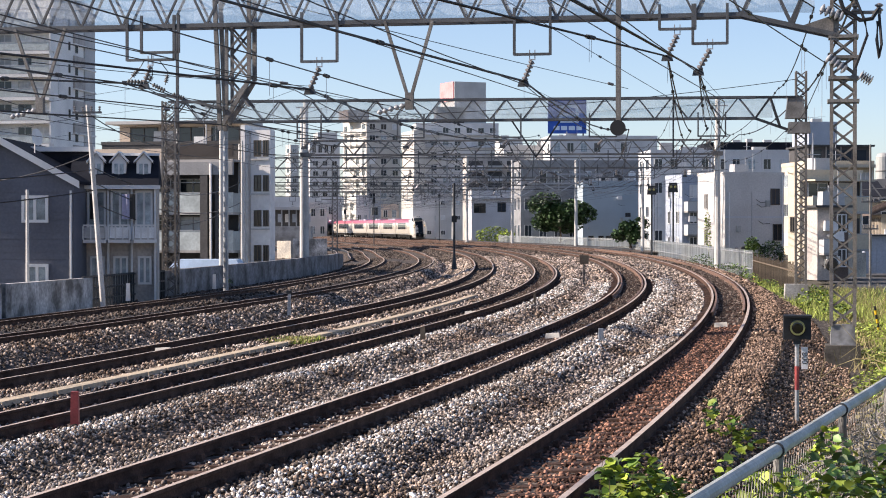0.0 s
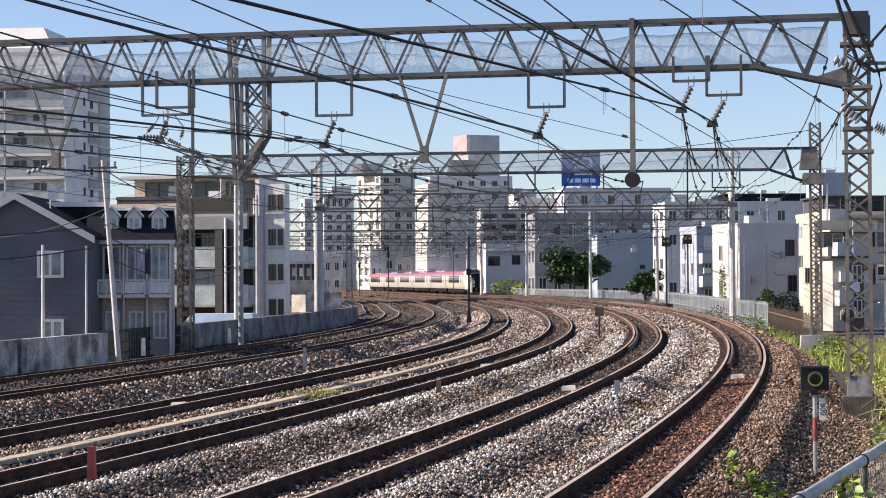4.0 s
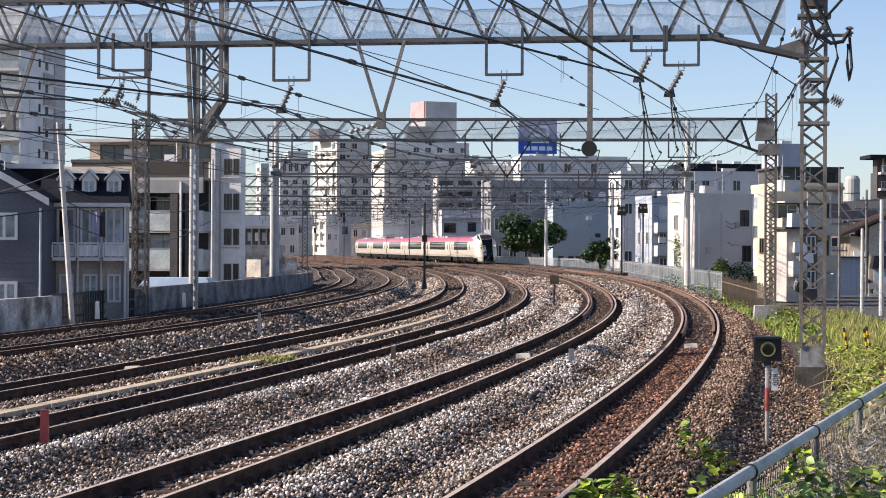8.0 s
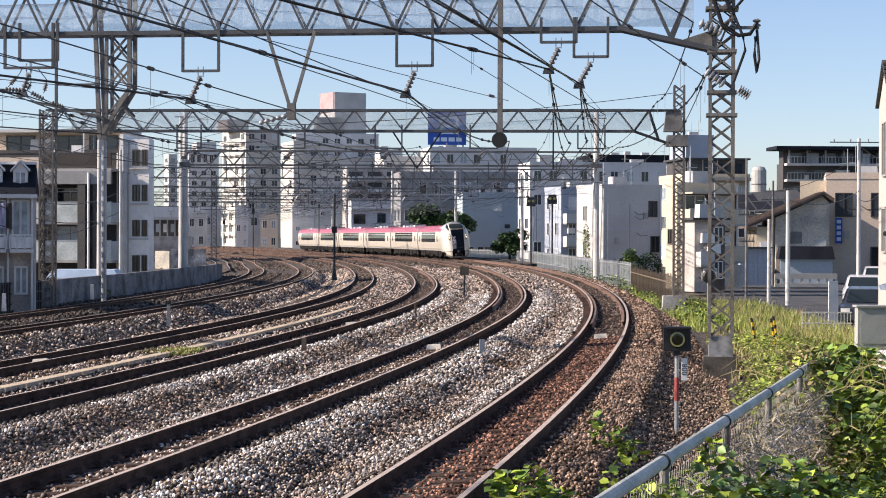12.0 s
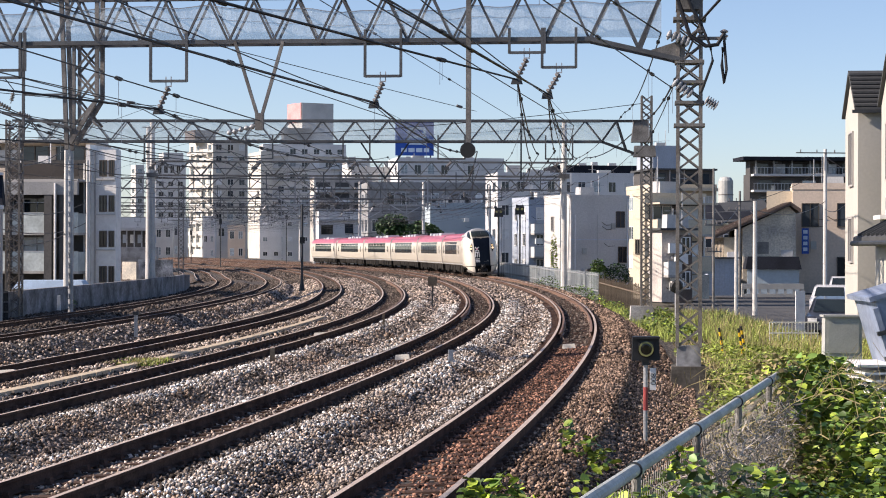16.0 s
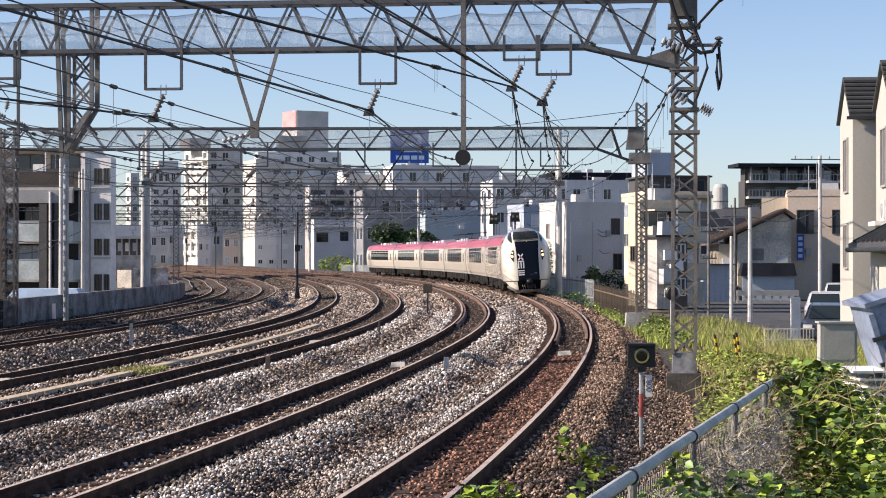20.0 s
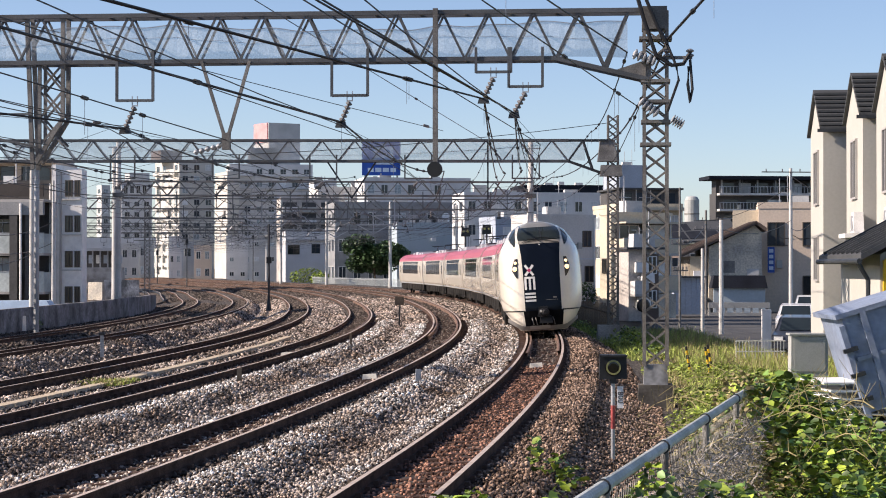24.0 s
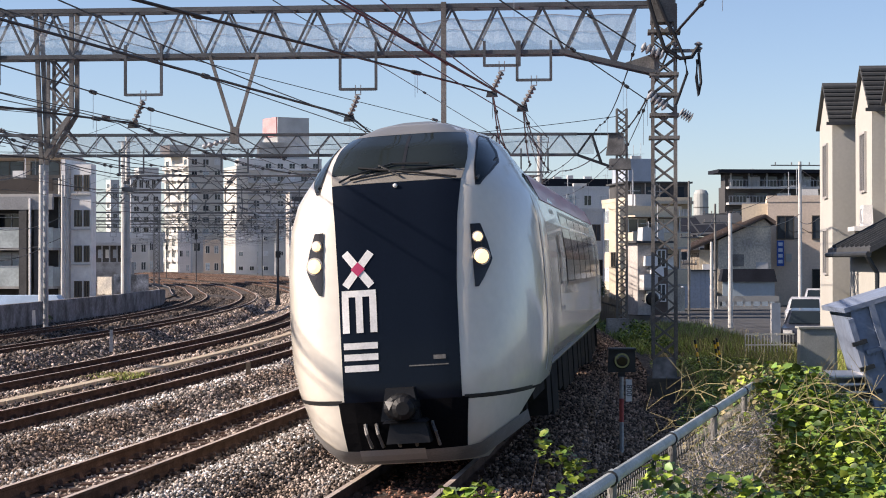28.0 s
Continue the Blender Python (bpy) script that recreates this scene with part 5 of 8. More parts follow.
for f in range(6):
    z = 14.55 + 2.67 * (f - 1)
    for x0, x1 in ((8.0, 15.0), (15.2, 22.2), (22.4, 29.4)):
        o = part("balcony", Shape().box(x0, x1, -1.5, 0, z - 0.35, z), "tower_wall", tw)
        part("panel", Shape().box(x0 + 0.05, x1 - 0.05, -1.5, -1.45, z + 0.05, z + 0.95), "frosted", o, "pale glazed balcony front")
        part("handrail", Shape().box(x0, x1, -1.53, -1.42, z + 0.95, z + 1.03), "galv", o)
        for u in (0.4, 2.8, 5.0):
            window(tw, "front", x0 + u, x0 + u + 1.7, z + 0.1, z + 2.0, glass=rnd.choice(("window_glass", "curtain", "curtain")), sill=False)
        part("partition", Shape().box(x1, x1 + 0.15, -1.45, 0, z, z + 2.67 - 0.35), "tower_wall", tw)
        if rnd.random() < 0.6:
            part("air_conditioner", Shape().box(x0 + 4.5, x0 + 5.2, -0.5, -0.15, z, z + 0.6), "white_paint", tw)
    window(tw, "right", 5.6, 6.2, z + 0.7, z + 1.7, width=29.5, frame_m="bronze_frame")
    for v in (8.3, 12.9):
        window(tw, "right", v, v + 1.0, z + 0.6, z + 2.0, width=29.5, frame_m="bronze_frame")
    bay = part("side_balcony", Shape().box(29.5, 29.75, 7.4, 11.7, z - 1.0, z + 0.2), "taupe_wall", tw, "greyish balcony front")
    part("slab", Shape().box(29.5, 29.85, 7.3, 16.0, z - 1.15, z - 1.0), "tower_wall", bay)
part("stair_wall", Shape().box(29.5, 29.7, 11.8, 16.0, LEVEL, 28.6), "grey_wall", tw)
part("top_storey", Shape().box(5.6, 27.3, 2.0, 14.5, 29.1, 32.5, cut=2.2), "tower_wall", tw)

# dark house with a gable, and its wing of flats with dormers
gh = thing("grey_house", at=Matrix.Translation((0, 72.0, 0)), label="dark grey sided house with a gable and white trimmed windows", category="house")
gable_wall(gh, -19.3, -13.8, 0, 8.0, LEVEL, 4.05, 5.58, "dark_siding", "y")
gable_roof(gh, -19.3, -13.8, 0, 8.0, 4.05, 5.58, "y", 0.2)
tr_ = Shape()
for sx in (-1, 1):
    a, c = Vector((-16.55, -0.3, 5.45)), Vector((-16.55 + sx * 3.0, -0.3, 3.78))
    n = Vector((0, 0, 0.27))
    tr_.face(a, c, c + n, a + n)
    tr_.face(a + Vector((0, 0.06, 0)), a + n + Vector((0, 0.06, 0)), c + n + Vector((0, 0.06, 0)), c + Vector((0, 0.06, 0)))
    tr_.face(a, a + Vector((0, 0.06, 0)), c + Vector((0, 0.06, 0)), c)
part("bargeboard", tr_, "white_frame", gh)
for z in [LEVEL + 0.25 * i for i in range(18)]:
    part("siding_board", Shape().box(-19.3, -13.8, -0.025, 0, z, z + 0.235), "dark_siding", gh)
window(gh, "front", -15.75, -14.75, 2.5, 3.52, "blind", w=0.11).location.y -= 0.03
window(gh, "front", -15.6, -14.75, 0.0, 0.95, "blind", w=0.11).location.y -= 0.03
part("downpipe", Shape().tube([(-13.9, -0.1, LEVEL), (-13.9, -0.1, 3.7)], 0.045, 8), "white_frame", gh)
dish = Shape().lathe([(0.02, 0.0), (0.2, 0.05), (0.33, 0.14)], Matrix.Translation((-15.6, 1.5, 5.75)) @ Matrix.Rotation(radians(75), 4, "X") @ Matrix.Rotation(radians(62), 4, "Y"), 16)
thing("satellite_dish", dish.tube([(-15.6, 1.6, 5.1), (-15.6, 1.6, 5.75)], 0.025, 6), "white_paint", at=Matrix.Translation((0, 72.0, 0)), label="white satellite dish on a roof", category="satellite dish")

wing = thing("apartment_house", at=Matrix.Translation((-13.85, 74.5, 0)) @ Matrix.Rotation(radians(5), 4, "Z"), label="grey wing of flats with white balconies and dormers", category="house")
part("wall", Shape().box(0, 2.75, 0, 1.7, LEVEL, 4.0), "taupe_wall", wing)
ridge = 5.14
s = Shape()
base, head = [(-0.6, -0.22), (2.85, -0.22), (2.85, 1.9), (-0.6, 1.9)], [(-0.6, 1.2), (2.75, 1.2), (2.75, 1.75), (-0.6, 1.75)]
s.face(*[(x, y, 3.94) for x, y in reversed(base)]).face(*[(x, y, ridge) for x, y in head])
for k in range(4):
    (a, b), (c, d) = base[k], base[(k + 1) % 4]
    (e, f), (g, h) = head[k], head[(k + 1) % 4]
    s.face((a, b, 3.94), (c, d, 3.94), (g, h, ridge), (e, f, ridge))
part("mansard_roof", s, "roof_dark", wing, "dark mansard roof")
part("ridge_trim", Shape().box(0.3, 2.8, 1.0, 1.25, ridge, ridge + 0.1), "white_frame", wing)
part("upper_trim", Shape().box(-2.2, 0.25, 1.0, 1.25, 5.30, 5.49), "white_frame", wing)
part("upper_roof", Shape().box(-2.2, 0.2, 1.25, 3.4, 3.66, 5.30), "roof_dark", wing)
part("gutter", Shape().box(-0.1, 2.9, -0.42, -0.2, 3.8, 3.95), "white_frame", wing)
for x in (0.12, 1.0, 1.95):
    d = Shape().box(x, x + 0.55, 0.35, 2.2, 4.1, 4.9)
    dm = part("dormer", d, "white_frame", wing)
    g = Shape()
    a, b, c = Vector((x - 0.1, 0.22, 4.82)), Vector((x + 0.275, 0.22, 5.22)), Vector((x + 0.65, 0.22, 4.82))
    back, up = Vector((0, 2.1, 0)), Vector((0, 0, 0.08))
    for p, q in ((a, b), (b, c)):
        g.face(p + up, q + up, q + up + back, p + up + back).face(p, p + back, q + back, q).face(p, q, q + up, p + up)
    part("dormer_roof", g, "white_frame", dm, "white pointed gable")
    part("gable", Shape().face((x, 0.36, 4.88), (x + 0.55, 0.36, 4.88), (x + 0.275, 0.36, 5.2)), "white_frame", dm)
    part("pane", Shape().box(x + 0.1, x + 0.45, 0.32, 0.36, 4.2, 4.8), "blind", dm)
    part("mullion", Shape().box(x + 0.25, x + 0.3, 0.30, 0.34, 4.2, 4.8), "white_frame", dm)
for x0, x1 in ((0.08, 0.9), (0.98, 1.8), (1.92, 2.7)):
    window(wing, "front", x0, x1 - 0.1, 2.2, 3.75, "blind", w=0.08)
    window(wing, "front", x0 + 0.1, x1 - 0.15, 0.1, 1.2, "blind", w=0.08)
    part("post", Shape().box(x1 - 0.04, x1 + 0.03, -0.2, 0, LEVEL, 3.8), "white_frame", wing)
for x0, x1 in ((0.0, 0.88), (0.96, 1.78), (1.92, 2.75)):
    o = part("balcony", Shape().box(x0, x1, -0.9, 0, 1.72, 1.85), "white_frame", wing)
    part("handrail", Shape().box(x0, x1, -0.92, -0.85, 2.36, 2.43), "white_frame", o)
    for j in range(4):
        q = x0 + (x1 - x0) * j / 3
        part("post", Shape().box(q - 0.03, q + 0.03, -0.91, -0.86, 1.85, 2.36), "white_frame", o)
    part("panel", Shape().box(x0 + 0.05, x1 - 0.05, -0.885, -0.875, 1.9, 2.32), "curtain", o)
for k, (x, c) in enumerate(((1.46, "shirt_blue"), (1.68, "black_paint"), (0.25, "black_paint"))):
    sh = Shape()
    sh.grid([[Vector((x + 0.1 * i, -0.7 + 0.03 * math.sin(i * 2 + k), 3.6 - j * 0.32)) for i in range(4)] for j in range(4)])
    thing("laundry", sh, c, at=Matrix.Translation((-13.85, 74.5, 0)) @ Matrix.Rotation(radians(5), 4, "Z"), label="garment hung out to dry on a balcony", category="laundry", group="laundry")

# four storey flats
ab = block("apartment_building", -20.4, 115.0, -13, 8.8, 5.2, 7.2, "dark_wall", "grey brown apartment building with deep balconies", parapet=0.2)
part("upper_storey", Shape().box(0.3, 8.6, 2.0, 5.0, 7.2, 8.5), "beige_wall", ab)
part("eave", Shape().box(-0.2, 8.3, 1.0, 5.4, 8.5, 8.68), "white_wall", ab)
part("white_side", Shape().box(8.8, 9.05, -0.2, 5.2, LEVEL, 8.3), "white_paint", ab)
for f in range(2):
    z = 0.95 + 2.22 * f
    for x0, x1 in ((0.2, 2.2), (2.5, 4.5), (4.8, 6.75), (8.25, 8.78)):
        balcony(ab, x0, x1, z, 1.5, 1.12, "frosted")
        # flat dark sheet on the wall, painted as the shade deep in the balcony
        part("recess", Shape().box(x0 + 0.05, x1 - 0.05, -0.03, 0.0, z + 0.05, z + 2.05), "dark_wall", ab)
        if x0 < 8:
            window(ab, "front", x0 + 0.15, x1 - 0.1, z + 0.2, z + 2.0, glass="curtain" if (int(x0) + f) % 3 == 1 else "window_glass", frame_m="grey_frame", sill=False).location.y -= 0.03
            part("air_conditioner", Shape().box(x0 + 0.4, x0 + 1.15, -0.9, -0.55, z, z + 0.6), "white_paint", ab)
            part("drying_pole", Shape().tube([(x0 + 0.1, -1.2, z + 1.75), (x1 - 0.1, -1.2, z + 1.75)], 0.02, 5), "galv", ab)
    window(ab, "right", 3.3, 4.8, z + 0.9, z + 2.1, width=9.05, frame_m="bronze_frame")
part("parapet_wall", Shape().box(4.6, 8.8, -1.62, -1.5, 6.4, 7.15), "brown_panel", ab, "dark brown parapet of the roof terrace")
part("terrace_wall", Shape().box(-0.1, 4.6, -1.6, -1.5, 6.25, 6.9), "beige_wall", ab)
part("terrace_floor", Shape().box(-0.1, 8.8, -1.6, 0.0, 6.1, 6.25), "grey_frame", ab)
part("lintel", Shape().box(-0.1, 8.8, -1.68, -1.4, 5.35, 6.1), "grey_panel", ab)
part("downpipe", Shape().tube([(7.5, -1.75, LEVEL), (7.5, -1.75, 6.0)], 0.07, 8), "white_paint", ab)
for u in (5.3, 7.1, 8.2):
    part("terrace_post", Shape().tube([(u, -1.4, 7.1), (u, -1.4, 8.3)], 0.03, 6), "white_paint", ab)
part("terrace_box", Shape().box(6.3, 6.9, -1.3, -0.8, 7.15, 7.6), "white_paint", ab)
part("drain_pipe", Shape().tube([(9.3, -0.08, LEVEL), (9.3, -0.08, 7.9)], 0.06, 6), "grey_frame", ab)
part("stair_front", Shape().box(9.05, 10.55, 0.0, 0.9, LEVEL, 8.0), "white_paint", ab, "pale stair block")
for f in range(4):
    z = -0.2 + 2.05 * f
    window(ab, "front", 9.55, 10.0, z + 0.5, z + 1.45, frame_m="bronze_frame")
    window(ab, "front", 10.12, 10.45, z + 0.5, z + 1.45, frame_m="bronze_frame")
    part("ledge", Shape().box(9.3, 10.5, -0.12, 0.0, z + 0.3, z + 0.38), "grey_wall", ab)
for f in range(2):
    for x0 in (0.5, 2.8, 5.0):
        part("planter", Shape().box(x0, x0 + 0.9, -1.2, -0.8, 0.95 + 2.22 * f, 1.35 + 2.22 * f), "timber", ab)
for x, w in ((-0.05, 0.25), (2.22, 0.25), (4.5, 0.28), (6.8, 0.45), (7.72, 0.5)):
    part("column", Shape().box(x, x + w, -1.65, -1.2, LEVEL, 5.9), "dark_wall", ab)
for x in (1.0, 4.0, 6.2):
    window(ab, "front", x, x + 1.8, 7.3, 8.35, frame_m="bronze_frame").location.y += 2.0

# mid distance, beyond the end of the visible line
# mid distance, beyond the end of the visible line
sh = thing("platform_shelter", at=Matrix.Translation((-26.89, 300, 0)), label="dark open platform shelter with a flat pale roof", category="shelter")
part("roof", Shape().box(0, 5.59, 0, 5, 4.92, 5.36), "grey_wall", sh)
part("back_wall", Shape().box(0.2, 5.24, 4.4, 4.6, LEVEL, 4.92), "dark_wall", sh)
part("platform", Shape().box(-0.5, 6.13, -0.6, 5, LEVEL, 2.36), "concrete", sh)
for i in range(5):
    part("post", Shape().box(0.3 + i * 1.15, 0.5 + i * 1.15, 0.3, 0.5, 2.36, 4.92), "galv", sh)
    part("panel", Shape().box(0.6 + i * 1.15, 1.2 + i * 1.15, 4.3, 4.38, 2.98, 4.3), "curtain" if i % 2 else "slate_wall", sh)
ov = thing("overpass", at=Matrix.Translation((-47.69, 520, 0)), label="grey concrete overpass with a pale parapet behind the yard", category="bridge")
part("deck", Shape().box(0, 20.6, 0, 9, 7.56, 8.48), "wall_concrete", ov)
part("parapet", Shape().box(0, 20.6, -0.3, 0, 7.56, 10.31), "pale_wall", ov)
for i in range(5):
    part("pier", Shape().box(1.5 + i * 4.2, 2.4 + i * 4.2, 1, 8, LEVEL, 7.56), "wall_concrete", ov)
block("office_building", -51.11, 640, 20, 2.82, 6, 29.08, "white_wall", "slender white building with a sunlit side", floors=9, cols=1, side=1, win=(0.5, 0.45))
oc = block("office_building", -41.88, 600, 14, 9.49, 14, 28.82, "pale_wall", "pale office building with a band of dark windows at its top", floors=0, roof_gear=2)
for i in range(4):
    window(oc, "front", 0.71 + i * 1.95, 1.95 + i * 1.95, 25.29, 27.76)
for f in range(4):
    for i in range(3):
        window(oc, "front", 1.0 + i * 3.0, 2.6 + i * 3.0, 21.24 - f * 3.2, 21.24 - f * 3.2 + 1.5)
block("plant_room", -39.8, 606, 14, 6.27, 8, 31.94, "grey_wall", "grey rooftop plant room", z0=28.91, parapet=0)
od = block("office_building", -22.57, 560, 24, 10.83, 19, 32.99, "sunny_wall", "pale flats with a sunlit side full of balconies", floors=10, cols=3, side=4, roof_gear=1, win=(0.5, 0.5))
for f in range(9):
    z = LEVEL + f * 3.36 + 3.2
    for k in range(4):
        v = 0.9 + k * 4.6
        bal = part("balcony", Shape().box(-1.1, 0, v, v + 3.4, z - 0.15, z), "white_wall", od)
        part("panel", Shape().box(-1.12, -1.05, v, v + 3.4, z, z + 1.0), "white_wall" if (f + k) % 3 else "cabinet_grey", bal)
block("plant_room", -28.05, 564, 24, 6.55, 8, 36.52, "roof_brown", "dark rooftop plant room", z0=33.21, parapet=0)
block("stair_tower", -8.03, 515, 14, 3.12, 15, 27.8, "sunny_wall", "slender sunlit stair tower beside the flats", floors=0, parapet=0.2)
ap = block("apartment_building", -7.53, 522, 6, 22.54, 12, 29.99, "pale_wall", "large pale apartment building beside the line", floors=9, cols=7, side=2, roof_gear=2, win=(0.5, 0.42))
for f in range(8):
    for u in (2.6, 8.2, 13.6, 18.4):
        open_balcony(ap, u, u + 4.2, LEVEL + 3.4 * f + 4.0, 1.2, 1.0, 1.4)
block("penthouse", 2.96, 530, 25, 9.6, 9.3, 42.1, "white_wall", "white rooftop tower above the flats", z0=30.25, parapet=0.1)
block("plant_room", -2.01, 526, 10, 7.69, 4, 34.99, "dark_wall", "dark rooftop plant room beside the tower", z0=30.04, parapet=0)
block("office_building", 14.55, 500, 6, 5.92, 10, 24.71, "pale_wall", "pale stepped building beside the flats", floors=5, cols=3, roof_gear=3)
for v in range(9):
    part("water_tank", Shape().lathe([(0.5, 0), (0.5, 0.9), (0.3, 1.1)], Matrix.Translation((-4.0 + v * 1.5, 1.0, 30.6)), 8), "dark_steel", ap)
sg = thing("rooftop_sign", at=Matrix.Translation((2.96, 530, 0)) @ Matrix.Rotation(radians(25), 4, "Z"), label="faded pink square sign on the side of a rooftop tower", category="sign")
part("board", Shape().box(-0.3, -0.05, 0.3, 9.0, 36.9, 42.2), "faded_pink", sg, "faded pink board")
for v in (1.0, 4.5, 8.0):
    part("bracket", Shape().box(-0.05, 0.0, v, v + 0.2, 37.1, 41.8), "old_steel", sg)
block("house", -30.97, 440, 0, 4.19, 6, 7.41, "white_wall", "small white house beside the yard", floors=2, cols=2)
block("house", -27.43, 450, 0, 3.22, 6, 8.18, "grey_wall", "small grey house beside the yard", floors=2, cols=2)
block("house", -19.61, 430, 0, 2.81, 6, 8.93, "pale_wall", "narrow pale house behind the yard", floors=3, cols=2)
block("house", -17.22, 440, 0, 2.88, 6, 7.79, "white_wall", "low white house behind the yard", floors=2, cols=1)
block("house", -13.72, 420, 0, 3.75, 6, 6.81, "beige_wall", "low beige house with a dark window", floors=2, cols=2)
block("house", -6.63, 410, 0, 4.63, 6, 8.63, "pale_wall", "low pale annex with a canopy", floors=3, cols=2, win=(0.4, 0.3))
block("house", -1.77, 400, 0, 6.3, 6, 8.71, "white_wall", "low white annex beside the flats", floors=3, cols=2, win=(0.3, 0.3))
wb = block("white_building", 4.82, 335, 4, 9.09, 8, 8.27, "pale_wall", "low pale building with two dark windows beside a bush", floors=0)
window(wb, "front", 0.4, 2.47, 4.63, 6.3, frame_m="bronze_frame")
window(wb, "front", 4.54, 6.02, 4.82, 6.5, frame_m="bronze_frame")
part("ledge", Shape().box(0, 9.07, -0.4, 0, 6.99, 7.29), "white_wall", wb)
tb = block("apartment_building", 4.24, 352, 4, 10.6, 10, 14.99, "taupe_wall", "dull brown grey flats with deep balconies", floors=0, parapet=0.2)
for f in range(3):
    for k in range(3):
        a, z = 0.3 + k * 3.52, 8.57 + f * 2.0
        # dark sheet for the balcony's shade; the wall behind is flat
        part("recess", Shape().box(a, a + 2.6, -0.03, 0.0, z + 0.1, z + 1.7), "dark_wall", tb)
        balcony(tb, a, a + 2.6, z, 1.0, 0.8, ("cabinet_grey", "taupe_wall", "pale_wall")[(f + k) % 3])
rw = thing("retaining_wall", at=Matrix.Translation((-14.91, 172, 0)), label="pale stained concrete retaining wall at the yard's edge", category="wall", kind="structure")
part("panel", Shape().box(0, 1.68, 0, 0.3, LEVEL - 0.3, 1.05, Matrix.Rotation(radians(-38), 4, "Z")), "old_plaster", rw)
part("panel", Shape().box(1.38, 4.43, 0.6, 0.9, LEVEL - 0.3, 1.25), "stained_concrete", rw)
block("office_building", 12.47, 400, 5, 10, 12, 18.78, "white_wall", "white office building with flat roof", floors=5, cols=4, side=2, roof_gear=2)
block("office_building", 21.57, 390, 5, 22, 14, 20.32, "pale_wall", "long pale office building under a rooftop sign", floors=5, cols=8, side=3, roof_gear=5)
block("shop_building", 12.00, 300, 3, 21, 12, 12.03, "grey_panel", "long dark building with a row of windows", floors=3, cols=9, side=2, parapet=0.6, roof_gear=3)
wh = block("warehouse", 20.62, 285, 2, 9.7, 12, 8.78, "pale_blue_wall", "pale blue windowless warehouse with roof stacks", parapet=0.3)
for i in range(9):
    part("roof_unit", Shape().box(0.3 + i * 0.85, 0.85 + i * 0.85, 0.5, 1.2, 8.78, 9.70), "white_wall" if i % 3 else "dark_steel", wh)
for i, x in enumerate((0.8, 2.3, 3.4, 5.4)):
    window(wh, "front", x, x + 0.8, 0.2, 0.9, frame_m="bronze_frame", sill=False)
window(wh, "front", 6.3, 7.1, 3.7, 4.3, frame_m="bronze_frame", sill=False)
board = thing("rooftop_sign", at=Matrix.Translation((21.21, 392.0, 0)), label="blue rooftop advertising board with pale shapes", category="sign")
bw = 29.06 - 21.21
part("board", Shape().box(0, bw, 0, 0.5, 21.21, 28.12), "sign_blue", board)
for x in (0.5, bw - 0.8):
    part("stand", Shape().box(x, x + 0.3, 0.1, 0.4, 18.45, 21.21), "old_steel", board)
for x0, x1, y0, y1 in ((0.30, 0.38, 0.15, 0.6), (0.38, 0.8, 0.15, 0.24), (0.72, 0.8, 0.24, 0.6), (0.38, 0.72, 0.42, 0.5), (0.30, 0.8, 0.60, 0.68), (0.15, 0.3, 0.78, 0.9), (0.34, 0.5, 0.78, 0.9), (0.54, 0.7, 0.78, 0.9), (0.74, 0.88, 0.78, 0.9)):
    a, b = 28.12, 21.21
    part("mark", Shape().box(bw * x0, bw * x1, -0.06, 0, a + (b - a) * y1, a + (b - a) * y0), "sign_light", board)
block("long_building", 27.99, 260, 2, 19, 12, 12.26, "pale_wall", "long pale building with window rows", floors=4, cols=9, side=2, roof_gear=4)
block("long_building", 41.56, 300, 2, 14, 12, 15.02, "roof_dark", "dark roofed long building", floors=0, roof_gear=2)
nb = block("white_building", 22.96, 185, 14, 4.6, 4.5, 6.90, "slate_wall", "blue grey narrow three storey building with balconies", floors=3, cols=2, side=2, win=(0.35, 0.5))
for f in (1, 2):
    balcony(nb, 0.2, 2.4, LEVEL + 2.2 * f, 1.0, 0.9, "white_wall")
wc = block("white_house", 22.00, 150, 20, 5.2, 4.6, 6.33, "white_wall", "white two storey cube house beside the line", floors=0, parapet=0.25)
for u, z in ((4.0, 4.0), (4.2, 1.2)):
    window(wc, "front", u, u + 0.8, z, z + 1.3, frame_m="bronze_frame")
for v in (0.9, 2.9):
    for z in (0.9, 3.7):
        window(wc, "side", v, v + 0.5, z, z + 1.2, frame_m="grey_frame")
part("band", Shape().box(-0.02, 5.22, -0.03, 0, 3.0, 3.1), "cool_wall", wc)
part("downpipe", Shape().tube([(0.3, -0.08, LEVEL), (0.3, -0.08, 5.0)], 0.05, 6), "white_paint", wc)
part("cable_duct", Shape().box(2.3, 2.36, -0.05, 0, 1.0, 5.0), "grey_wall", wc)
part("roof_rail", Shape().tube([(1.0, 1.0, 5.4), (1.0, 1.0, 6.0), (3.6, 1.0, 6.0), (3.6, 1.0, 5.4)], 0.04, 6), "galv", wc)

# the right bank of houses: flats with a sunlit cream end wall and stacked balconies
fl = block("flats", 20.78, 112, 24, 4.4, 1.2, 5.45, "cream_wall", "cream flats with stacked white balconies", parapet=0.2)
for f in range(2):
    z = 1.0 + 2.2 * f
    # shade behind the balconies, put in as a thin dark sheet
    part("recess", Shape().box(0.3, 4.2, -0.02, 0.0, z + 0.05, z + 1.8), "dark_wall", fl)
    window(fl, "front", 0.5, 1.9, z + 0.1, z + 1.7, frame_m="white_frame", sill=False).location.y -= 0.03
    window(fl, "front", 2.3, 3.9, z + 0.1, z + 1.7, glass="curtain", frame_m="white_frame", sill=False).location.y -= 0.03
    balcony(fl, 0.15, 4.3, z, 1.1, 0.85, "cream_wall")
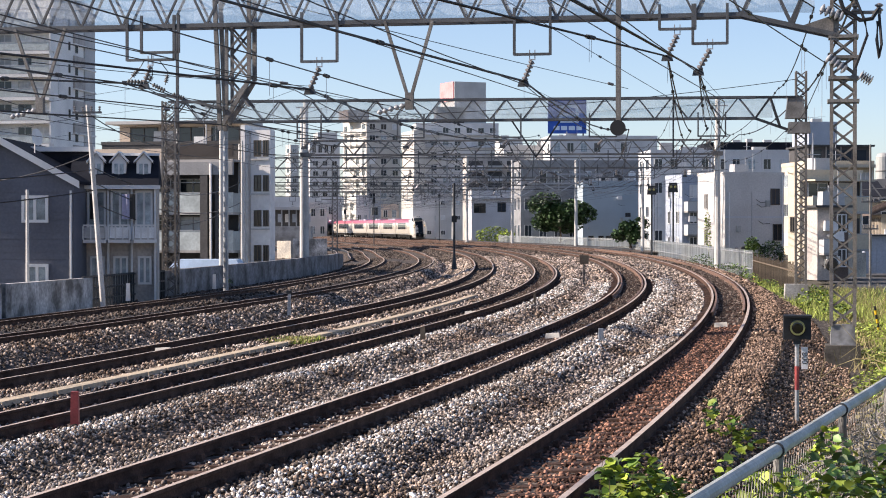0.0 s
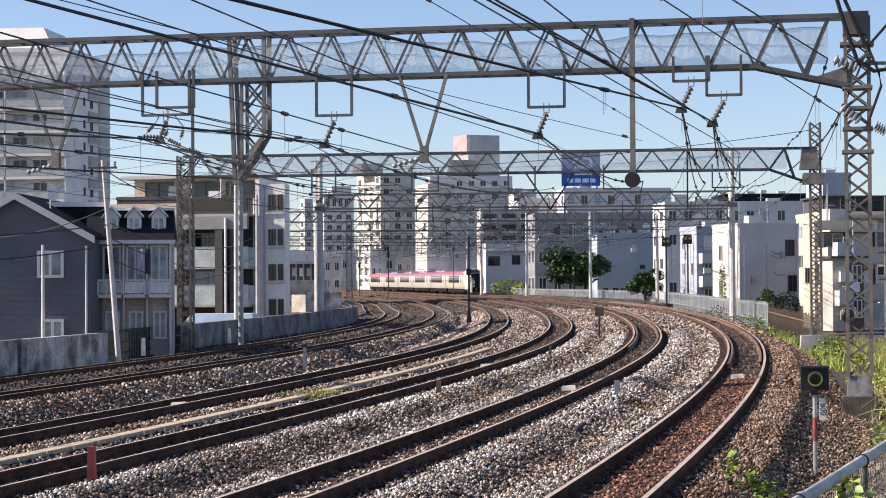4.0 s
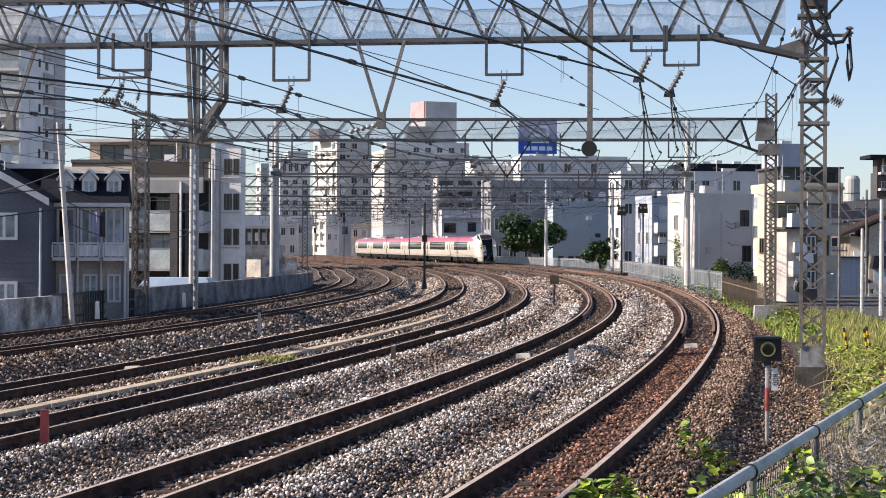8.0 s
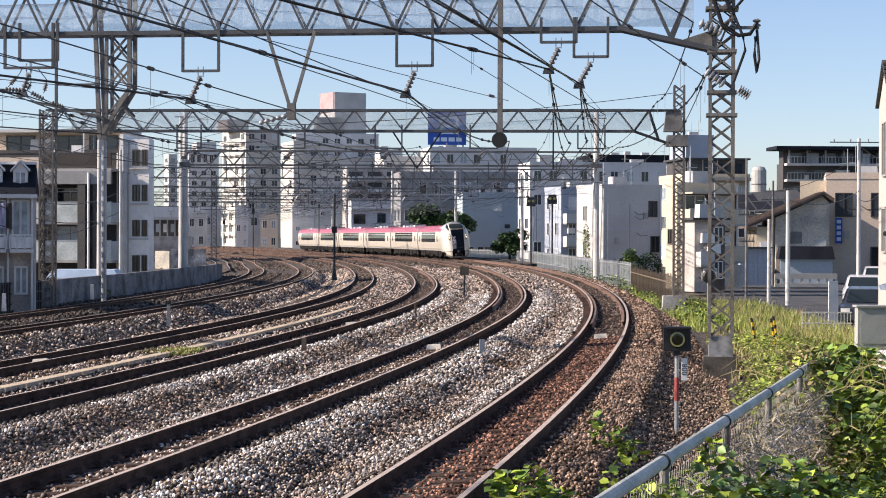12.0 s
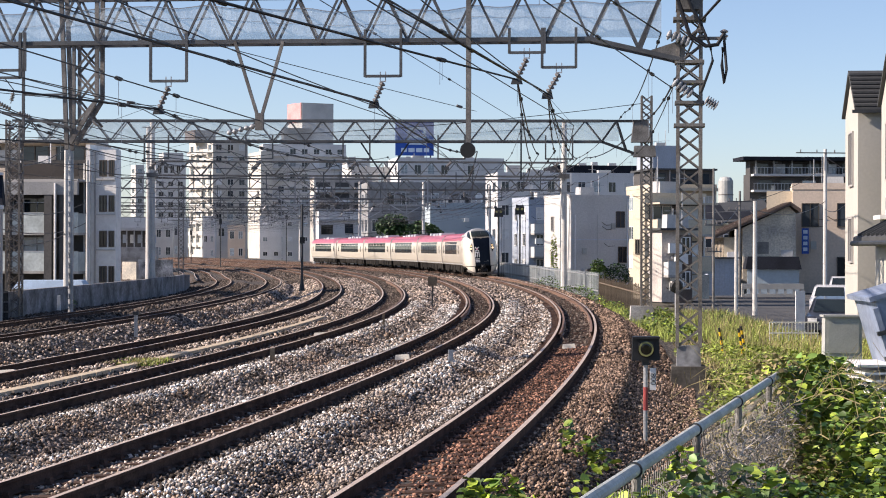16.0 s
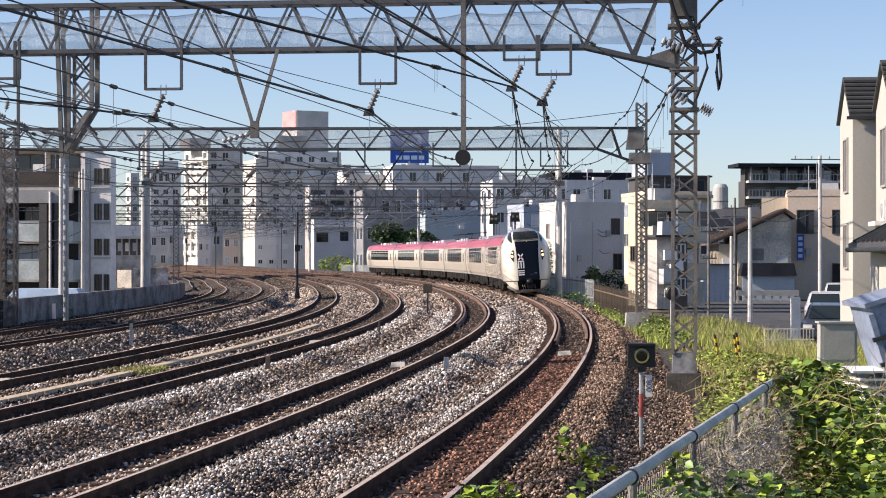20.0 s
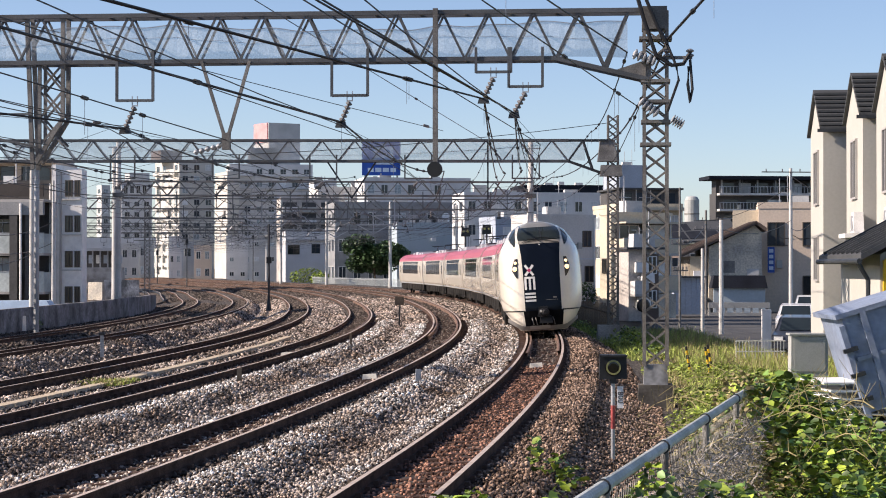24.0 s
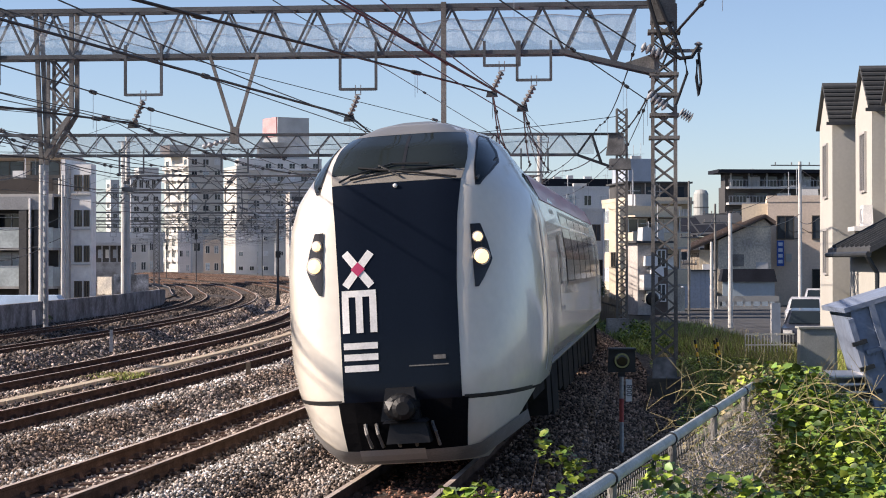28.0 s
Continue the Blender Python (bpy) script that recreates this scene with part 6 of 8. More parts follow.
for v in (0.4,):
    window(fl, "side", v, v + 0.5, 2.0, 2.9, frame_m="bronze_frame")
part("awning", Shape().box(0.1, 4.3, -1.4, 0, 4.95, 5.05), "cream_wall", fl)
part("store", Shape().box(0.4, 3.6, -1.5, -0.2, LEVEL, 0.8), "old_plaster", fl)
br = block("back_house", 20.45, 105, 8, 1.7, 2.2, 3.35, "taupe_wall", "greyish house with a brown bay and white balconies", parapet=0.1)
part("bay", Shape().box(0.95, 1.72, -0.12, 0, LEVEL, 3.1), "roof_brown", br, "dark red brown bay")
balcony(br, 0.1, 0.9, 0.9, 0.8, 0.7, "white_wall")
for z in (0.1, 2.0):
    window(br, "front", 1.05, 1.6, z, z + 1.0).location.y -= 0.13
part("eave", Shape().box(-0.25, 2.0, -0.5, 2.4, 3.36, 3.48), "roof_slate", br)
ts = block("teal_shed", 26.3, 120, 4, 1.96, 3, 1.72, "slate_wall", "blue grey metal shed beside the lane", parapet=0)
for i in range(6):
    part("rib", Shape().box(0.05 + i * 0.36, 0.1 + i * 0.36, -0.03, 0, LEVEL, 1.66), "slate_wall", ts)
part("roof_edge", Shape().box(-0.15, 2.1, -0.25, 3.1, 1.72, 1.81), "roof_slate", ts)
block("office_building", 43.68, 230, 4, 3.4, 8, 14.42, "slate_wall", "blue grey building with a flat roof", floors=0)
da = block("apartment_building", 35.85, 190, 4, 6.8, 10, 8.4, "cream_wall", "pale apartment building with a dark top storey", floors=3, cols=4, side=2)
part("top_storey", Shape().box(0.3, 6.5, 0.3, 8, 8.4, 10.2), "dark_wall", da)
part("roof_slab", Shape().box(0.0, 6.9, 0.0, 8.3, 10.2, 10.38), "roof_slate", da)
for i in range(4):
    part("top_pane", Shape().box(0.6 + i * 1.5, 1.6 + i * 1.5, 0.27, 0.3, 8.75, 9.85), "window_glass", da)
    part("top_frame", Shape().box(0.5 + i * 1.5, 0.58 + i * 1.5, 0.2, 0.3, 8.4, 10.2), "grey_frame", da)
part("ledge", Shape().box(-0.4, 7.0, -1.0, 0.0, 8.1, 8.4), "cream_wall", da)
ln = block("long_building", 42.3, 175, 0, 13, 2.5, 9.25, "dark_wall", "long grey building with railed galleries under a dark roof", floors=0, parapet=0)
part("canopy", Shape().box(-0.9, 14.0, -1.2, 3, 10.51, 10.83), "roof_dark", ln)
part("gallery_wall", Shape().box(0.2, 12.8, 0.8, 2.5, 9.25, 10.51), "dark_wall", ln)
for i in range(8):
    part("gallery_post", Shape().box(0.5 + i * 1.7, 0.62 + i * 1.7, -0.1, 0.1, 9.25, 10.51), "galv", ln)
    part("gallery_pane", Shape().box(0.75 + i * 1.62, 1.9 + i * 1.62, 0.74, 0.8, 9.31, 10.25), "curtain" if i % 3 == 1 else "window_glass", ln)
for k, row in enumerate((9.25, 7.78, 6.31)):
    open_balcony(ln, 0.1, 12.9, row, 1.1, 0.62, 0.32)
    if k:
        # gallery shade as a near-black sheet over the flat front
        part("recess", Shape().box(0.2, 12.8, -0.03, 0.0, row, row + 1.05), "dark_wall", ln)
        for i in range(6):
            part("gallery_pane", Shape().box(0.8 + i * 2.05, 2.1 + i * 2.05, -0.07, -0.03, row + 0.02, row + 0.9), "curtain" if (i + k) % 3 == 0 else "window_glass", ln)
sr = thing("dark_roofed_house", at=Matrix.Translation((31.6, 150.0, 0)), label="house with a dark panelled roof behind the old house", category="house")
part("wall", Shape().box(0, 6.6, 0.3, 5.5, LEVEL, 4.3), "old_plaster", sr)
s = Shape()
a, b, c, d, t = Vector((-0.5, -0.4, 4.15)), Vector((6.9, -0.4, 4.55)), Vector((6.9, 4.6, 6.2)), Vector((-0.5, 4.6, 5.7)), Vector((0, 0, 0.15))
s.face(a + t, b + t, c + t, d + t).face(a, d, c, b).face(a, b, b + t, a + t).face(d, d + t, c + t, c).face(a, a + t, d + t, d).face(b, c, c + t, b + t)
roof = part("roof", s, "roof_slate", sr)
for i in range(5):
    for j in range(2):
        e, g = a + (b - a) * (0.06 + i * 0.18) + (d - a) * (0.1 + 0.42 * j) + t, a + (b - a) * (0.22 + i * 0.18) + (d - a) * (0.1 + 0.42 * j) + t
        up, lift = (d - a) * 0.38, Vector((0, 0, 0.05))
        part("roof_panel", Shape().face(e + lift, g + lift, g + up + lift, e + up + lift).face(e, g, g + lift, e + lift), "roof_dark", roof, "dark roof panel")
for x in (0.6, 2.6, 4.6):
    window(sr, "front", x, x + 1.1, 2.4, 3.5).location.y += 0.3
tk = thing("water_tank", at=Matrix.Translation((39.35, 172, 0)), label="pale grey cylindrical tank tower beside the flats", category="tank")
part("tank", Shape().lathe([(0.66, 6.0), (0.68, 6.1), (0.68, 8.5), (0.5, 8.8), (0.1, 8.9)], Matrix.Identity(4), 16), "cabinet_grey", tk)
for x in (-0.45, 0.45):
    for y in (-0.45, 0.45):
        part("leg", Shape().bar((x, y, LEVEL), (x, y, 6.05), 0.14), "old_steel", tk)
part("hoop", Shape().lathe([(0.7, 7.2), (0.72, 7.25), (0.7, 7.3)], Matrix.Identity(4), 16), "old_steel", tk)
bb = block("beige_building", 31.25, 118, -14, 6.5, 9, 6.06, "beige_wall", "beige two storey building with a blue banner", floors=2, cols=3, side=1, frame_m="bronze_frame")
part("stair_block", Shape().box(-1.6, 0.0, 1.0, 5.0, LEVEL, 5.99), "cream_wall", bb)
ban = part("banner", Shape().box(0.55, 0.98, -0.5, -0.44, 2.05, 3.64), "sign_blue", bb, "blue hanging banner with pale marks")
for i in range(4):
    z = 2.22 + i * 0.36
    part("mark", Shape().box(0.64, 0.9, -0.52, -0.5, z, z + 0.22), "sign_light", ban)
bh = thing("old_house", at=Matrix.Translation((22.60, 95.0, 0)) @ Matrix.Rotation(radians(-8), 4, "Z"), label="weathered plaster house with a brown tiled roof", category="house")
top, low, side_z = 4.48, 3.28, 4.14
s = Shape()
outline = [(0.0, LEVEL), (2.65, LEVEL), (2.65, side_z), (2.3, top), (0.0, low + 0.12)]
s.face(*[(x, 0.0, z) for x, z in outline]).face(*[(x, 8.0, z) for x, z in reversed(outline)])
for (a, za), (c, zc) in zip(outline, outline[1:] + outline[:1]):
    s.face((a, 8, za), (c, 8, zc), (c, 0, zc), (a, 0, za))
part("wall", s, "old_plaster", bh, "stained grey plaster")
for a, za, c, zc in ((-1.45, low - 0.42, 2.32, top + 0.05), (2.32, top + 0.05, 2.85, side_z + 0.02)):
    s = Shape()
    p0, p1 = Vector((a, -0.4, za)), Vector((c, -0.4, zc))
    q0, q1, t = p0 + Vector((0, 8.8, 0)), p1 + Vector((0, 8.8, 0)), Vector((0, 0, 0.13))
    s.face(p0 + t, p1 + t, q1 + t, q0 + t).face(p0, q0, q1, p1).face(p0, p1, p1 + t, p0 + t).face(q0, q0 + t, q1 + t, q1).face(p1, q1, q1 + t, p1 + t).face(p0, p0 + t, q0 + t, q0)
    part("roof", s, "roof_brown", bh)
    for k in range(14):
        y = -0.4 + k * 0.63
        part("tile_rib", Shape().bar(p0 + t + Vector((0, k * 0.63, 0.02)), p1 + t + Vector((0, k * 0.63, 0.02)), 0.07), "roof_brown", bh)
part("wall_side", Shape().box(-0.9, -0.02, 0.4, 7.5, LEVEL, low - 0.35), "cream_wall", bh)
for x in (-0.85, -0.45):
    window(bh, "front", x, x + 0.38, 0.95, 1.65).location.y += 0.4
for i in range(11):
    part("board", Shape().box(-0.93 - 0.02 * (i % 3), -0.9, 0.5 + i * 0.62, 1.05 + i * 0.62, LEVEL, low - 0.5 - 0.1 * (i % 2)), "weathered_boards", bh)
part("tin_roof", Shape().box(-1.9, -0.1, -1.2, 0.6, 0.78, 0.86), "old_steel", bh)
part("air_conditioner", Shape().box(-0.75, -0.1, 0.1, 0.38, 1.75, 2.2), "white_paint", bh)
part("drain", Shape().tube([(-0.1, 0.3, LEVEL), (-0.1, 0.3, low - 0.5)], 0.04, 6), "white_frame", bh)
part("wall_duct", Shape().box(1.9, 2.5, -0.06, 0, 1.9, 2.3), "grey_wall", bh)
part("patch", Shape().box(0.5, 1.3, -0.03, 0, 2.1, 2.7), "old_steel", bh)
part("blue_wall", Shape().box(-1.9, -0.15, -0.5, 0.3, LEVEL, 0.75), "slate_wall", bh)
part("lean_to_roof", Shape().box(0.0, 2.75, -1.6, -0.02, 1.34, 1.97, cut=0.12), "roof_dark", bh)
part("shed_wall", Shape().box(0.1, 2.65, -1.4, -1.3, LEVEL, 1.34), "pale_blue_wall", bh)

for k, (x, y) in enumerate(((18.0, 60.0), (17.5, 54.4), (16.75, 49.2))):
    th = thing("town_house", at=Matrix.Translation((x, y, 0)) @ Matrix.Rotation(radians(-11), 4, "Z"), label="cream rendered three storey town house with dark roof", category="house", group="row of town houses")
    gable_wall(th, 0, 7.0, 0, 4.2, LEVEL, 6.85, 8.15, "cream_white", "x")
    gable_roof(th, 0, 7.0, 0, 4.2, 6.85, 8.15, "x", 0.12, "roof_slate", 0.08)
    for i in range(8):
        f = i / 8
        part("tile_course", Shape().box(-0.12, 7.1, -0.12 + 2.1 * f, -0.12 + 2.1 * (f + 0.13), 6.9 + 1.3 * f, 6.97 + 1.3 * f), "roof_slate", th)
    for z0, z1 in ((4.4, 6.2), (1.9, 3.4)):
        window(th, "side", 1.3, 2.6, z0, z1, frame_m="grey_frame")
    part("gutter", Shape().box(-0.2, 7.2, -0.24, -0.12, 6.68, 6.78), "dark_steel", th)
    if k:
        part("annex", Shape().box(-0.5, 2.2, -1.5, 0, LEVEL, 3.2, cut=0.0), "cream_white", th)
        part("annex_roof", Shape().box(-0.7, 2.4, -1.7, 0.0, 3.2, 3.32), "white_paint", th)
        window(th, "side", -1.1, -0.7, 0.6, 2.6, frame_m="bronze_frame").location.x -= 0.5
        ac = part("air_conditioner", Shape().box(-0.35, -0.05, -0.7, 0.1, 3.35, 3.95, cut=0.02), "white_paint", th, "white air conditioner unit")
        part("fan_grille", Shape().lathe([(0.22, 0), (0.2, 0.02)], Matrix.Translation((-0.35, -0.3, 3.65)) @ Matrix.Rotation(radians(-90), 4, "Y"), 14), "galv", ac)
    part("vent_cap", Shape().lathe([(0.07, 0), (0.09, 0.05), (0.04, 0.1)], Matrix.Translation((1.3, 0, 5.6)) @ Matrix.Rotation(radians(90), 4, "X"), 10), "white_paint", th)

shop = thing("yellow_shop", at=Matrix.Translation((12.6, 38.0, 0)) @ Matrix.Rotation(radians(-8), 4, "Z"), label="small shop with a bright yellow panel under a tiled eave", category="building")
def sloped(x0, x1, z0, za, zb, y0, y1):
    """A wall with a head that rises from za to zb."""
    q = Shape()
    for y, turned in ((y0, False), (y1, True)):
        f = [(x0, y, z0), (x1, y, z0), (x1, y, zb), (x0, y, za)]
        q.face(*(reversed(f) if turned else f))
    for a, b in (((x0, z0), (x1, z0)), ((x1, z0), (x1, zb)), ((x1, zb), (x0, za)), ((x0, za), (x0, z0))):
        q.face((a[0], y1, a[1]), (b[0], y1, b[1]), (b[0], y0, b[1]), (a[0], y0, a[1]))
    return q


part("wall", sloped(0, 4, LEVEL, 2.62, 4.72, 0.1, 5), "cream_white", shop)
part("panel", sloped(0.05, 3.9, 1.6, 2.5, 4.5, 0.0, 0.1), "yellow_paint", shop, "plain bright yellow panel")
s = Shape()
for y0, y1, lift, thick in ((-0.55, 5.0, 0.0, 0.12),):
    a, b = Vector((-0.5, y0, 2.5)), Vector((4.2, y0, 4.97))
    c, d, t = b + Vector((0, y1 - y0, 0)), a + Vector((0, y1 - y0, 0)), Vector((0, 0, thick))
    s.face(a + t, b + t, c + t, d + t).face(a, d, c, b).face(a, b, b + t, a + t).face(d, d + t, c + t, c).face(a, a + t, d + t, d).face(b, c, c + t, b + t)
eave = part("eave", s, "roof_slate", shop, "dark sloping eave")
for k in range(9):
    y = -0.5 + k * 0.6
    part("tile_rib", Shape().bar((-0.5, y, 2.66), (4.2, y, 5.13), 0.06), "roof_slate", eave)
part("gutter", Shape().tube([(-0.52, -0.5, 2.48), (-0.52, 5.0, 2.48)], 0.06, 8), "dark_steel", shop)
part("downpipe", Shape().tube([(-0.52, -0.3, 2.45), (-0.3, -0.2, 2.1), (-0.3, -0.2, LEVEL)], 0.05, 8), "dark_steel", shop)


def farther(ob, k):
    """Moves a building k times as far off from the bank, grown in step."""
    eye = Matrix.Translation((0, 0, 2.36))
    ob.matrix_world = eye @ Matrix.Diagonal((k, k, k, 1)) @ eye.inverted() @ ob.matrix_world


farther(bh, 1.4)
farther(bb, 1.15)


def facade_bits(b, w, z0, z1, seed, n=5):
    """Downpipes, air conditioners, vents and meter boxes on a front."""
    rnd = random.Random(seed)
    part("downpipe", Shape().tube([(w - 0.15, -0.06, z0), (w - 0.15, -0.06, z1)], 0.045, 6), "white_frame", b)
    for i in range(n):
        x, z = rnd.uniform(0.2, w - 1.0), rnd.uniform(z0 + 0.6, z1 - 0.9)
        kind = rnd.choice(("unit", "vent", "box", "cable"))
        if kind == "unit":
            part("air_conditioner", Shape().box(x, x + 0.75, -0.34, -0.02, z, z + 0.55, cut=0.02), "white_paint", b)
        elif kind == "vent":
            part("vent", Shape().lathe([(0.11, 0), (0.12, 0.06), (0.05, 0.1)], Matrix.Translation((x, 0, z)) @ Matrix.Rotation(radians(90), 4, "X"), 8), "galv", b)
        elif kind == "box":
            part("meter_box", Shape().box(x, x + 0.35, -0.14, 0, z, z + 0.5), "cabinet_grey", b)
        else:
            part("wall_cable", Shape().tube([(x, -0.03, z), (x + 0.4, -0.03, z - 0.25), (x + 1.0, -0.03, z - 0.2)], 0.02, 5), "wire", b)


for k, (b, w, d, z0, z1) in enumerate(BUILT):
    if 90 < b.location.y < 320 and z1 - max(z0, LEVEL) > 3:
        facade_bits(b, w, z0, z1, 300 + k, 7)
        rnd = random.Random(500 + k)
        for i in range(3):
            u, v = rnd.uniform(0.1, 0.9) * w, rnd.uniform(0.2, 0.6) * d
            mast = part("antenna", Shape().tube([(u, v, z1), (u, v, z1 + rnd.uniform(1.2, 2.4))], 0.03, 5), "galv", b)
            part("antenna_bar", Shape().tube([(u - 0.5, v, z1 + 1.1), (u + 0.5, v, z1 + 1.1)], 0.02, 4), "galv", mast)
        part("roof_unit", Shape().box(w * 0.3, w * 0.3 + 1.3, d * 0.3, d * 0.3 + 0.9, z1, z1 + 0.9, cut=0.04), "grey_wall", b)


# ---- line-side things ----
def small_post(s, o, h, w, material, label, cap=None, z0=-0.3):
    p = on_line(s, o, 0)[0]
    t = thing("marker_post", at=Matrix.Translation((p.x, p.y, 0)), label=label, category="post", group="line-side posts")
    part("post", Shape().box(-w / 2, w / 2, -w / 2, w / 2, z0 - 0.1, z0 + h, cut=0.01), material, t)
    if cap:
        part("cap", Shape().box(-w * 0.8, w * 0.8, -w * 0.8, w * 0.8, z0 + h, z0 + h + 0.1, cut=0.01), cap, t)
    return t


small_post(-116.5, 6.6, 0.62, 0.11, "red_paint", "worn dull red post in the ballast", z0=-0.32)
small_post(-76.5, 14.5, 0.62, 0.12, "galv", "small grey post with a dark cap", "black_paint", -0.5)
small_post(-79.5, 6.0, 0.5, 0.08, "timber", "short dark stake in the ballast", None, -0.2)
small_post(-98.9, 6.0, 0.42, 0.12, "timber", "short brown stake in the ballast", None, -0.2)
small_post(-98.9, 2.2, 0.42, 0.12, "galv", "short pale post on a dark foot", None, -0.2)
small_post(-104.0, 14.6, 0.5, 0.12, "timber", "short brown stake beside the rails", None, -0.3)
small_post(-56.0, 5.78, 0.95, 0.07, "dark_steel", "thin dark post with a brown plate", None, -0.2)
m4 = on_line(-56.0, 5.78)[0]
thing("marker_plate", Shape().box(-0.2, 0.2, -0.1, -0.05, 0.72, 1.1, Matrix.Translation((m4.x, m4.y, 0))), "timber", label="brown square plate on a thin post", category="sign")
p5 = on_line(-20.7, 14.0)[0]
post5 = thing("signal_post", at=Matrix.Translation((p5.x, p5.y, 0)), label="tall thin dark post with a flared foot between tracks", category="post")
part("mast", Shape().tube([(0, 0, -0.3), (0, 0, 0.4)], 0.2, 8, 0.09).tube([(0, 0, 0.4), (0, 0, 5.0)], 0.075, 8), "dark_steel", post5)
part("box", Shape().box(-0.16, 0.16, -0.12, 0.12, 2.6, 3.0), "black_paint", post5)
for k, (x, y, h) in enumerate(((-16.3, 317, 5.3), (-9.3, 256, 6.3), (-0.7, 297, 7.6))):
    t = thing("signal_post", at=Matrix.Translation((x, y, 0)), label="thin dark signal post in the far yard", category="post", group="far signal posts")
    part("mast", Shape().tube([(0, 0, -0.3), (0, 0, h)], 0.08, 6), "dark_steel", t)
    part("head", Shape().box(-0.2, 0.2, -0.15, 0.15, h - 0.9, h - 0.2, cut=0.03), "black_paint", t)
for s, o in ((-90.6, 0.05), (-96.0, 3.6), (-101.0, 10.5), (-84, 7.2)):
    m = track_pose(s, o)
    thing("track_box", Shape().box(-0.17, 0.17, -0.07, 0.07, -0.16, -0.05, m, cut=0.02), "pale_box", label="small pale box between the rails", category="box", group="track boxes")

# small signal heads on grey posts, and boxes on the outer shoulder
for x, y, h in ((20.14, 129.21, 1.25), (14.39, 71.05, 1.45)):
    t = thing("shunting_signal", at=Matrix.Translation((x, y, LEVEL)), label="dark round signal head on a thin grey post", category="signal", group="shunting signals")
    part("post", Shape().tube([(0, 0, -0.2), (0, 0, h)], 0.06, 8), "galv", t)
    part("head", Shape().lathe([(0.05, -0.12), (0.24, -0.1), (0.26, 0.0), (0.2, 0.1), (0.05, 0.12)], Matrix.Translation((0, -0.05, h + 0.1)) @ Matrix.Rotation(radians(90), 4, "X"), 14), "black_paint", t)
thing("equipment_box", Shape().box(-0.32, 0.32, -0.25, 0.25, -0.1, 0.5, Matrix.Translation((18.07, 109.62, LEVEL)), cut=0.04), "orange_paint", label="small faded orange box beside the track", category="box")
thing("equipment_box", Shape().box(-0.35, 0.35, -0.25, 0.25, -0.1, 0.75, Matrix.Translation((20.84, 129.27, LEVEL)), cut=0.06), "teal_paint", label="small teal green box beside the track", category="box")

# cable trough of concrete lids between the third and fourth tracks
trough = thing("cable_trough", label="low beige concrete cable trough along the track", category="cable trough", kind="structure")
lid = Shape().box(-0.13, 0.13, 0.01, 0.97, -0.06, 0.01, cut=0.01).mesh("lid", "beige_duct")
for i in range(58):
    s = -126 + i * 1.0
    m = line_pose(s, spread(s, 8.95), -0.2)
    part("lid", lid, None, trough, at=m)

# dwarf signal in front of the fence
sig = thing("trackside_signal", at=Matrix.Translation((5.15, 27.66, 0)) @ Matrix.Rotation(radians(-8), 4, "Z"), label="black dwarf signal on a white and red post", category="signal")
part("post", Shape().tube([(0, 0, -1.0), (0, 0, 0.72)], 0.032, 10), "galv", sig)
part("red_band", Shape().tube([(0, 0, 0.0), (0, 0, 0.34)], 0.0345, 10), "red_paint", sig, "red painted band")
part("bracket", Shape().box(-0.05, 0.05, -0.05, 0.05, 0.66, 0.74), "dark_steel", sig)
hd = part("head", Shape().box(-0.2, 0.2, -0.12, 0.1, 0.73, 1.08, cut=0.01).box(-0.2, 0.2, -0.22, -0.12, 1.05, 1.08), "black_paint", sig)
part("lens", Shape().lathe([(0.125, 0), (0.12, 0.055), (0.06, 0.06)], Matrix.Translation((0, -0.12, 0.9)) @ Matrix.Rotation(radians(90), 4, "X"), 20), "lens_black", hd, "dark glass lens")
part("lens_ring", Shape().grid([[Vector((rr * math.cos(a * math.pi / 12), -0.182, 0.9 + rr * math.sin(a * math.pi / 12))) for a in range(25)] for rr in (0.082, 0.108)]), "lens_dark", hd, "thin olive ring")
pl = part("plate", Shape().box(0.06, 0.15, -0.05, -0.03, 0.30, 0.62), "white_paint", sig, "white plate with dark bars")
digits = bpy.data.curves.new("number", "FONT")
digits.body, digits.size, digits.extrude, digits.align_x, digits.align_y = "800", 0.115, 0.001, "CENTER", "CENTER"
digits.materials.append(M["dark_steel"])
number = new("number", digits)
number.parent = pl
number.matrix_basis = Matrix.Translation((0.105, -0.053, 0.46)) @ Matrix.Rotation(radians(90), 4, "X") @ Matrix.Rotation(radians(-90), 4, "Z")

# ---- fence beside the camera ----
fence = thing("chain_link_fence", label="galvanised pipe railed chain link fence with vines", category="fence")


def fence_at(y, z):
    """The fence runs off to the right of the line."""
    d = y - 7.95
    return Vector((1.11 + 0.36 * d, y, z))


part("top_rail", Shape().tube([fence_at(-6 + i, 1.22) for i in range(25)], 0.034, 12), "fence_pipe", fence)
for i in range(11):
    s = 9.8 + (i - 7) * 2.15
    a, b = fence_at(s, LEVEL - 0.2), fence_at(s, 1.2)
    pst = part("post", Shape().tube([a, b], 0.026, 10), "old_steel", fence)
    part("clip", Shape().tube([fence_at(s - 0.05, 1.22), fence_at(s + 0.05, 1.22)], 0.042, 12), "fence_pipe", pst)
    part("clamp_ring", Shape().tube([fence_at(s - 0.062, 1.22), fence_at(s - 0.05, 1.22)], 0.044, 12), "dark_steel", pst)
mesh = Shape()
for i in range(230):
    s = 1.0 + i * 0.075
    for way in (1, -1):
        mesh.tube([fence_at(s + way * j * 0.1, -0.55 + j * 0.215) for j in range(9)], 0.0019, 3, caps=False)
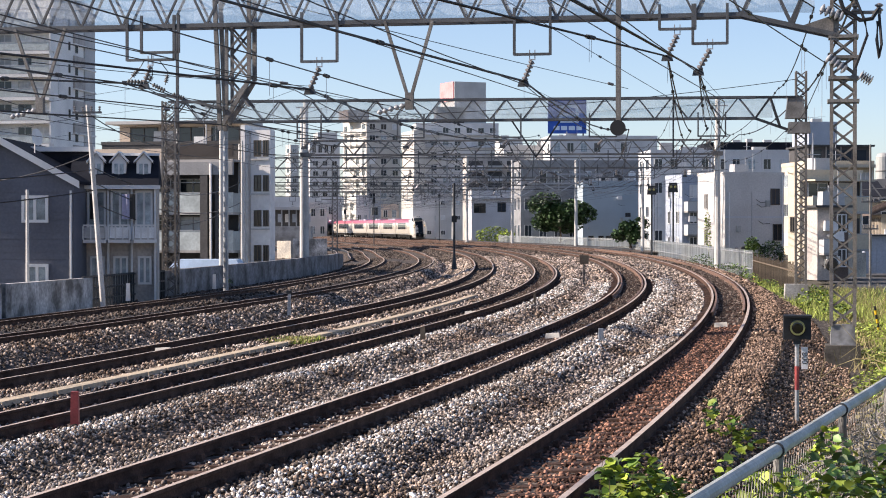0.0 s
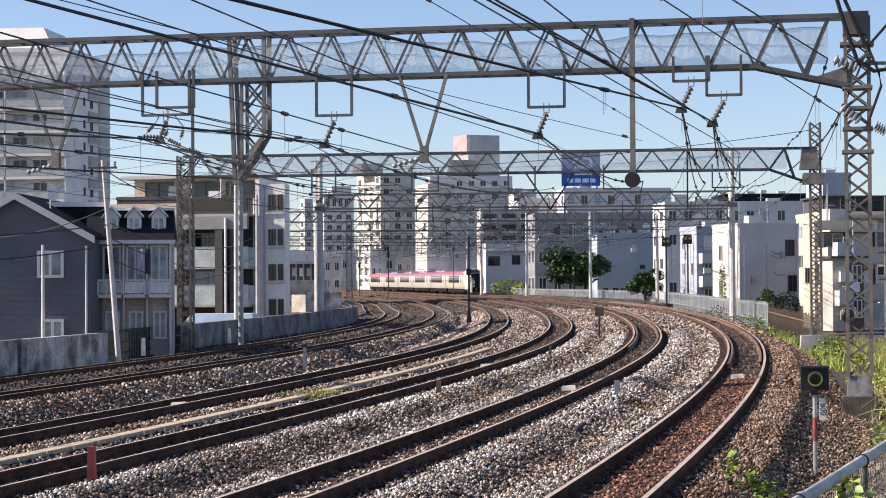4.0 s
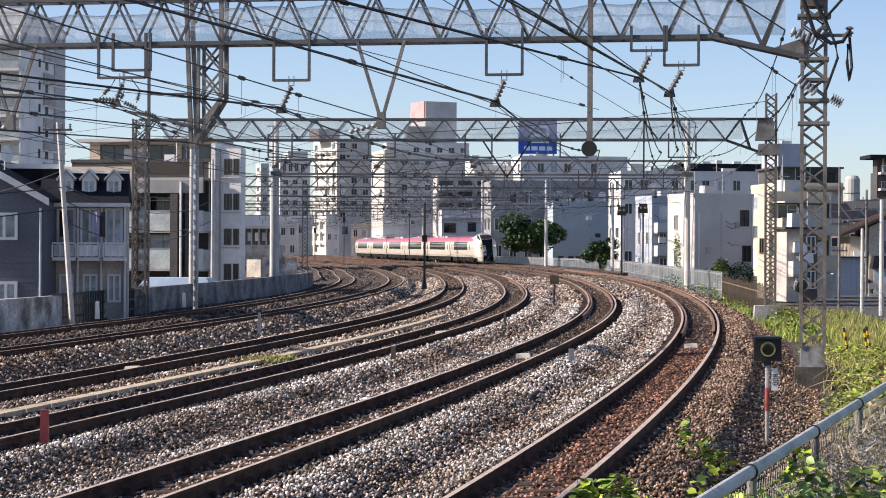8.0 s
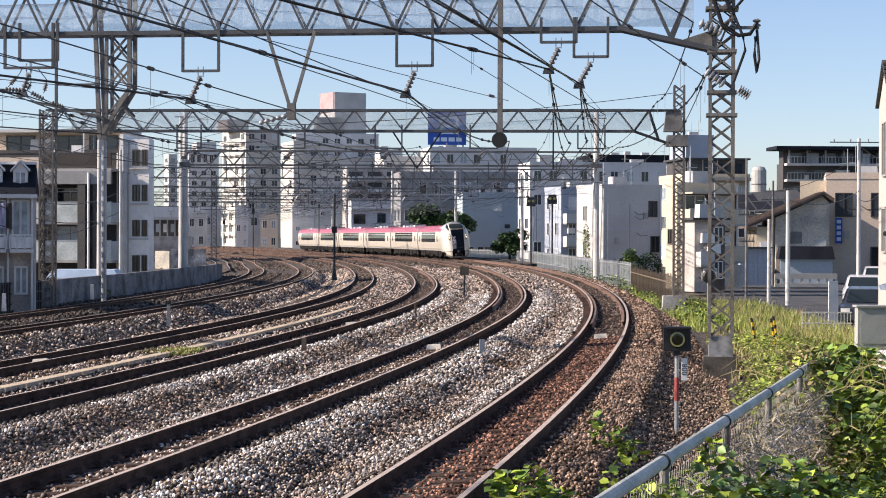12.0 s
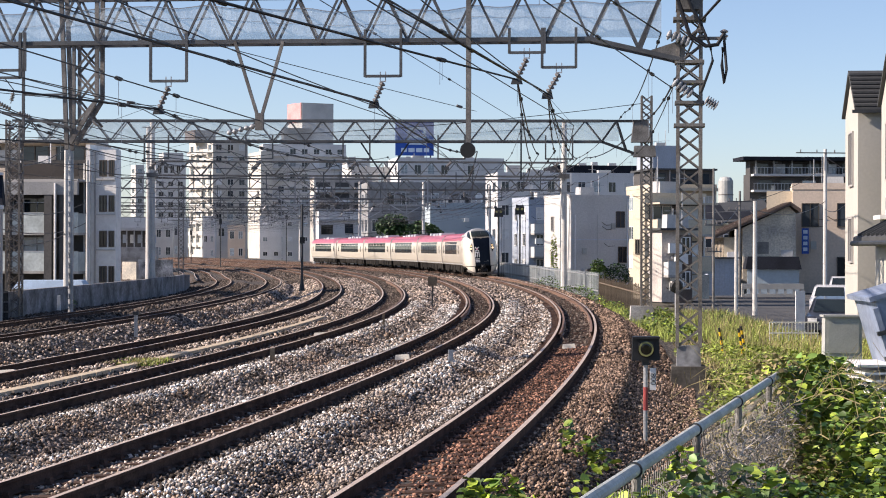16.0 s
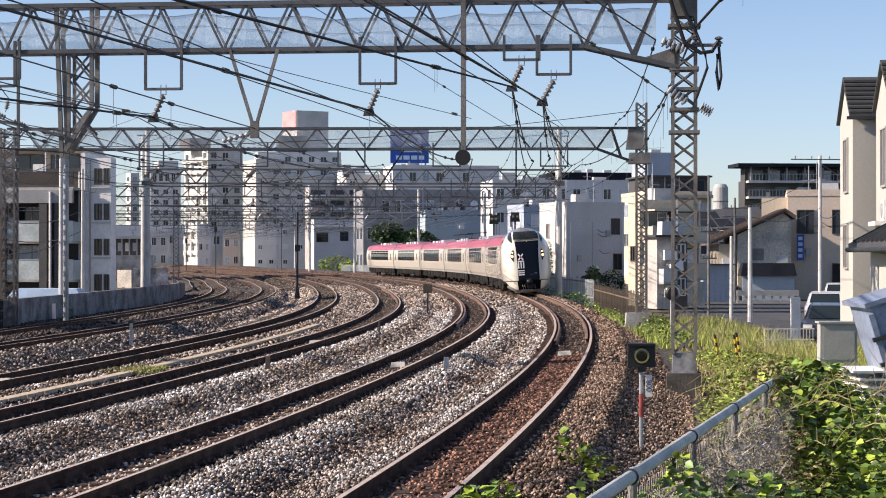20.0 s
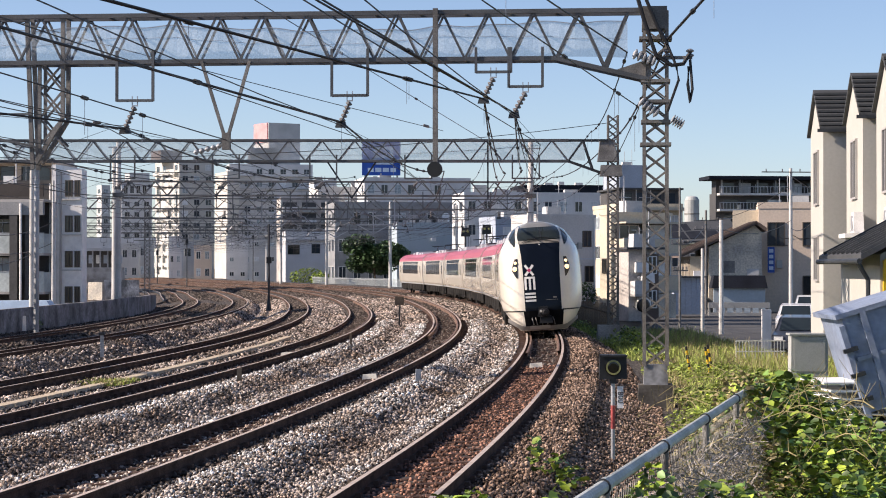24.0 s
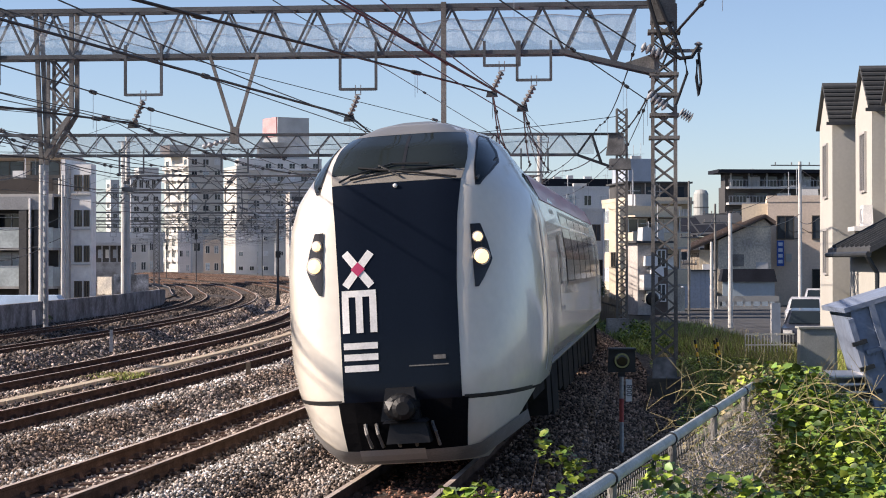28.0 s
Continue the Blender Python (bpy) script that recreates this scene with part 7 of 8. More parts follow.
part("chain_link", mesh, "old_steel", fence, "woven wire mesh", kind="stuff")

# far fence of pale slats along the outside of the line
ff = thing("slat_fence", label="pale metal slat fence along the railway", category="fence")
PTS = [Vector((17.7, 110, 0)), Vector((18.6, 135, 0)), Vector((20.3, 165, 0)), Vector((21.4, 200, 0)), Vector((18.5, 230, 0)), Vector((13.0, 262, 0)), Vector((8.5, 300, 0))]
slat = Shape().box(-0.045, 0.045, -0.015, 0.015, LEVEL, 0.95).mesh("slat", "pale_slat")
joined = Shape()
n = 0
for a, b in zip(PTS, PTS[1:]):
    d = (b - a).normalized()
    length = (b - a).length
    turn = math.atan2(d.y, d.x)
    for i in range(int(length / 0.45)):
        p = a + d * (i * 0.45)
        if n < 280:
            part("slat", slat, None, ff, at=Matrix.Translation(p) @ Matrix.Rotation(turn, 4, "Z"))
        else:
            joined.box(-0.045, 0.045, -0.015, 0.015, LEVEL, 0.95, Matrix.Translation(p) @ Matrix.Rotation(turn, 4, "Z"))
        n += 1
    for z in (-0.1, 0.8):
        part("rail", Shape().bar(a + Vector((0, 0, z)), b + Vector((0, 0, z)), 0.06), "galv", ff)
part("far_slats", joined, "pale_slat", ff, kind="stuff")
tf = thing("timber_fence", label="old dark board fence beside the houses", category="fence")
board = Shape().box(-0.07, 0.07, -0.015, 0.015, LEVEL, 0.75).mesh("board", "timber")
rnd = random.Random(4)
for i in range(70):
    f = i / 69
    part("board", board, None, tf, at=Matrix.Translation((14.9 + 2.7 * f, 80 + 29 * f, rnd.uniform(-0.12, 0.1))) @ Matrix.Rotation(radians(80), 4, "Z") @ Matrix.Rotation(radians(rnd.uniform(-2, 2)), 4, "Y"))
part("rail", Shape().bar((14.9, 80, 0.4), (17.6, 109, 0.4), 0.06), "timber", tf)


# ---- poles ----
def pole(x, y, z1, r, label, lean=0.0, arms=(), material="pole_concrete", z0=LEVEL):
    p = thing("utility_pole", at=Matrix.Translation((x, y, 0)), label=label, category="utility pole", group="utility poles")
    part("shaft", Shape().tube([(0, 0, z0 - 0.3), (lean, 0, z1)], r, 10, r * 0.75), material, p)
    for z, w in arms:
        a = part("cross_arm", Shape().bar((lean - w, -0.12, z), (lean + w, -0.12, z), 0.07), "old_steel", p)
        for k in (-0.85, -0.3, 0.3, 0.85):
            s = Shape()
            insulator(s, (lean + k * w, -0.12, z), (lean + k * w, -0.12, z + 0.22), 0.05, 3)
            part("insulator", s, "porcelain", a)
    return p


POLES = [
    (22.01, 90, 4.63, 0.12, "grey steel utility pole in the lane", 0.0, ()),
    (35.29, 125, 8.97, 0.14, "tall utility pole with a cross arm", 0.0, ((8.71, 2.0),)),
    (22.23, 100, 6.59, 0.07, "dark utility pole beside the line", 0.0, ((3.6, 0.5), (2.2, 0.4)), "old_steel"),
    (19.93, 85, 3.22, 0.09, "short grey pole in the lane", 0.0, ()),
    (30.73, 130, 6.31, 0.10, "grey pole with a transformer", 0.0, ((5.6, 0.9), (5.0, 0.9)), "old_steel"),
    (-11.61, 66, 6.53, 0.10, "leaning white pole behind the wall", -0.55, ((6.26, 0.5),)),
    (-14.68, 68, 3.66, 0.07, "thin grey pipe pole beside the house", 0.0, ()),
    (-11.53, 100, 7.33, 0.13, "concrete pole beside the flats", 0.0, ((8.5, 0.8),)),
    (-11.07, 106, 7.07, 0.09, "thin pole beside the flats", 0.0, ()),
    (-12.1, 165, 12.61, 0.25, "thick pale concrete pole beside the yard", 0.0, ((8.6, 1.1), (7.8, 0.9))),
    (16.17, 235, 10.41, 0.22, "pale concrete pole before the warehouse", 0.0, ()),
    (20.19, 195, 8.75, 0.2, "concrete pole beside the fence", 0.0, ((6.4, 0.8),)),
    (9.43, 265, 11.44, 0.2, "pale pole beside the far fence", 0.0, ()),
    (3.50, 290, 12.73, 0.24, "pale pole in the far yard", 0.0, ((9.0, 1.0),)),
]
for args in POLES:
    pole(*args)
for x, y, h in ((20.35, 188, 6.31), (21.50, 180, 6.41)):
    t = thing("colour_light_signal", at=Matrix.Translation((x, y, 0)), label="dark colour light signal on a tall post", category="signal", group="colour light signals")
    part("post", Shape().tube([(0, 0, LEVEL), (0, 0, h)], 0.09, 8), "dark_steel", t)
    part("head", Shape().box(-0.45, 0.45, -0.2, 0.15, h - 0.9, h, cut=0.08), "black_paint", t)
    for dx in (-0.2, 0.2):
        part("lens", Shape().lathe([(0.12, 0), (0.1, 0.03)], Matrix.Translation((dx, -0.2, h - 0.4)) @ Matrix.Rotation(radians(90), 4, "X"), 12), "lens_dark", t)
    part("ladder", Shape().bar((0.3, 0.1, LEVEL), (0.3, 0.1, h - 0.9), 0.03).bar((0.55, 0.1, LEVEL), (0.55, 0.1, h - 0.9), 0.03), "dark_steel", t)
for k, (a, b, sag) in enumerate((((35.29, 125, 8.48), (40, 110, 6.0), 1.2), ((35.29, 125, 7.84), (30.73, 130, 5.6), 0.5), ((30.73, 130, 5.4), (22.23, 100, 3.6), 0.4),
                                 ((-12.11, 66, 6.2), (-11.53, 100, 7.4), 1.0), ((-12.02, 66, 4.3), (-19, 40, 3.6), 0.4), ((-11.96, 66, 3.6), (-19, 44, 2.9), 0.4), ((-12.02, 66, 4.4), (-11.66, 112, 5.0), 0.9), ((-12.02, 66, 3.9), (-11.66, 112, 3.8), 0.9), ((-12.02, 66, 3.2), (-11.59, 100, 3.0), 0.7), ((-11.96, 66, 4.9), (-17, 71, 4.0), 0.2), ((22.01, 90, 4.2), (35.29, 125, 5.5), 0.5), ((35.29, 125, 5.0), (18.2, 60, 4.5), 0.5))):
    sh = Shape().tube(span(Vector(a), Vector(b), sag, 12), 0.02, 5)
    thing("power_cable", sh, "wire", label="sagging black power cable between poles", category="wire", group="power cables")

# ---- lane, cars and truck on the right ----
lane = Shape().grid([[Vector((x0, y, LEVEL - 0.2)), Vector((x1, y, LEVEL - 0.2))] for x0, x1, y in ((11.0, 15.5, 20), (14.0, 18.0, 45), (17.0, 22.5, 70), (19.5, 27.0, 90), (22.0, 36.0, 110), (23.0, 46.0, 122), (24.0, 52.0, 150))])
thing("road", lane, "asphalt", label="grey asphalt lane beside the railway", category="road", kind="structure")
gr = thing("guard_rail", at=Matrix.Translation((29.7, 125, 0)) @ Matrix.Rotation(radians(-4), 4, "Z"), label="cream concrete guard rail with openings", category="guard rail")
part("beam", Shape().box(0, 4.1, 0, 0.18, -0.32, 0.05), "cream_white", gr)
part("base", Shape().box(0, 4.1, -0.02, 0.2, LEVEL - 0.25, -0.62), "cream_white", gr)
for i in range(8):
    part("post", Shape().box(0.0 + i * 0.565, 0.14 + i * 0.565, 0.02, 0.16, -0.62, -0.32), "cream_white", gr)
thing("white_hoarding", Shape().box(0, 0.36, 0, 0.1, LEVEL - 0.2, 0.75, Matrix.Translation((19.20, 72, 0))), "white_paint", label="white corrugated hoarding panel beside the lane", category="panel")


def car(x, y, turn, material, label):
    c = thing("parked_car", at=Matrix.Translation((x, y, LEVEL - 0.2)) @ Matrix.Rotation(radians(turn), 4, "Z"), label=label, category="car", group="parked cars")
    prof = [(-2.0, 0.32), (-2.05, 0.6), (-1.95, 0.8), (-1.0, 0.92), (-0.35, 1.38), (0.9, 1.45), (1.65, 1.3), (1.98, 0.9), (2.02, 0.4), (1.9, 0.3)]
    s = Shape()
    n = len(prof)
    for w, k in ((-0.78, 1), (-0.85, 0), (0.85, 0), (0.78, 1)):
        for px_, pz in prof:
            s.v.append((px_, w if pz < 1.0 else w * 0.88, pz))
    for r in range(3):
        s.f += [(r * n + i, (r + 1) * n + i, (r + 1) * n + (i + 1) % n, r * n + (i + 1) % n) for i in range(n)]
    s.f += [tuple(range(n)), tuple(reversed(range(3 * n, 4 * n)))]
    part("body", s, material, c, smooth=False)
    for side in (-1, 1):
        q = side * 0.80
        part("side_window", Shape().face((-0.8, q, 0.98), (1.5, q, 0.98), (1.35, side * 0.765, 1.3), (-0.3, side * 0.765, 1.32)), "train_glass", c)
        for wx in (-1.3, 1.3):
            w = part("wheel", Shape().lathe([(0.2, -0.1), (0.31, -0.1), (0.31, 0.1), (0.2, 0.1)], Matrix.Translation((wx, side * 0.76, 0.31)) @ Matrix.Rotation(radians(90), 4, "X"), 16), "black_paint", c)
            part("rim", Shape().lathe([(0.19, -0.11), (0.19, 0.11)], Matrix.Translation((wx, side * 0.76, 0.31)) @ Matrix.Rotation(radians(90), 4, "X"), 12), "galv", w)
    part("windscreen", Shape().face((-1.02, -0.7, 0.94), (-1.02, 0.7, 0.94), (-0.4, 0.64, 1.36), (-0.4, -0.64, 1.36)), "train_glass", c)
    for side in (-0.6, 0.6):
        part("headlight", Shape().box(-2.07, -1.98, side - 0.16, side + 0.16, 0.6, 0.74), "white_frame", c)
    part("bumper", Shape().box(-2.12, -2.0, -0.8, 0.8, 0.32, 0.5), material, c)
    return c


car(19.6, 68, 68, "car_dark", "dark hatchback parked beside the lane")
car(34.5, 118, 72, "car_white", "white car parked before the beige building")
car(25.7, 90, 70, "car_white", "white hatchback parked behind the dark car")
bx = thing("equipment_cabinet", at=Matrix.Translation((13.55, 48, 0)) @ Matrix.Rotation(radians(-6), 4, "Z"), label="grey metal equipment cabinet among the bushes", category="cabinet")
part("body", Shape().box(0, 0.95, 0, 0.5, LEVEL - 0.2, 0.62, cut=0.01), "cabinet_grey", bx)
part("lid", Shape().box(-0.04, 0.99, -0.05, 0.55, 0.62, 0.67), "cabinet_grey", bx)
part("door", Shape().box(0.08, 0.87, -0.012, 0, -0.3, 0.55), "cabinet_grey", bx)

tk = thing("tipper_truck", at=Matrix.Translation((9.47, 31, 0)) @ Matrix.Rotation(radians(-6), 4, "Z"), label="parked truck with a raised blue grey body", category="truck")
tilt = Matrix.Translation((0.6, 0, -0.04)) @ Matrix.Rotation(radians(-17), 4, "Y")
bd = part("tipper_body", Shape().box(0, 4.4, 0, 1.9, 0.0, 1.62, tilt), "tarp", tk, "raised blue grey tipper body")
part("rim", Shape().box(-0.1, 4.5, -0.06, 1.98, 1.62, 1.70, tilt), "tarp", bd)
for x in (0.35, 1.5, 2.6, 3.7):
    part("rib", Shape().box(x - 0.05, x + 0.05, -0.06, 0, 0.0, 1.62, tilt), "tarp", bd)
part("side_board", Shape().box(0.6, 4.3, -0.05, 0, 0.18, 0.5, tilt), "tarp", bd)
part("rail", Shape().box(0.05, 4.4, -0.05, 0, 0.86, 0.93, tilt), "tarp", bd)
part("tail_post", Shape().box(-0.09, 0.0, -0.08, 0.05, -0.1, 1.5, tilt), "tarp", bd)
for z in (0.2, 0.62, 1.05):
    part("hinge", Shape().box(-0.14, 0.1, -0.12, -0.02, z, z + 0.07, tilt), "dark_steel", bd)
part("lamp_frame", Shape().box(0.95, 1.9, -0.2, 0.1, -0.62, 0.45, cut=0.03), "cabinet_grey", tk)
part("lamp_panel", Shape().box(1.08, 1.8, -0.22, -0.2, -0.5, 0.32), "black_paint", tk)
for z in (-0.35, -0.05, 0.2):
    part("step", Shape().box(1.0, 1.85, -0.26, -0.2, z, z + 0.04), "old_steel", tk)
part("chassis", Shape().box(0.5, 4.5, 0.3, 1.6, -0.5, -0.2), "dark_steel", tk)
for x in (2.3, 4.1):
    w = part("wheel", Shape().lathe([(0.25, -0.15), (0.42, -0.15), (0.42, 0.15), (0.25, 0.15)], Matrix.Translation((x, 0.3, LEVEL + 0.2)) @ Matrix.Rotation(radians(90), 4, "X"), 18), "black_paint", tk)
    part("rim", Shape().lathe([(0.24, -0.16), (0.24, 0.16)], Matrix.Translation((x, 0.3, LEVEL + 0.2)) @ Matrix.Rotation(radians(90), 4, "X"), 12), "galv", w)
slabs = thing("roof_sheets", at=Matrix.Translation((9.3, 31.0, 0)), label="stack of pale corrugated sheets behind the vines", category="sheet stack")
for i in range(7):
    part("sheet", Shape().box(0.12 * i, 0.9 + 0.12 * i, 0, 1.5, 0.45 - 0.13 * i - 0.03, 0.45 - 0.13 * i), "white_paint", slabs)
part("trestle", Shape().box(0.1, 1.5, 0.2, 1.3, LEVEL - 0.2, -0.36), "timber", slabs)
bl = thing("blue_shed", at=Matrix.Translation((-14.2, 101, 0)), label="low blue sheeted roof behind the wall", category="shed")
part("roof", Shape().box(-0.2, 3.6, 0, 3, 0.15, 0.6, cut=0.3), "tarp_pale", bl)
part("wall", Shape().box(0.1, 3.3, 0.1, 2.9, LEVEL, 0.15), "grey_wall", bl)
ga = thing("metal_gate", at=line_pose(-72.9, wall_off(-72.9) + 0.1) @ Matrix.Rotation(radians(90), 4, "Z"), label="low dark steel railing gate in the wall", category="gate")
for z in (-0.3, 0.1, 0.5):
    part("rail", Shape().box(0, 10.2, -0.03, 0.03, z, z + 0.06), "dark_steel", ga)
for i in range(35):
    part("post", Shape().box(i * 0.3 - 0.025, i * 0.3 + 0.025, -0.035, 0.035, -0.7, 0.58), "dark_steel", ga)
for s_, o_ in ((-70.0, 22.0), (-56.0, 22.0)):
    q = on_line(s_, o_)[0]
    thing("marker_stone", Shape().box(-0.08, 0.08, -0.08, 0.08, -0.4, 0.25, Matrix.Translation((q.x, q.y, 0)), cut=0.02), "white_paint", label="small white marker stone by the wall", category="marker", group="marker stones")

for k, (x, y) in enumerate(((11.75, 52), (12.2, 51.6), (12.6, 53))):
    t = thing("striped_post", at=Matrix.Translation((x, y, 0)), label="leaning black and yellow striped post in the grass", category="post", group="striped posts")
    for i in range(9):
        a, b = -0.85 + i * 0.115, -0.735 + i * 0.115
        part("band", Shape().tube([(-0.17 * a, 0, a), (-0.17 * b, 0, b)], 0.035, 8), "yellow_paint" if i % 2 else "black_paint", t)
wf = thing("mesh_panel_fence", at=Matrix.Translation((14.64, 58, 0)), label="low white mesh panel fence beside the lane", category="fence")
for i in range(16):
    part("bar", Shape().box(i * 0.1, i * 0.1 + 0.02, 0, 0.02, LEVEL - 0.2, 0.1), "white_paint", wf)
for z in (-0.6, -0.25, 0.08):
    part("rail", Shape().box(0, 1.55, -0.02, 0.0, z, z + 0.04), "white_paint", wf)


# ---- plants ----
def cloud(name, verts, faces, where, turns, sizes, material, parent=None, label="", kind="stuff", category=""):
    """Many copies of one small form joined in a single mesh."""
    verts = np.array(verts, dtype=np.float64)
    faces = np.array(faces, dtype=np.int64)
    n, k = len(where), len(verts)
    pts = np.einsum("nij,nkj->nki", turns, verts[None] * sizes[:, None, :])
    pts = (pts + where[:, None, :]).reshape(-1, 3)
    idx = (faces[None] + (np.arange(n) * k)[:, None, None]).reshape(-1, faces.shape[1])
    me = bpy.data.meshes.new(name)
    me.vertices.add(len(pts))
    me.vertices.foreach_set("co", pts.ravel())
    c = faces.shape[1]
    me.loops.add(idx.size)
    me.loops.foreach_set("vertex_index", idx.ravel())
    me.polygons.add(len(idx))
    me.polygons.foreach_set("loop_start", np.arange(len(idx)) * c)
    me.materials.append(M[material])
    me.update(calc_edges=True)
    ob = new(name, me)
    if parent:
        ob.parent = parent
    return tagged(ob, label, category, kind=kind)


def spins(n, rng, tilt=math.pi):
    """Random turns; tilt limits how far they lean from upright."""
    a, b, c = rng.uniform(0, 2 * math.pi, n), rng.uniform(-tilt, tilt, n), rng.uniform(0, 2 * math.pi, n)
    def rot(ax, t):
        m = np.zeros((n, 3, 3))
        i, j = [(1, 2), (2, 0), (0, 1)][ax]
        m[:, ax, ax] = 1
        m[:, i, i], m[:, j, j], m[:, i, j], m[:, j, i] = np.cos(t), np.cos(t), -np.sin(t), np.sin(t)
        return m
    return rot(2, a) @ rot(0, b) @ rot(2, c)


LEAF = ([(0, -0.5, 0), (0.42, -0.15, 0.10), (0.34, 0.25, 0.12), (0, 0.55, -0.05), (-0.34, 0.25, 0.12), (-0.42, -0.15, 0.10), (0, 0.0, 0)],
        [(0, 1, 6), (1, 2, 6), (2, 3, 6), (3, 4, 6), (4, 5, 6), (5, 0, 6)])
BLADE = ([(-0.5, 0, 0), (0.5, 0, 0), (0.3, 0.25, 0.55), (-0.3, 0.25, 0.55), (0.0, 0.8, 1.0)], [(0, 1, 2), (0, 2, 3), (3, 2, 4)])


def in_balls(balls, count, rng, shell=0.45):
    """Points in a heap of ellipsoids (x, y, z, rx, ry, rz), denser near the skin."""
    vol = np.array([b[3] * b[4] * b[5] for b in balls]) ** 0.67
    pick = rng.choice(len(balls), count, p=vol / vol.sum())
    d = rng.normal(size=(count, 3))
    d /= np.linalg.norm(d, axis=1)[:, None]
    r = 1 - shell * rng.uniform(0, 1, count) ** 1.6
    b = np.array(balls)[pick]
    return b[:, :3] + d * r[:, None] * b[:, 3:]


def bush(name, balls, count, size, material, label, category="bush", stems=6, seed=1, tilt=1.0, second=None):
    rng = np.random.default_rng(seed)
    t = thing(name, label=label, category=category)
    where = in_balls(balls, count, rng)
    where[:, 2] = np.maximum(where[:, 2], LEVEL - 0.1)
    sz = rng.uniform(0.6, 1.25, count)[:, None] * size * np.ones((1, 3))
    cut = count if second is None else int(count * 0.54)
    cloud("leaves", *LEAF, where[:cut], spins(cut, rng, tilt), sz[:cut], material, t)
    if second:
        cloud("bright_leaves", *LEAF, where[cut:], spins(count - cut, rng, tilt), sz[cut:], second, t)
    st = Shape()
    for i in range(stems):
        b = balls[i % len(balls)]
        foot = Vector((b[0] + rng.uniform(-0.4, 0.4) * b[3], b[1] + rng.uniform(-0.4, 0.4) * b[4], LEVEL - 0.2))
        tip = Vector((b[0] + rng.uniform(-0.6, 0.6) * b[3], b[1] + rng.uniform(-0.6, 0.6) * b[4], b[2] + b[5] * 0.6))
        mid = foot.lerp(tip, 0.5) + Vector((rng.uniform(-0.2, 0.2), rng.uniform(-0.2, 0.2), 0.0))
        st.tube([foot, mid, tip], 0.08 * size, 5, 0.02 * size)
    part("stem", st, "bark", t, kind="stuff")
    return t


def tree(x, y, h, r, label, seed, count=5000, size=0.28, material="leaf_dark", trunk=0.2):
    rng = np.random.default_rng(seed)
    t = thing("tree", label=label, category="tree")
    base = Vector((x, y, LEVEL - 0.3))
    fork = Vector((x, y, LEVEL + h * 0.35))
    tr = Shape().tube([base, base.lerp(fork, 0.5) + Vector((0.1, 0, 0)), fork], trunk, 8, trunk * 0.7)
    limbs = Shape()
    balls = []
    for i in range(11):
        a = i * 2.4 + rng.uniform(-0.3, 0.3)
        rr = r * rng.uniform(0.25, 0.72)
        z = LEVEL + h * rng.uniform(0.42, 0.86)
        c = Vector((x + rr * math.cos(a), y + rr * math.sin(a), z))
        limbs.tube([fork, fork.lerp(c, 0.5) + Vector((0, 0, 0.2)), c], trunk * 0.45, 5, 0.03)
        q = r * rng.uniform(0.36, 0.55)
        balls.append((c.x, c.y, c.z, q, q, q * 0.72))
    part("trunk", tr, "bark", t)
    part("limb", limbs, "bark", t, kind="stuff")
    where = in_balls(balls, count, rng, 0.6)
    sz = rng.uniform(0.6, 1.3, count)[:, None] * size * np.ones((1, 3))
    cloud("crown", *LEAF, where, spins(count, rng, 1.2), sz, material, t)
    return t


tree(16.52, 273, 7.7, 5.1, "broad dark green tree behind the slat fence", 11, 12000, 0.36)
tree(20.14, 208, 3.9, 1.9, "small dark spreading tree by the warehouse", 12, 2600, 0.30)
tree(-42.99, 420, 15.0, 5.5, "dark trees beyond the flats", 13, 5000, 0.6)
bush("shrub", [(19.02, 118, 0.6, 0.62, 0.6, 0.85), (18.95, 118, 1.25, 0.45, 0.5, 0.45)], 900, 0.14, "leaf", "round green shrub behind the slat fence", seed=3)
bush("shrub", [(20.17, 118, 0.55, 0.85, 0.6, 0.9)], 1100, 0.14, "leaf_dark", "rounded dark shrub behind the slat fence", seed=4)
bush("bush", [(8.23, 318, 0.7, 3.0, 1.5, 1.6), (10.39, 310, 0.5, 2.0, 1.2, 1.2)], 1500, 0.32, "leaf_bright", "bright green bush beside the far fence", seed=5)
bush("bush", [(16.67, 112, -0.3, 1.3, 1.2, 0.5), (17.17, 128, -0.2, 1.0, 1.0, 0.7)], 900, 0.12, "leaf", "low green weeds along the fence foot", seed=6)
bush("ivy", [(20.56, 149.6, 1.2, 0.3, 0.2, 2.4)], 600, 0.14, "leaf_bright", "ivy climbing a white house wall", seed=7)

# vines over the fence and the bank behind it
bush("vine_bush", [(4.75, 17.4, 0.45, 0.6, 1.4, 0.85), (5.0, 16.6, 0.45, 0.45, 1.2, 0.75), (4.65, 14.8, 0.3, 0.6, 1.2, 0.9), (4.3, 13.2, 0.05, 0.65, 1.1, 0.85), (4.6, 12.2, -0.1, 0.85, 1.0, 0.7), (5.2, 14.0, -0.35, 0.85, 1.2, 0.6), (5.3, 16.0, -0.2, 0.6, 1.2, 0.6), (5.0, 18.6, 0.3, 0.6, 0.9, 0.7)],
     27000, 0.078, "leaf", "dense vine covered bush beside the fence", "bush", 20, 21, 1.0, "leaf_bright")
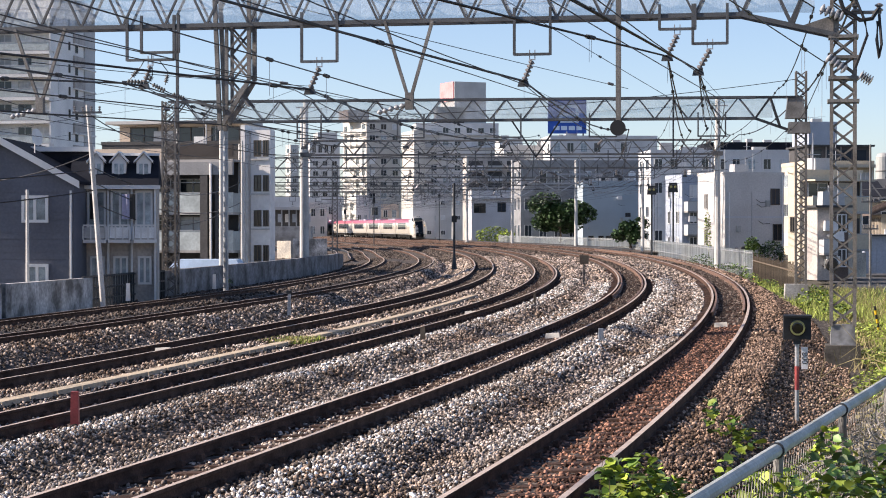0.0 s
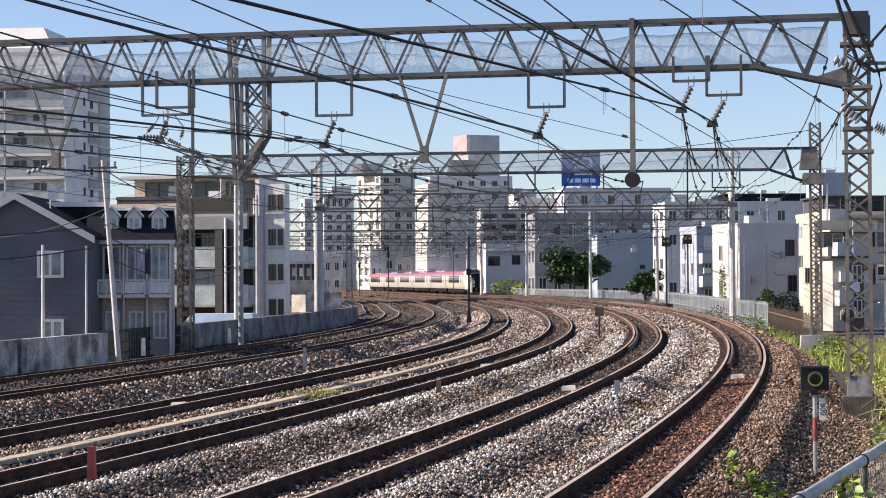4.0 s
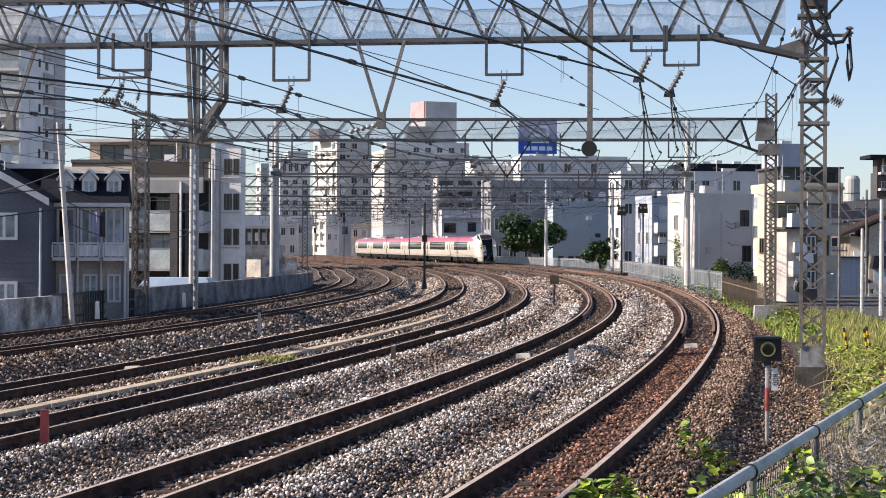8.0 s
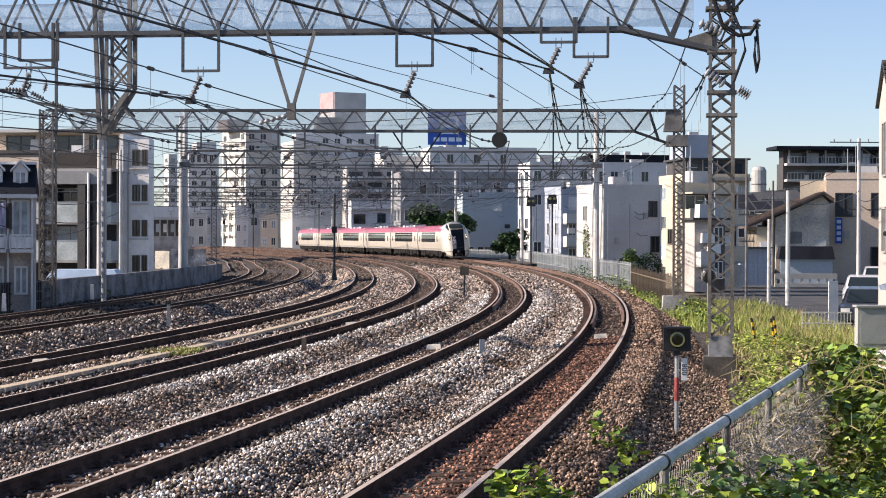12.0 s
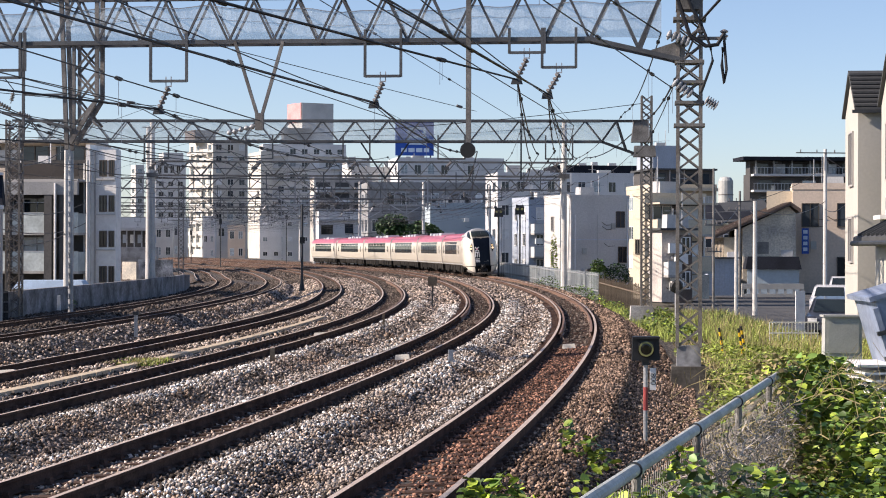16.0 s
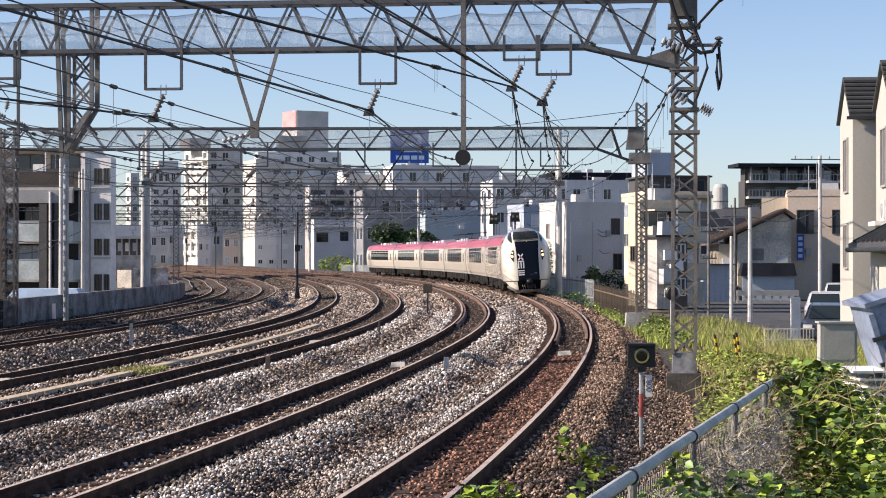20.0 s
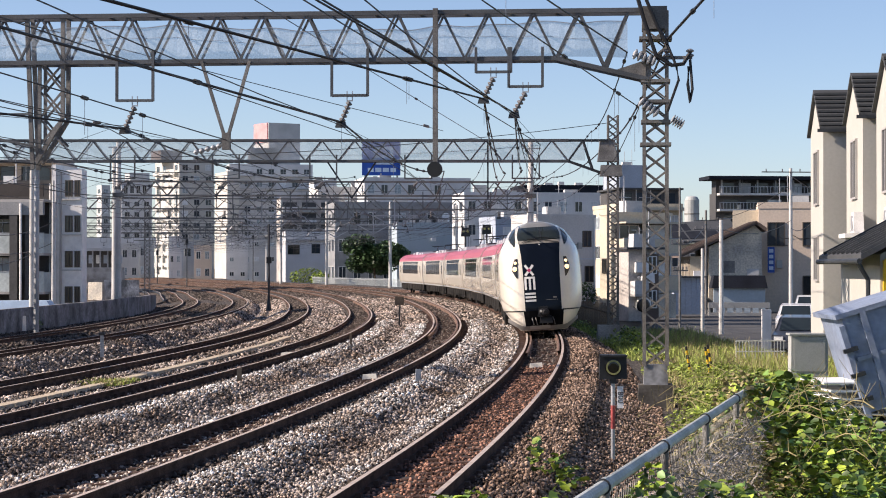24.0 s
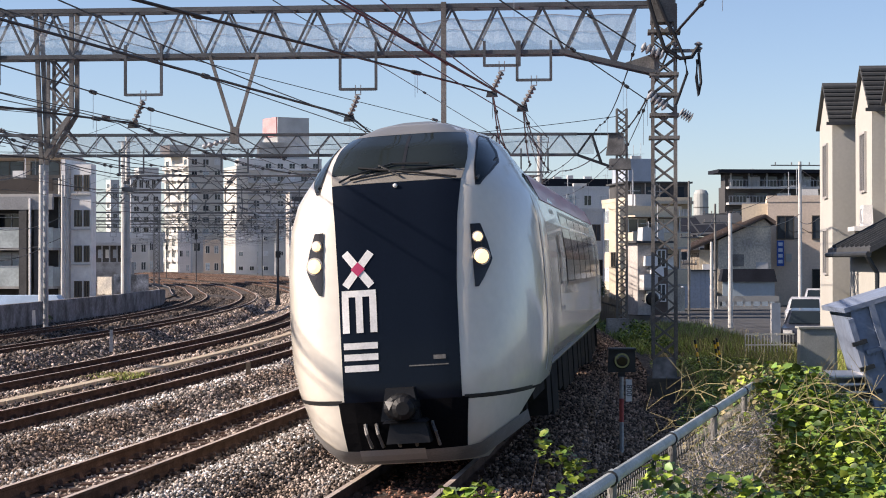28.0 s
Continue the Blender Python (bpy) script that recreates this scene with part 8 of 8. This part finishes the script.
bush("vine_bush", [(2.15, 9.9, 0.75, 0.35, 0.6, 0.4), (2.7, 11.0, 0.7, 0.4, 0.6, 0.4), (3.1, 11.8, 0.55, 0.4, 0.5, 0.4), (2.6, 10.2, 0.3, 0.5, 0.6, 0.5), (3.6, 12.2, 0.3, 0.5, 0.6, 0.5)],
     4600, 0.068, "leaf", "green vines hanging on the chain link fence", "bush", 10, 22, 1.0, "leaf_bright")
bush("weeds", [(0.95, 8.9, 1.05, 0.12, 0.2, 0.22), (0.85, 8.7, 0.8, 0.2, 0.25, 0.2), (1.2, 9.4, 0.85, 0.2, 0.3, 0.2), (1.9, 11.9, 0.7, 0.15, 0.3, 0.3), (2.5, 13.5, 0.4, 0.2, 0.4, 0.3), (3.2, 16.2, 0.05, 0.3, 0.5, 0.35)],
     900, 0.066, "leaf_bright", "young pale green shoots beside the fence", "weeds", 14, 23, 1.1)
bush("weeds", [(-10.6, 92.3, -0.3, 0.5, 0.5, 0.4)], 220, 0.12, "leaf", "green weeds at the foot of the concrete wall", "weeds", 6, 48, 1.1)
bush("dry_vines", [(4.3, 17.4, 0.25, 0.5, 1.0, 0.75), (4.0, 15.4, 0.2, 0.5, 1.2, 0.8)], 2200, 0.06, "dry_grass", "dry brown tendrils on the fence", "vines", 40, 24, 1.2)


def grass(name, x0, x1, y0, y1, count, h, material, label, seed, slope=0.0, z=LEVEL - 0.1):
    rng = np.random.default_rng(seed)
    y = rng.uniform(y0, y1, count)
    x = rng.uniform(x0, x1, count) + slope * (y - y0)
    where = np.stack([x, y, np.full(count, z)], 1)
    sz = np.stack([np.full(count, 0.03), rng.uniform(0.3, 0.9, count) * h, rng.uniform(0.5, 1.3, count) * h], 1)
    return cloud(name, *BLADE, where, spins(count, rng, 0.7), sz, material, None, label, "stuff", "grass")


grass("grass", 6.0, 11.8, 24, 60, 40000, 0.30, "grass", "tall bright grass on the bank beside the fence", 31, 0.20)
grass("grass", 8.5, 14.5, 40, 60, 3000, 0.36, "dry_grass", "dry yellow grass among the green", 32, 0.18)
bush("shrub", [(-13.9, 64.6, -0.3, 0.28, 0.25, 0.32)], 260, 0.08, "leaf_dark", "small dark shrub at the foot of the wall", seed=33)
grass("grass", 12.2, 14.0, 62, 100, 3500, 0.35, "grass", "weeds beside the outer track", 35, 0.075)
tuft = on_line(-97.0, 9.6)[0]
grass("grass", tuft.x - 0.55, tuft.x + 0.55, tuft.y - 1.0, tuft.y + 1.0, 900, 0.09, "dry_grass", "pale flattened grass patch beside the trough", 34, 0.2, -0.24)
grass("grass", tuft.x - 0.55, tuft.x + 0.55, tuft.y - 1.0, tuft.y + 1.0, 900, 0.09, "leaf_bright", "green grass patch beside the trough", 36, 0.2, -0.24)

bush("weeds", [(1.05, 8.3, 0.95, 0.12, 0.2, 0.25), (1.35, 8.9, 0.85, 0.15, 0.25, 0.25), (1.7, 9.6, 0.95, 0.15, 0.25, 0.25), (0.8, 8.6, 0.9, 0.1, 0.2, 0.16), (2.2, 10.6, 1.0, 0.15, 0.3, 0.25)],
     650, 0.062, "leaf_bright", "pale green young shoots climbing the fence", "weeds", 12, 27, 1.1, "leaf")
bush("vine_bush", [(4.6, 17.0, 1.0, 0.45, 0.8, 0.4), (5.0, 18.0, 1.0, 0.4, 0.8, 0.4), (4.3, 16.0, 0.8, 0.35, 0.6, 0.35), (4.9, 19.5, 0.45, 0.5, 0.8, 0.45)],
     1900, 0.095, "leaf_bright", "sunlit yellow green vine tops over the bank", "bush", 14, 28, 1.0, "leaf")


def runner(pts, label, seed):
    """A dry tendril with side shoots."""
    rng = np.random.default_rng(seed)
    s = Shape()
    s.tube(pts, 0.005, 4, 0.002)
    for p in pts[1:]:
        q = Vector(p) + Vector((rng.uniform(-0.2, 0.2), rng.uniform(-0.2, 0.2), rng.uniform(0.05, 0.3)))
        s.tube([p, q], 0.003, 4, 0.0015)
    thing("tendril", s, "dry_grass", label=label, category="vine", group="dry tendrils")


TWIG = ([(-0.012, -0.5, 0), (0.012, -0.5, 0), (0.02, 0.0, 0.12), (-0.02, 0.0, 0.12), (0.0, 0.5, 0)], [(0, 1, 2), (0, 2, 3), (3, 2, 4)])


def litter(y0, y1, z0, z1, count, size, material, label, seed, gap=0.12):
    """Dry stems and twigs caught behind the fence's mesh."""
    rng = np.random.default_rng(seed)
    y = rng.uniform(y0, y1, count)
    x = 1.11 + 0.36 * (y - 7.95) + rng.uniform(0.03, gap + 0.2, count)
    where = np.stack([x, y, rng.uniform(z0, z1, count)], 1)
    sz = rng.uniform(0.5, 1.6, (count, 1)) * size * np.array([[1.0, 1.0, 1.0]])
    return cloud("dry_litter", *TWIG, where, spins(count, rng), sz, material, None, label, "stuff", "dry stems")


m_("pale_stem", (0.36, 0.33, 0.30), 0.9, vary=0.4, scale=2.0, fine=20.0, per=0.5, island=True, bump=0.0)
litter(10.0, 18.2, -0.6, 1.08, 17000, 0.15, "pale_stem", "pale grey dead stems caught in the chain link fence", 81)
litter(11.5, 18.0, -0.6, 1.05, 3500, 0.2, "dry_grass", "brown dead vines woven through the fence", 82, 0.05)
rng_t = np.random.default_rng(77)
for k in range(90):
    x, y = rng_t.uniform(4.1, 5.1), rng_t.uniform(13.5, 18.5)
    a, ln = rng_t.uniform(0, 6.28), rng_t.uniform(0.35, 0.85)
    z = rng_t.uniform(0.3, 1.3)
    runner([(x + math.cos(a) * ln * f, y + math.sin(a) * ln * f, z + 0.5 * ln * f - 0.7 * ln * f * f) for f in (0, 0.25, 0.5, 0.75, 1.0)], "dry pale tendril arching over the vines", k)

bush("weeds", [(0.98, 8.9, 1.18, 0.13, 0.15, 0.14), (0.85, 8.8, 1.03, 0.15, 0.2, 0.16), (1.12, 9.0, 1.03, 0.16, 0.2, 0.16), (0.8, 8.7, 1.26, 0.04, 0.05, 0.08)],
     520, 0.064, "leaf_bright", "bright young vine shoots by the fence rail", "weeds", 8, 41, 0.9, "leaf")
bush("weeds", [(1.86, 12.9, 1.12, 0.06, 0.08, 0.12), (2.0, 13.0, 0.98, 0.14, 0.1, 0.09), (2.15, 13.1, 0.9, 0.12, 0.1, 0.08)],
     90, 0.07, "leaf_bright", "slender yellow green shoot beside the track", "weeds", 5, 42, 0.9, "leaf")
bush("weeds", [(2.7, 20.5, -0.5, 0.5, 1.6, 0.2), (3.3, 23.0, -0.52, 0.5, 1.8, 0.16), (2.3, 18.6, -0.45, 0.4, 1.2, 0.2)],
     900, 0.07, "leaf", "low weeds on the stones beside the fence", "weeds", 10, 43, 1.1, "dry_grass")
bush("dry_vines", [(4.4, 17.2, 1.0, 0.3, 0.5, 0.4), (4.3, 16.6, 0.5, 0.25, 0.6, 0.6)], 1200, 0.055, "dry_grass", "pale dry vine litter on the fence corner", "vines", 24, 44, 1.2)
bush("creeper", [(10.5, 40.0, -0.55, 1.6, 5.0, 0.28), (12.2, 50.0, -0.55, 1.8, 6.0, 0.28), (8.6, 33.0, -0.5, 1.3, 4.0, 0.35), (9.5, 36.0, -0.45, 0.8, 2.0, 0.4)],
     11000, 0.085, "leaf_bright", "sunlit yellow green creepers over the bank", "bush", 12, 45, 0.8, "grass")
grass("grass", 12.4, 15.6, 50, 86, 14000, 0.36, "grass", "green weeds on the verge of the lane", 37, 0.11)
grass("grass", 12.4, 15.6, 50, 86, 2500, 0.5, "dry_grass", "dry stalks on the verge of the lane", 38, 0.11)
bush("bush", [(13.6, 70, -0.4, 0.7, 1.6, 0.6), (14.6, 80, -0.5, 0.7, 2.0, 0.35), (15.6, 92, -0.5, 0.7, 2.4, 0.3), (16.6, 104, -0.5, 0.6, 2.0, 0.35), (12.9, 63, -0.5, 0.6, 1.4, 0.35)], 1900, 0.10, "leaf", "straggling green weeds before the board fence", "bush", 10, 46, 1.1, "leaf_bright")


# ---- sleepers and fastenings ----
sleeper = Shape().box(-1.05, 1.05, -0.11, 0.11, -0.33, -0.155, cut=0.012).mesh("sleeper", "sleeper")
for word, off in TRACKS:
    s0, s1 = {"first": (-140, -20), "second": (-130, -25), "third": (-124, -40), "fourth": (-120, -45)}.get(word, (-112, -70))
    fast, far = Shape(), Shape()
    n = int((s1 - s0) / 0.61)
    for i in range(n):
        s = s0 + i * 0.61
        m = track_pose(s, off)
        part("sleeper", sleeper, None, tracks[word], at=m)
        if i * 0.61 < 70:
            for x in (-0.566, 0.566):
                for d in (-0.085, 0.085):
                    fast.box(x + d - 0.04, x + d + 0.04, -0.06, 0.06, -0.155, -0.095, m, cut=0.012)
    part("fastenings", fast, "rail_steel", tracks[word], kind="stuff")

# ---- ballast stones ----
SB = np.array([(k / 2, *BEND[k]) for k in sorted(BEND)])
SB = SB[np.argsort(SB[:, 0])]
STONE = ([(0.55, 0.05, 0.0), (-0.5, 0.1, 0.05), (0.05, 0.52, -0.05), (-0.05, -0.55, 0.0), (0.1, 0.0, 0.45), (-0.05, 0.05, -0.4), (0.36, 0.34, 0.22), (-0.34, -0.3, 0.25)],
         [(0, 6, 4), (6, 2, 4), (2, 1, 4), (1, 7, 4), (7, 3, 4), (3, 0, 4), (0, 2, 6), (1, 3, 7), (0, 5, 2), (2, 5, 1), (1, 5, 3), (3, 5, 0)])
HEIGHTS = np.array([bed_height(-9 + 0.05 * i) for i in range(960)])


def strew(name, s0, s1, o0, o1, density, size, material, label, seed, inside=False, near=(0.60, 9.0)):
    """Loose stones between two distances from the outer track."""
    rng = np.random.default_rng(seed)
    n = int((s1 - s0) * (o1 - o0) * density)
    s, o = rng.uniform(s0, s1, n), rng.uniform(o0, o1, n)
    lanes = np.stack([np.interp(s, FINE, row) for row in LANE_TABLE])
    k = np.clip(np.searchsorted(LANE_NAMES, o) - 1, 0, len(LANE_NAMES) - 2)
    at = np.arange(n)
    g = (o - LANE_NAMES[k]) / (LANE_NAMES[k + 1] - LANE_NAMES[k])
    oo = np.where(o <= 0, o, lanes[k, at] + (lanes[k + 1, at] - lanes[k, at]) * g)
    keep = np.ones(n, bool)
    for q in OFFS:
        keep &= np.abs(np.abs(o - q) - 0.566) > 0.085
    away = np.min([np.abs(o - q) for q in OFFS], axis=0)
    if not inside:
        keep &= (away > near[0]) & (away < near[1])
    s, o, oo = s[keep], o[keep], oo[keep]
    n = len(s)
    x, y, a = (np.interp(s, SB[:, 0], SB[:, c]) for c in (1, 2, 3))
    z = np.interp(o, -9 + 0.05 * np.arange(960), HEIGHTS) + rng.uniform(-0.035, 0.045, n)
    if inside:
        z -= 0.022
    where = np.stack([x - oo * np.cos(a), y - oo * np.sin(a), z], 1)
    sz = rng.uniform(0.65, 1.35, (n, 1)) * size * rng.uniform(0.75, 1.25, (n, 3))
    return cloud(name, *STONE, where, spins(n, rng), sz, material, None, label, "stuff", "ballast")


GREY, DARK, RUST = "loose grey crushed stone ballast", "dark stones beside the rails", "rust stained crushed stone on the shoulder"
for k, (s0, s1, density, size) in enumerate(((-128, -108, 560, 0.043), (-108, -88, 260, 0.056), (-88, -50, 95, 0.080))):
    for j, (o0, o1, stone) in enumerate(((0.62, 1.9, "brown_stone"), (0.7, 1.3, "ballast_stone"), (1.3, 2.5, "brown_stone"), (1.9, 2.95, "ballast_stone"), (4.2, 5.2, "ballast_stone"), (4.7, 6.1, "brown_stone"), (5.75, 6.7, "ballast_stone"),
                                         (7.9, 9.8, "brown_stone"), (10.9, 12.3, "brown_stone"))):
        strew("ballast_stones", s0, s1, o0, o1, density * (0.8 if stone == "brown_stone" else 0.62), size, stone, GREY if stone == "ballast_stone" else "brown grey crushed stone ballast", 100 + k * 10 + j, near=(0.85, 9))
# strips by the rails: brown stone, toned darker still for the rails' shadow
strew("ballast_stones", -128, -96, 0.62, 9.0, 330, 0.055, "dark_stone", DARK, 49, near=(0.6, 0.95))
strew("ballast_stones", -112, -70, 14.2, 19.5, 60, 0.09, "dark_stone", "dark brown stones around the inner tracks", 50, near=(0.6, 9))
strew("ballast_stones", -130, -95, -2.9, -0.62, 560, 0.047, "rust_stone", RUST, 44)
strew("ballast_stones", -95, -60, -2.6, -0.62, 170, 0.070, "rust_stone", RUST, 45)
strew("ballast_stones", -130, -90, -0.5, 0.5, 430, 0.052, "red_stone", "rust red stones between the rails", 46, True)
strew("ballast_stones", -126, -92, 3.06, 4.06, 260, 0.052, "brown_stone", "brown stones between the rails", 47, True)
strew("ballast_stones", -124, -88, 6.8, 7.8, 220, 0.055, "brown_stone", "brown stones between the rails", 48, True)
strew("ballast_stones", -120, -84, 9.9, 10.9, 160, 0.06, "dark_stone", DARK, 51, True)

strew("ballast_stones", -122, -92, 11.2, 14.4, 150, 0.068, "brown_stone", "brown grey rubble in the dip between the tracks", 66, near=(0.7, 9))
strew("ballast_stones", -92, -40, 11.2, 14.4, 62, 0.09, "brown_stone", "brown grey rubble in the dip between the tracks", 67, near=(0.7, 9))
strew("ballast_stones", -40, 25, 11.2, 14.4, 30, 0.13, "brown_stone", "brown grey rubble in the dip between the tracks", 68, near=(0.7, 9))
strew("ballast_stones", -50, 25, 0.62, 11.5, 30, 0.13, "brown_stone", "brown grey crushed stone ballast", 61, near=(0.7, 9))
strew("ballast_stones", -70, 10, 14.2, 21.5, 26, 0.13, "dark_stone", "dark brown stones around the inner tracks", 62, near=(0.6, 9))
strew("ballast_stones", -60, 20, -2.6, -0.62, 40, 0.12, "rust_stone", RUST, 63)
strew("ballast_stones", -122, -112, 14.2, 20.0, 90, 0.07, "dark_stone", "dark brown stones around the inner tracks", 64, near=(0.6, 9))
for k, (o, s0) in enumerate(((0.0, -90), (3.56, -92), (7.3, -88), (10.4, -84), (15.0, -100), (17.95, -100))):
    strew("ballast_stones", s0, -40, o - 0.5, o + 0.5, 70, 0.085, "dark_stone", "dark brown stones between the rails", 70 + k, True)
    strew("ballast_stones", -40, 30, o - 0.5, o + 0.5, 26, 0.14, "dark_stone", "dark brown stones between the rails", 80 + k, True)
strew("ballast_stones", 25, 150, -8.0, 36.0, 7, 0.2, "dark_stone", "brown grey stones of the far yard", 65)


# ---- the train's run ----
NOSE = [(0.0, 199.9), (6.0, 133.6), (12.0, 67.4), (15.0, 34.0), (18.0, -1.2), (20.0, -24.5), (23.5, -65.9), (25.0, -83.6), (28.0, -118.6)]


def nose_at(t):
    """How far along the line the nose stands at t seconds (smooth through the keys)."""
    n = len(NOSE)
    i = max(k for k in range(n - 1) if NOSE[k][0] <= t + 1e-6)
    (t0, p0), (t1, p1) = NOSE[i], NOSE[i + 1]
    def slope(k):
        a, b = NOSE[max(0, k - 1)], NOSE[min(n - 1, k + 1)]
        return (b[1] - a[1]) / (b[0] - a[0])
    h = t1 - t0
    f = (t - t0) / h
    return ((2 * f ** 3 - 3 * f ** 2 + 1) * p0 + (f ** 3 - 2 * f ** 2 + f) * h * slope(i)
            + (3 * f ** 2 - 2 * f ** 3) * p1 + (f ** 3 - f ** 2) * h * slope(i + 1))


def car_pose(s, front, rear):
    """A car rests on its two bogies."""
    a, b = on_line(s + front)[0], on_line(s + rear)[0]
    d = (b - a).normalized()
    turn = math.atan2(-d.x, d.y)
    return Matrix.Translation(a - d * front) @ Matrix.Rotation(turn, 4, "Z") @ Matrix.Rotation(-CANT, 4, "Y")


def motions():
    for k, car in enumerate(CARS):
        rows = []
        for j in range(57):
            t = j * 0.5
            rows.append((t, car_pose(nose_at(t) + CAR_START[k], *((4.2, 17.2) if k == 0 else (3.0, 17.0)))))
        walk(car, rows)


motions()
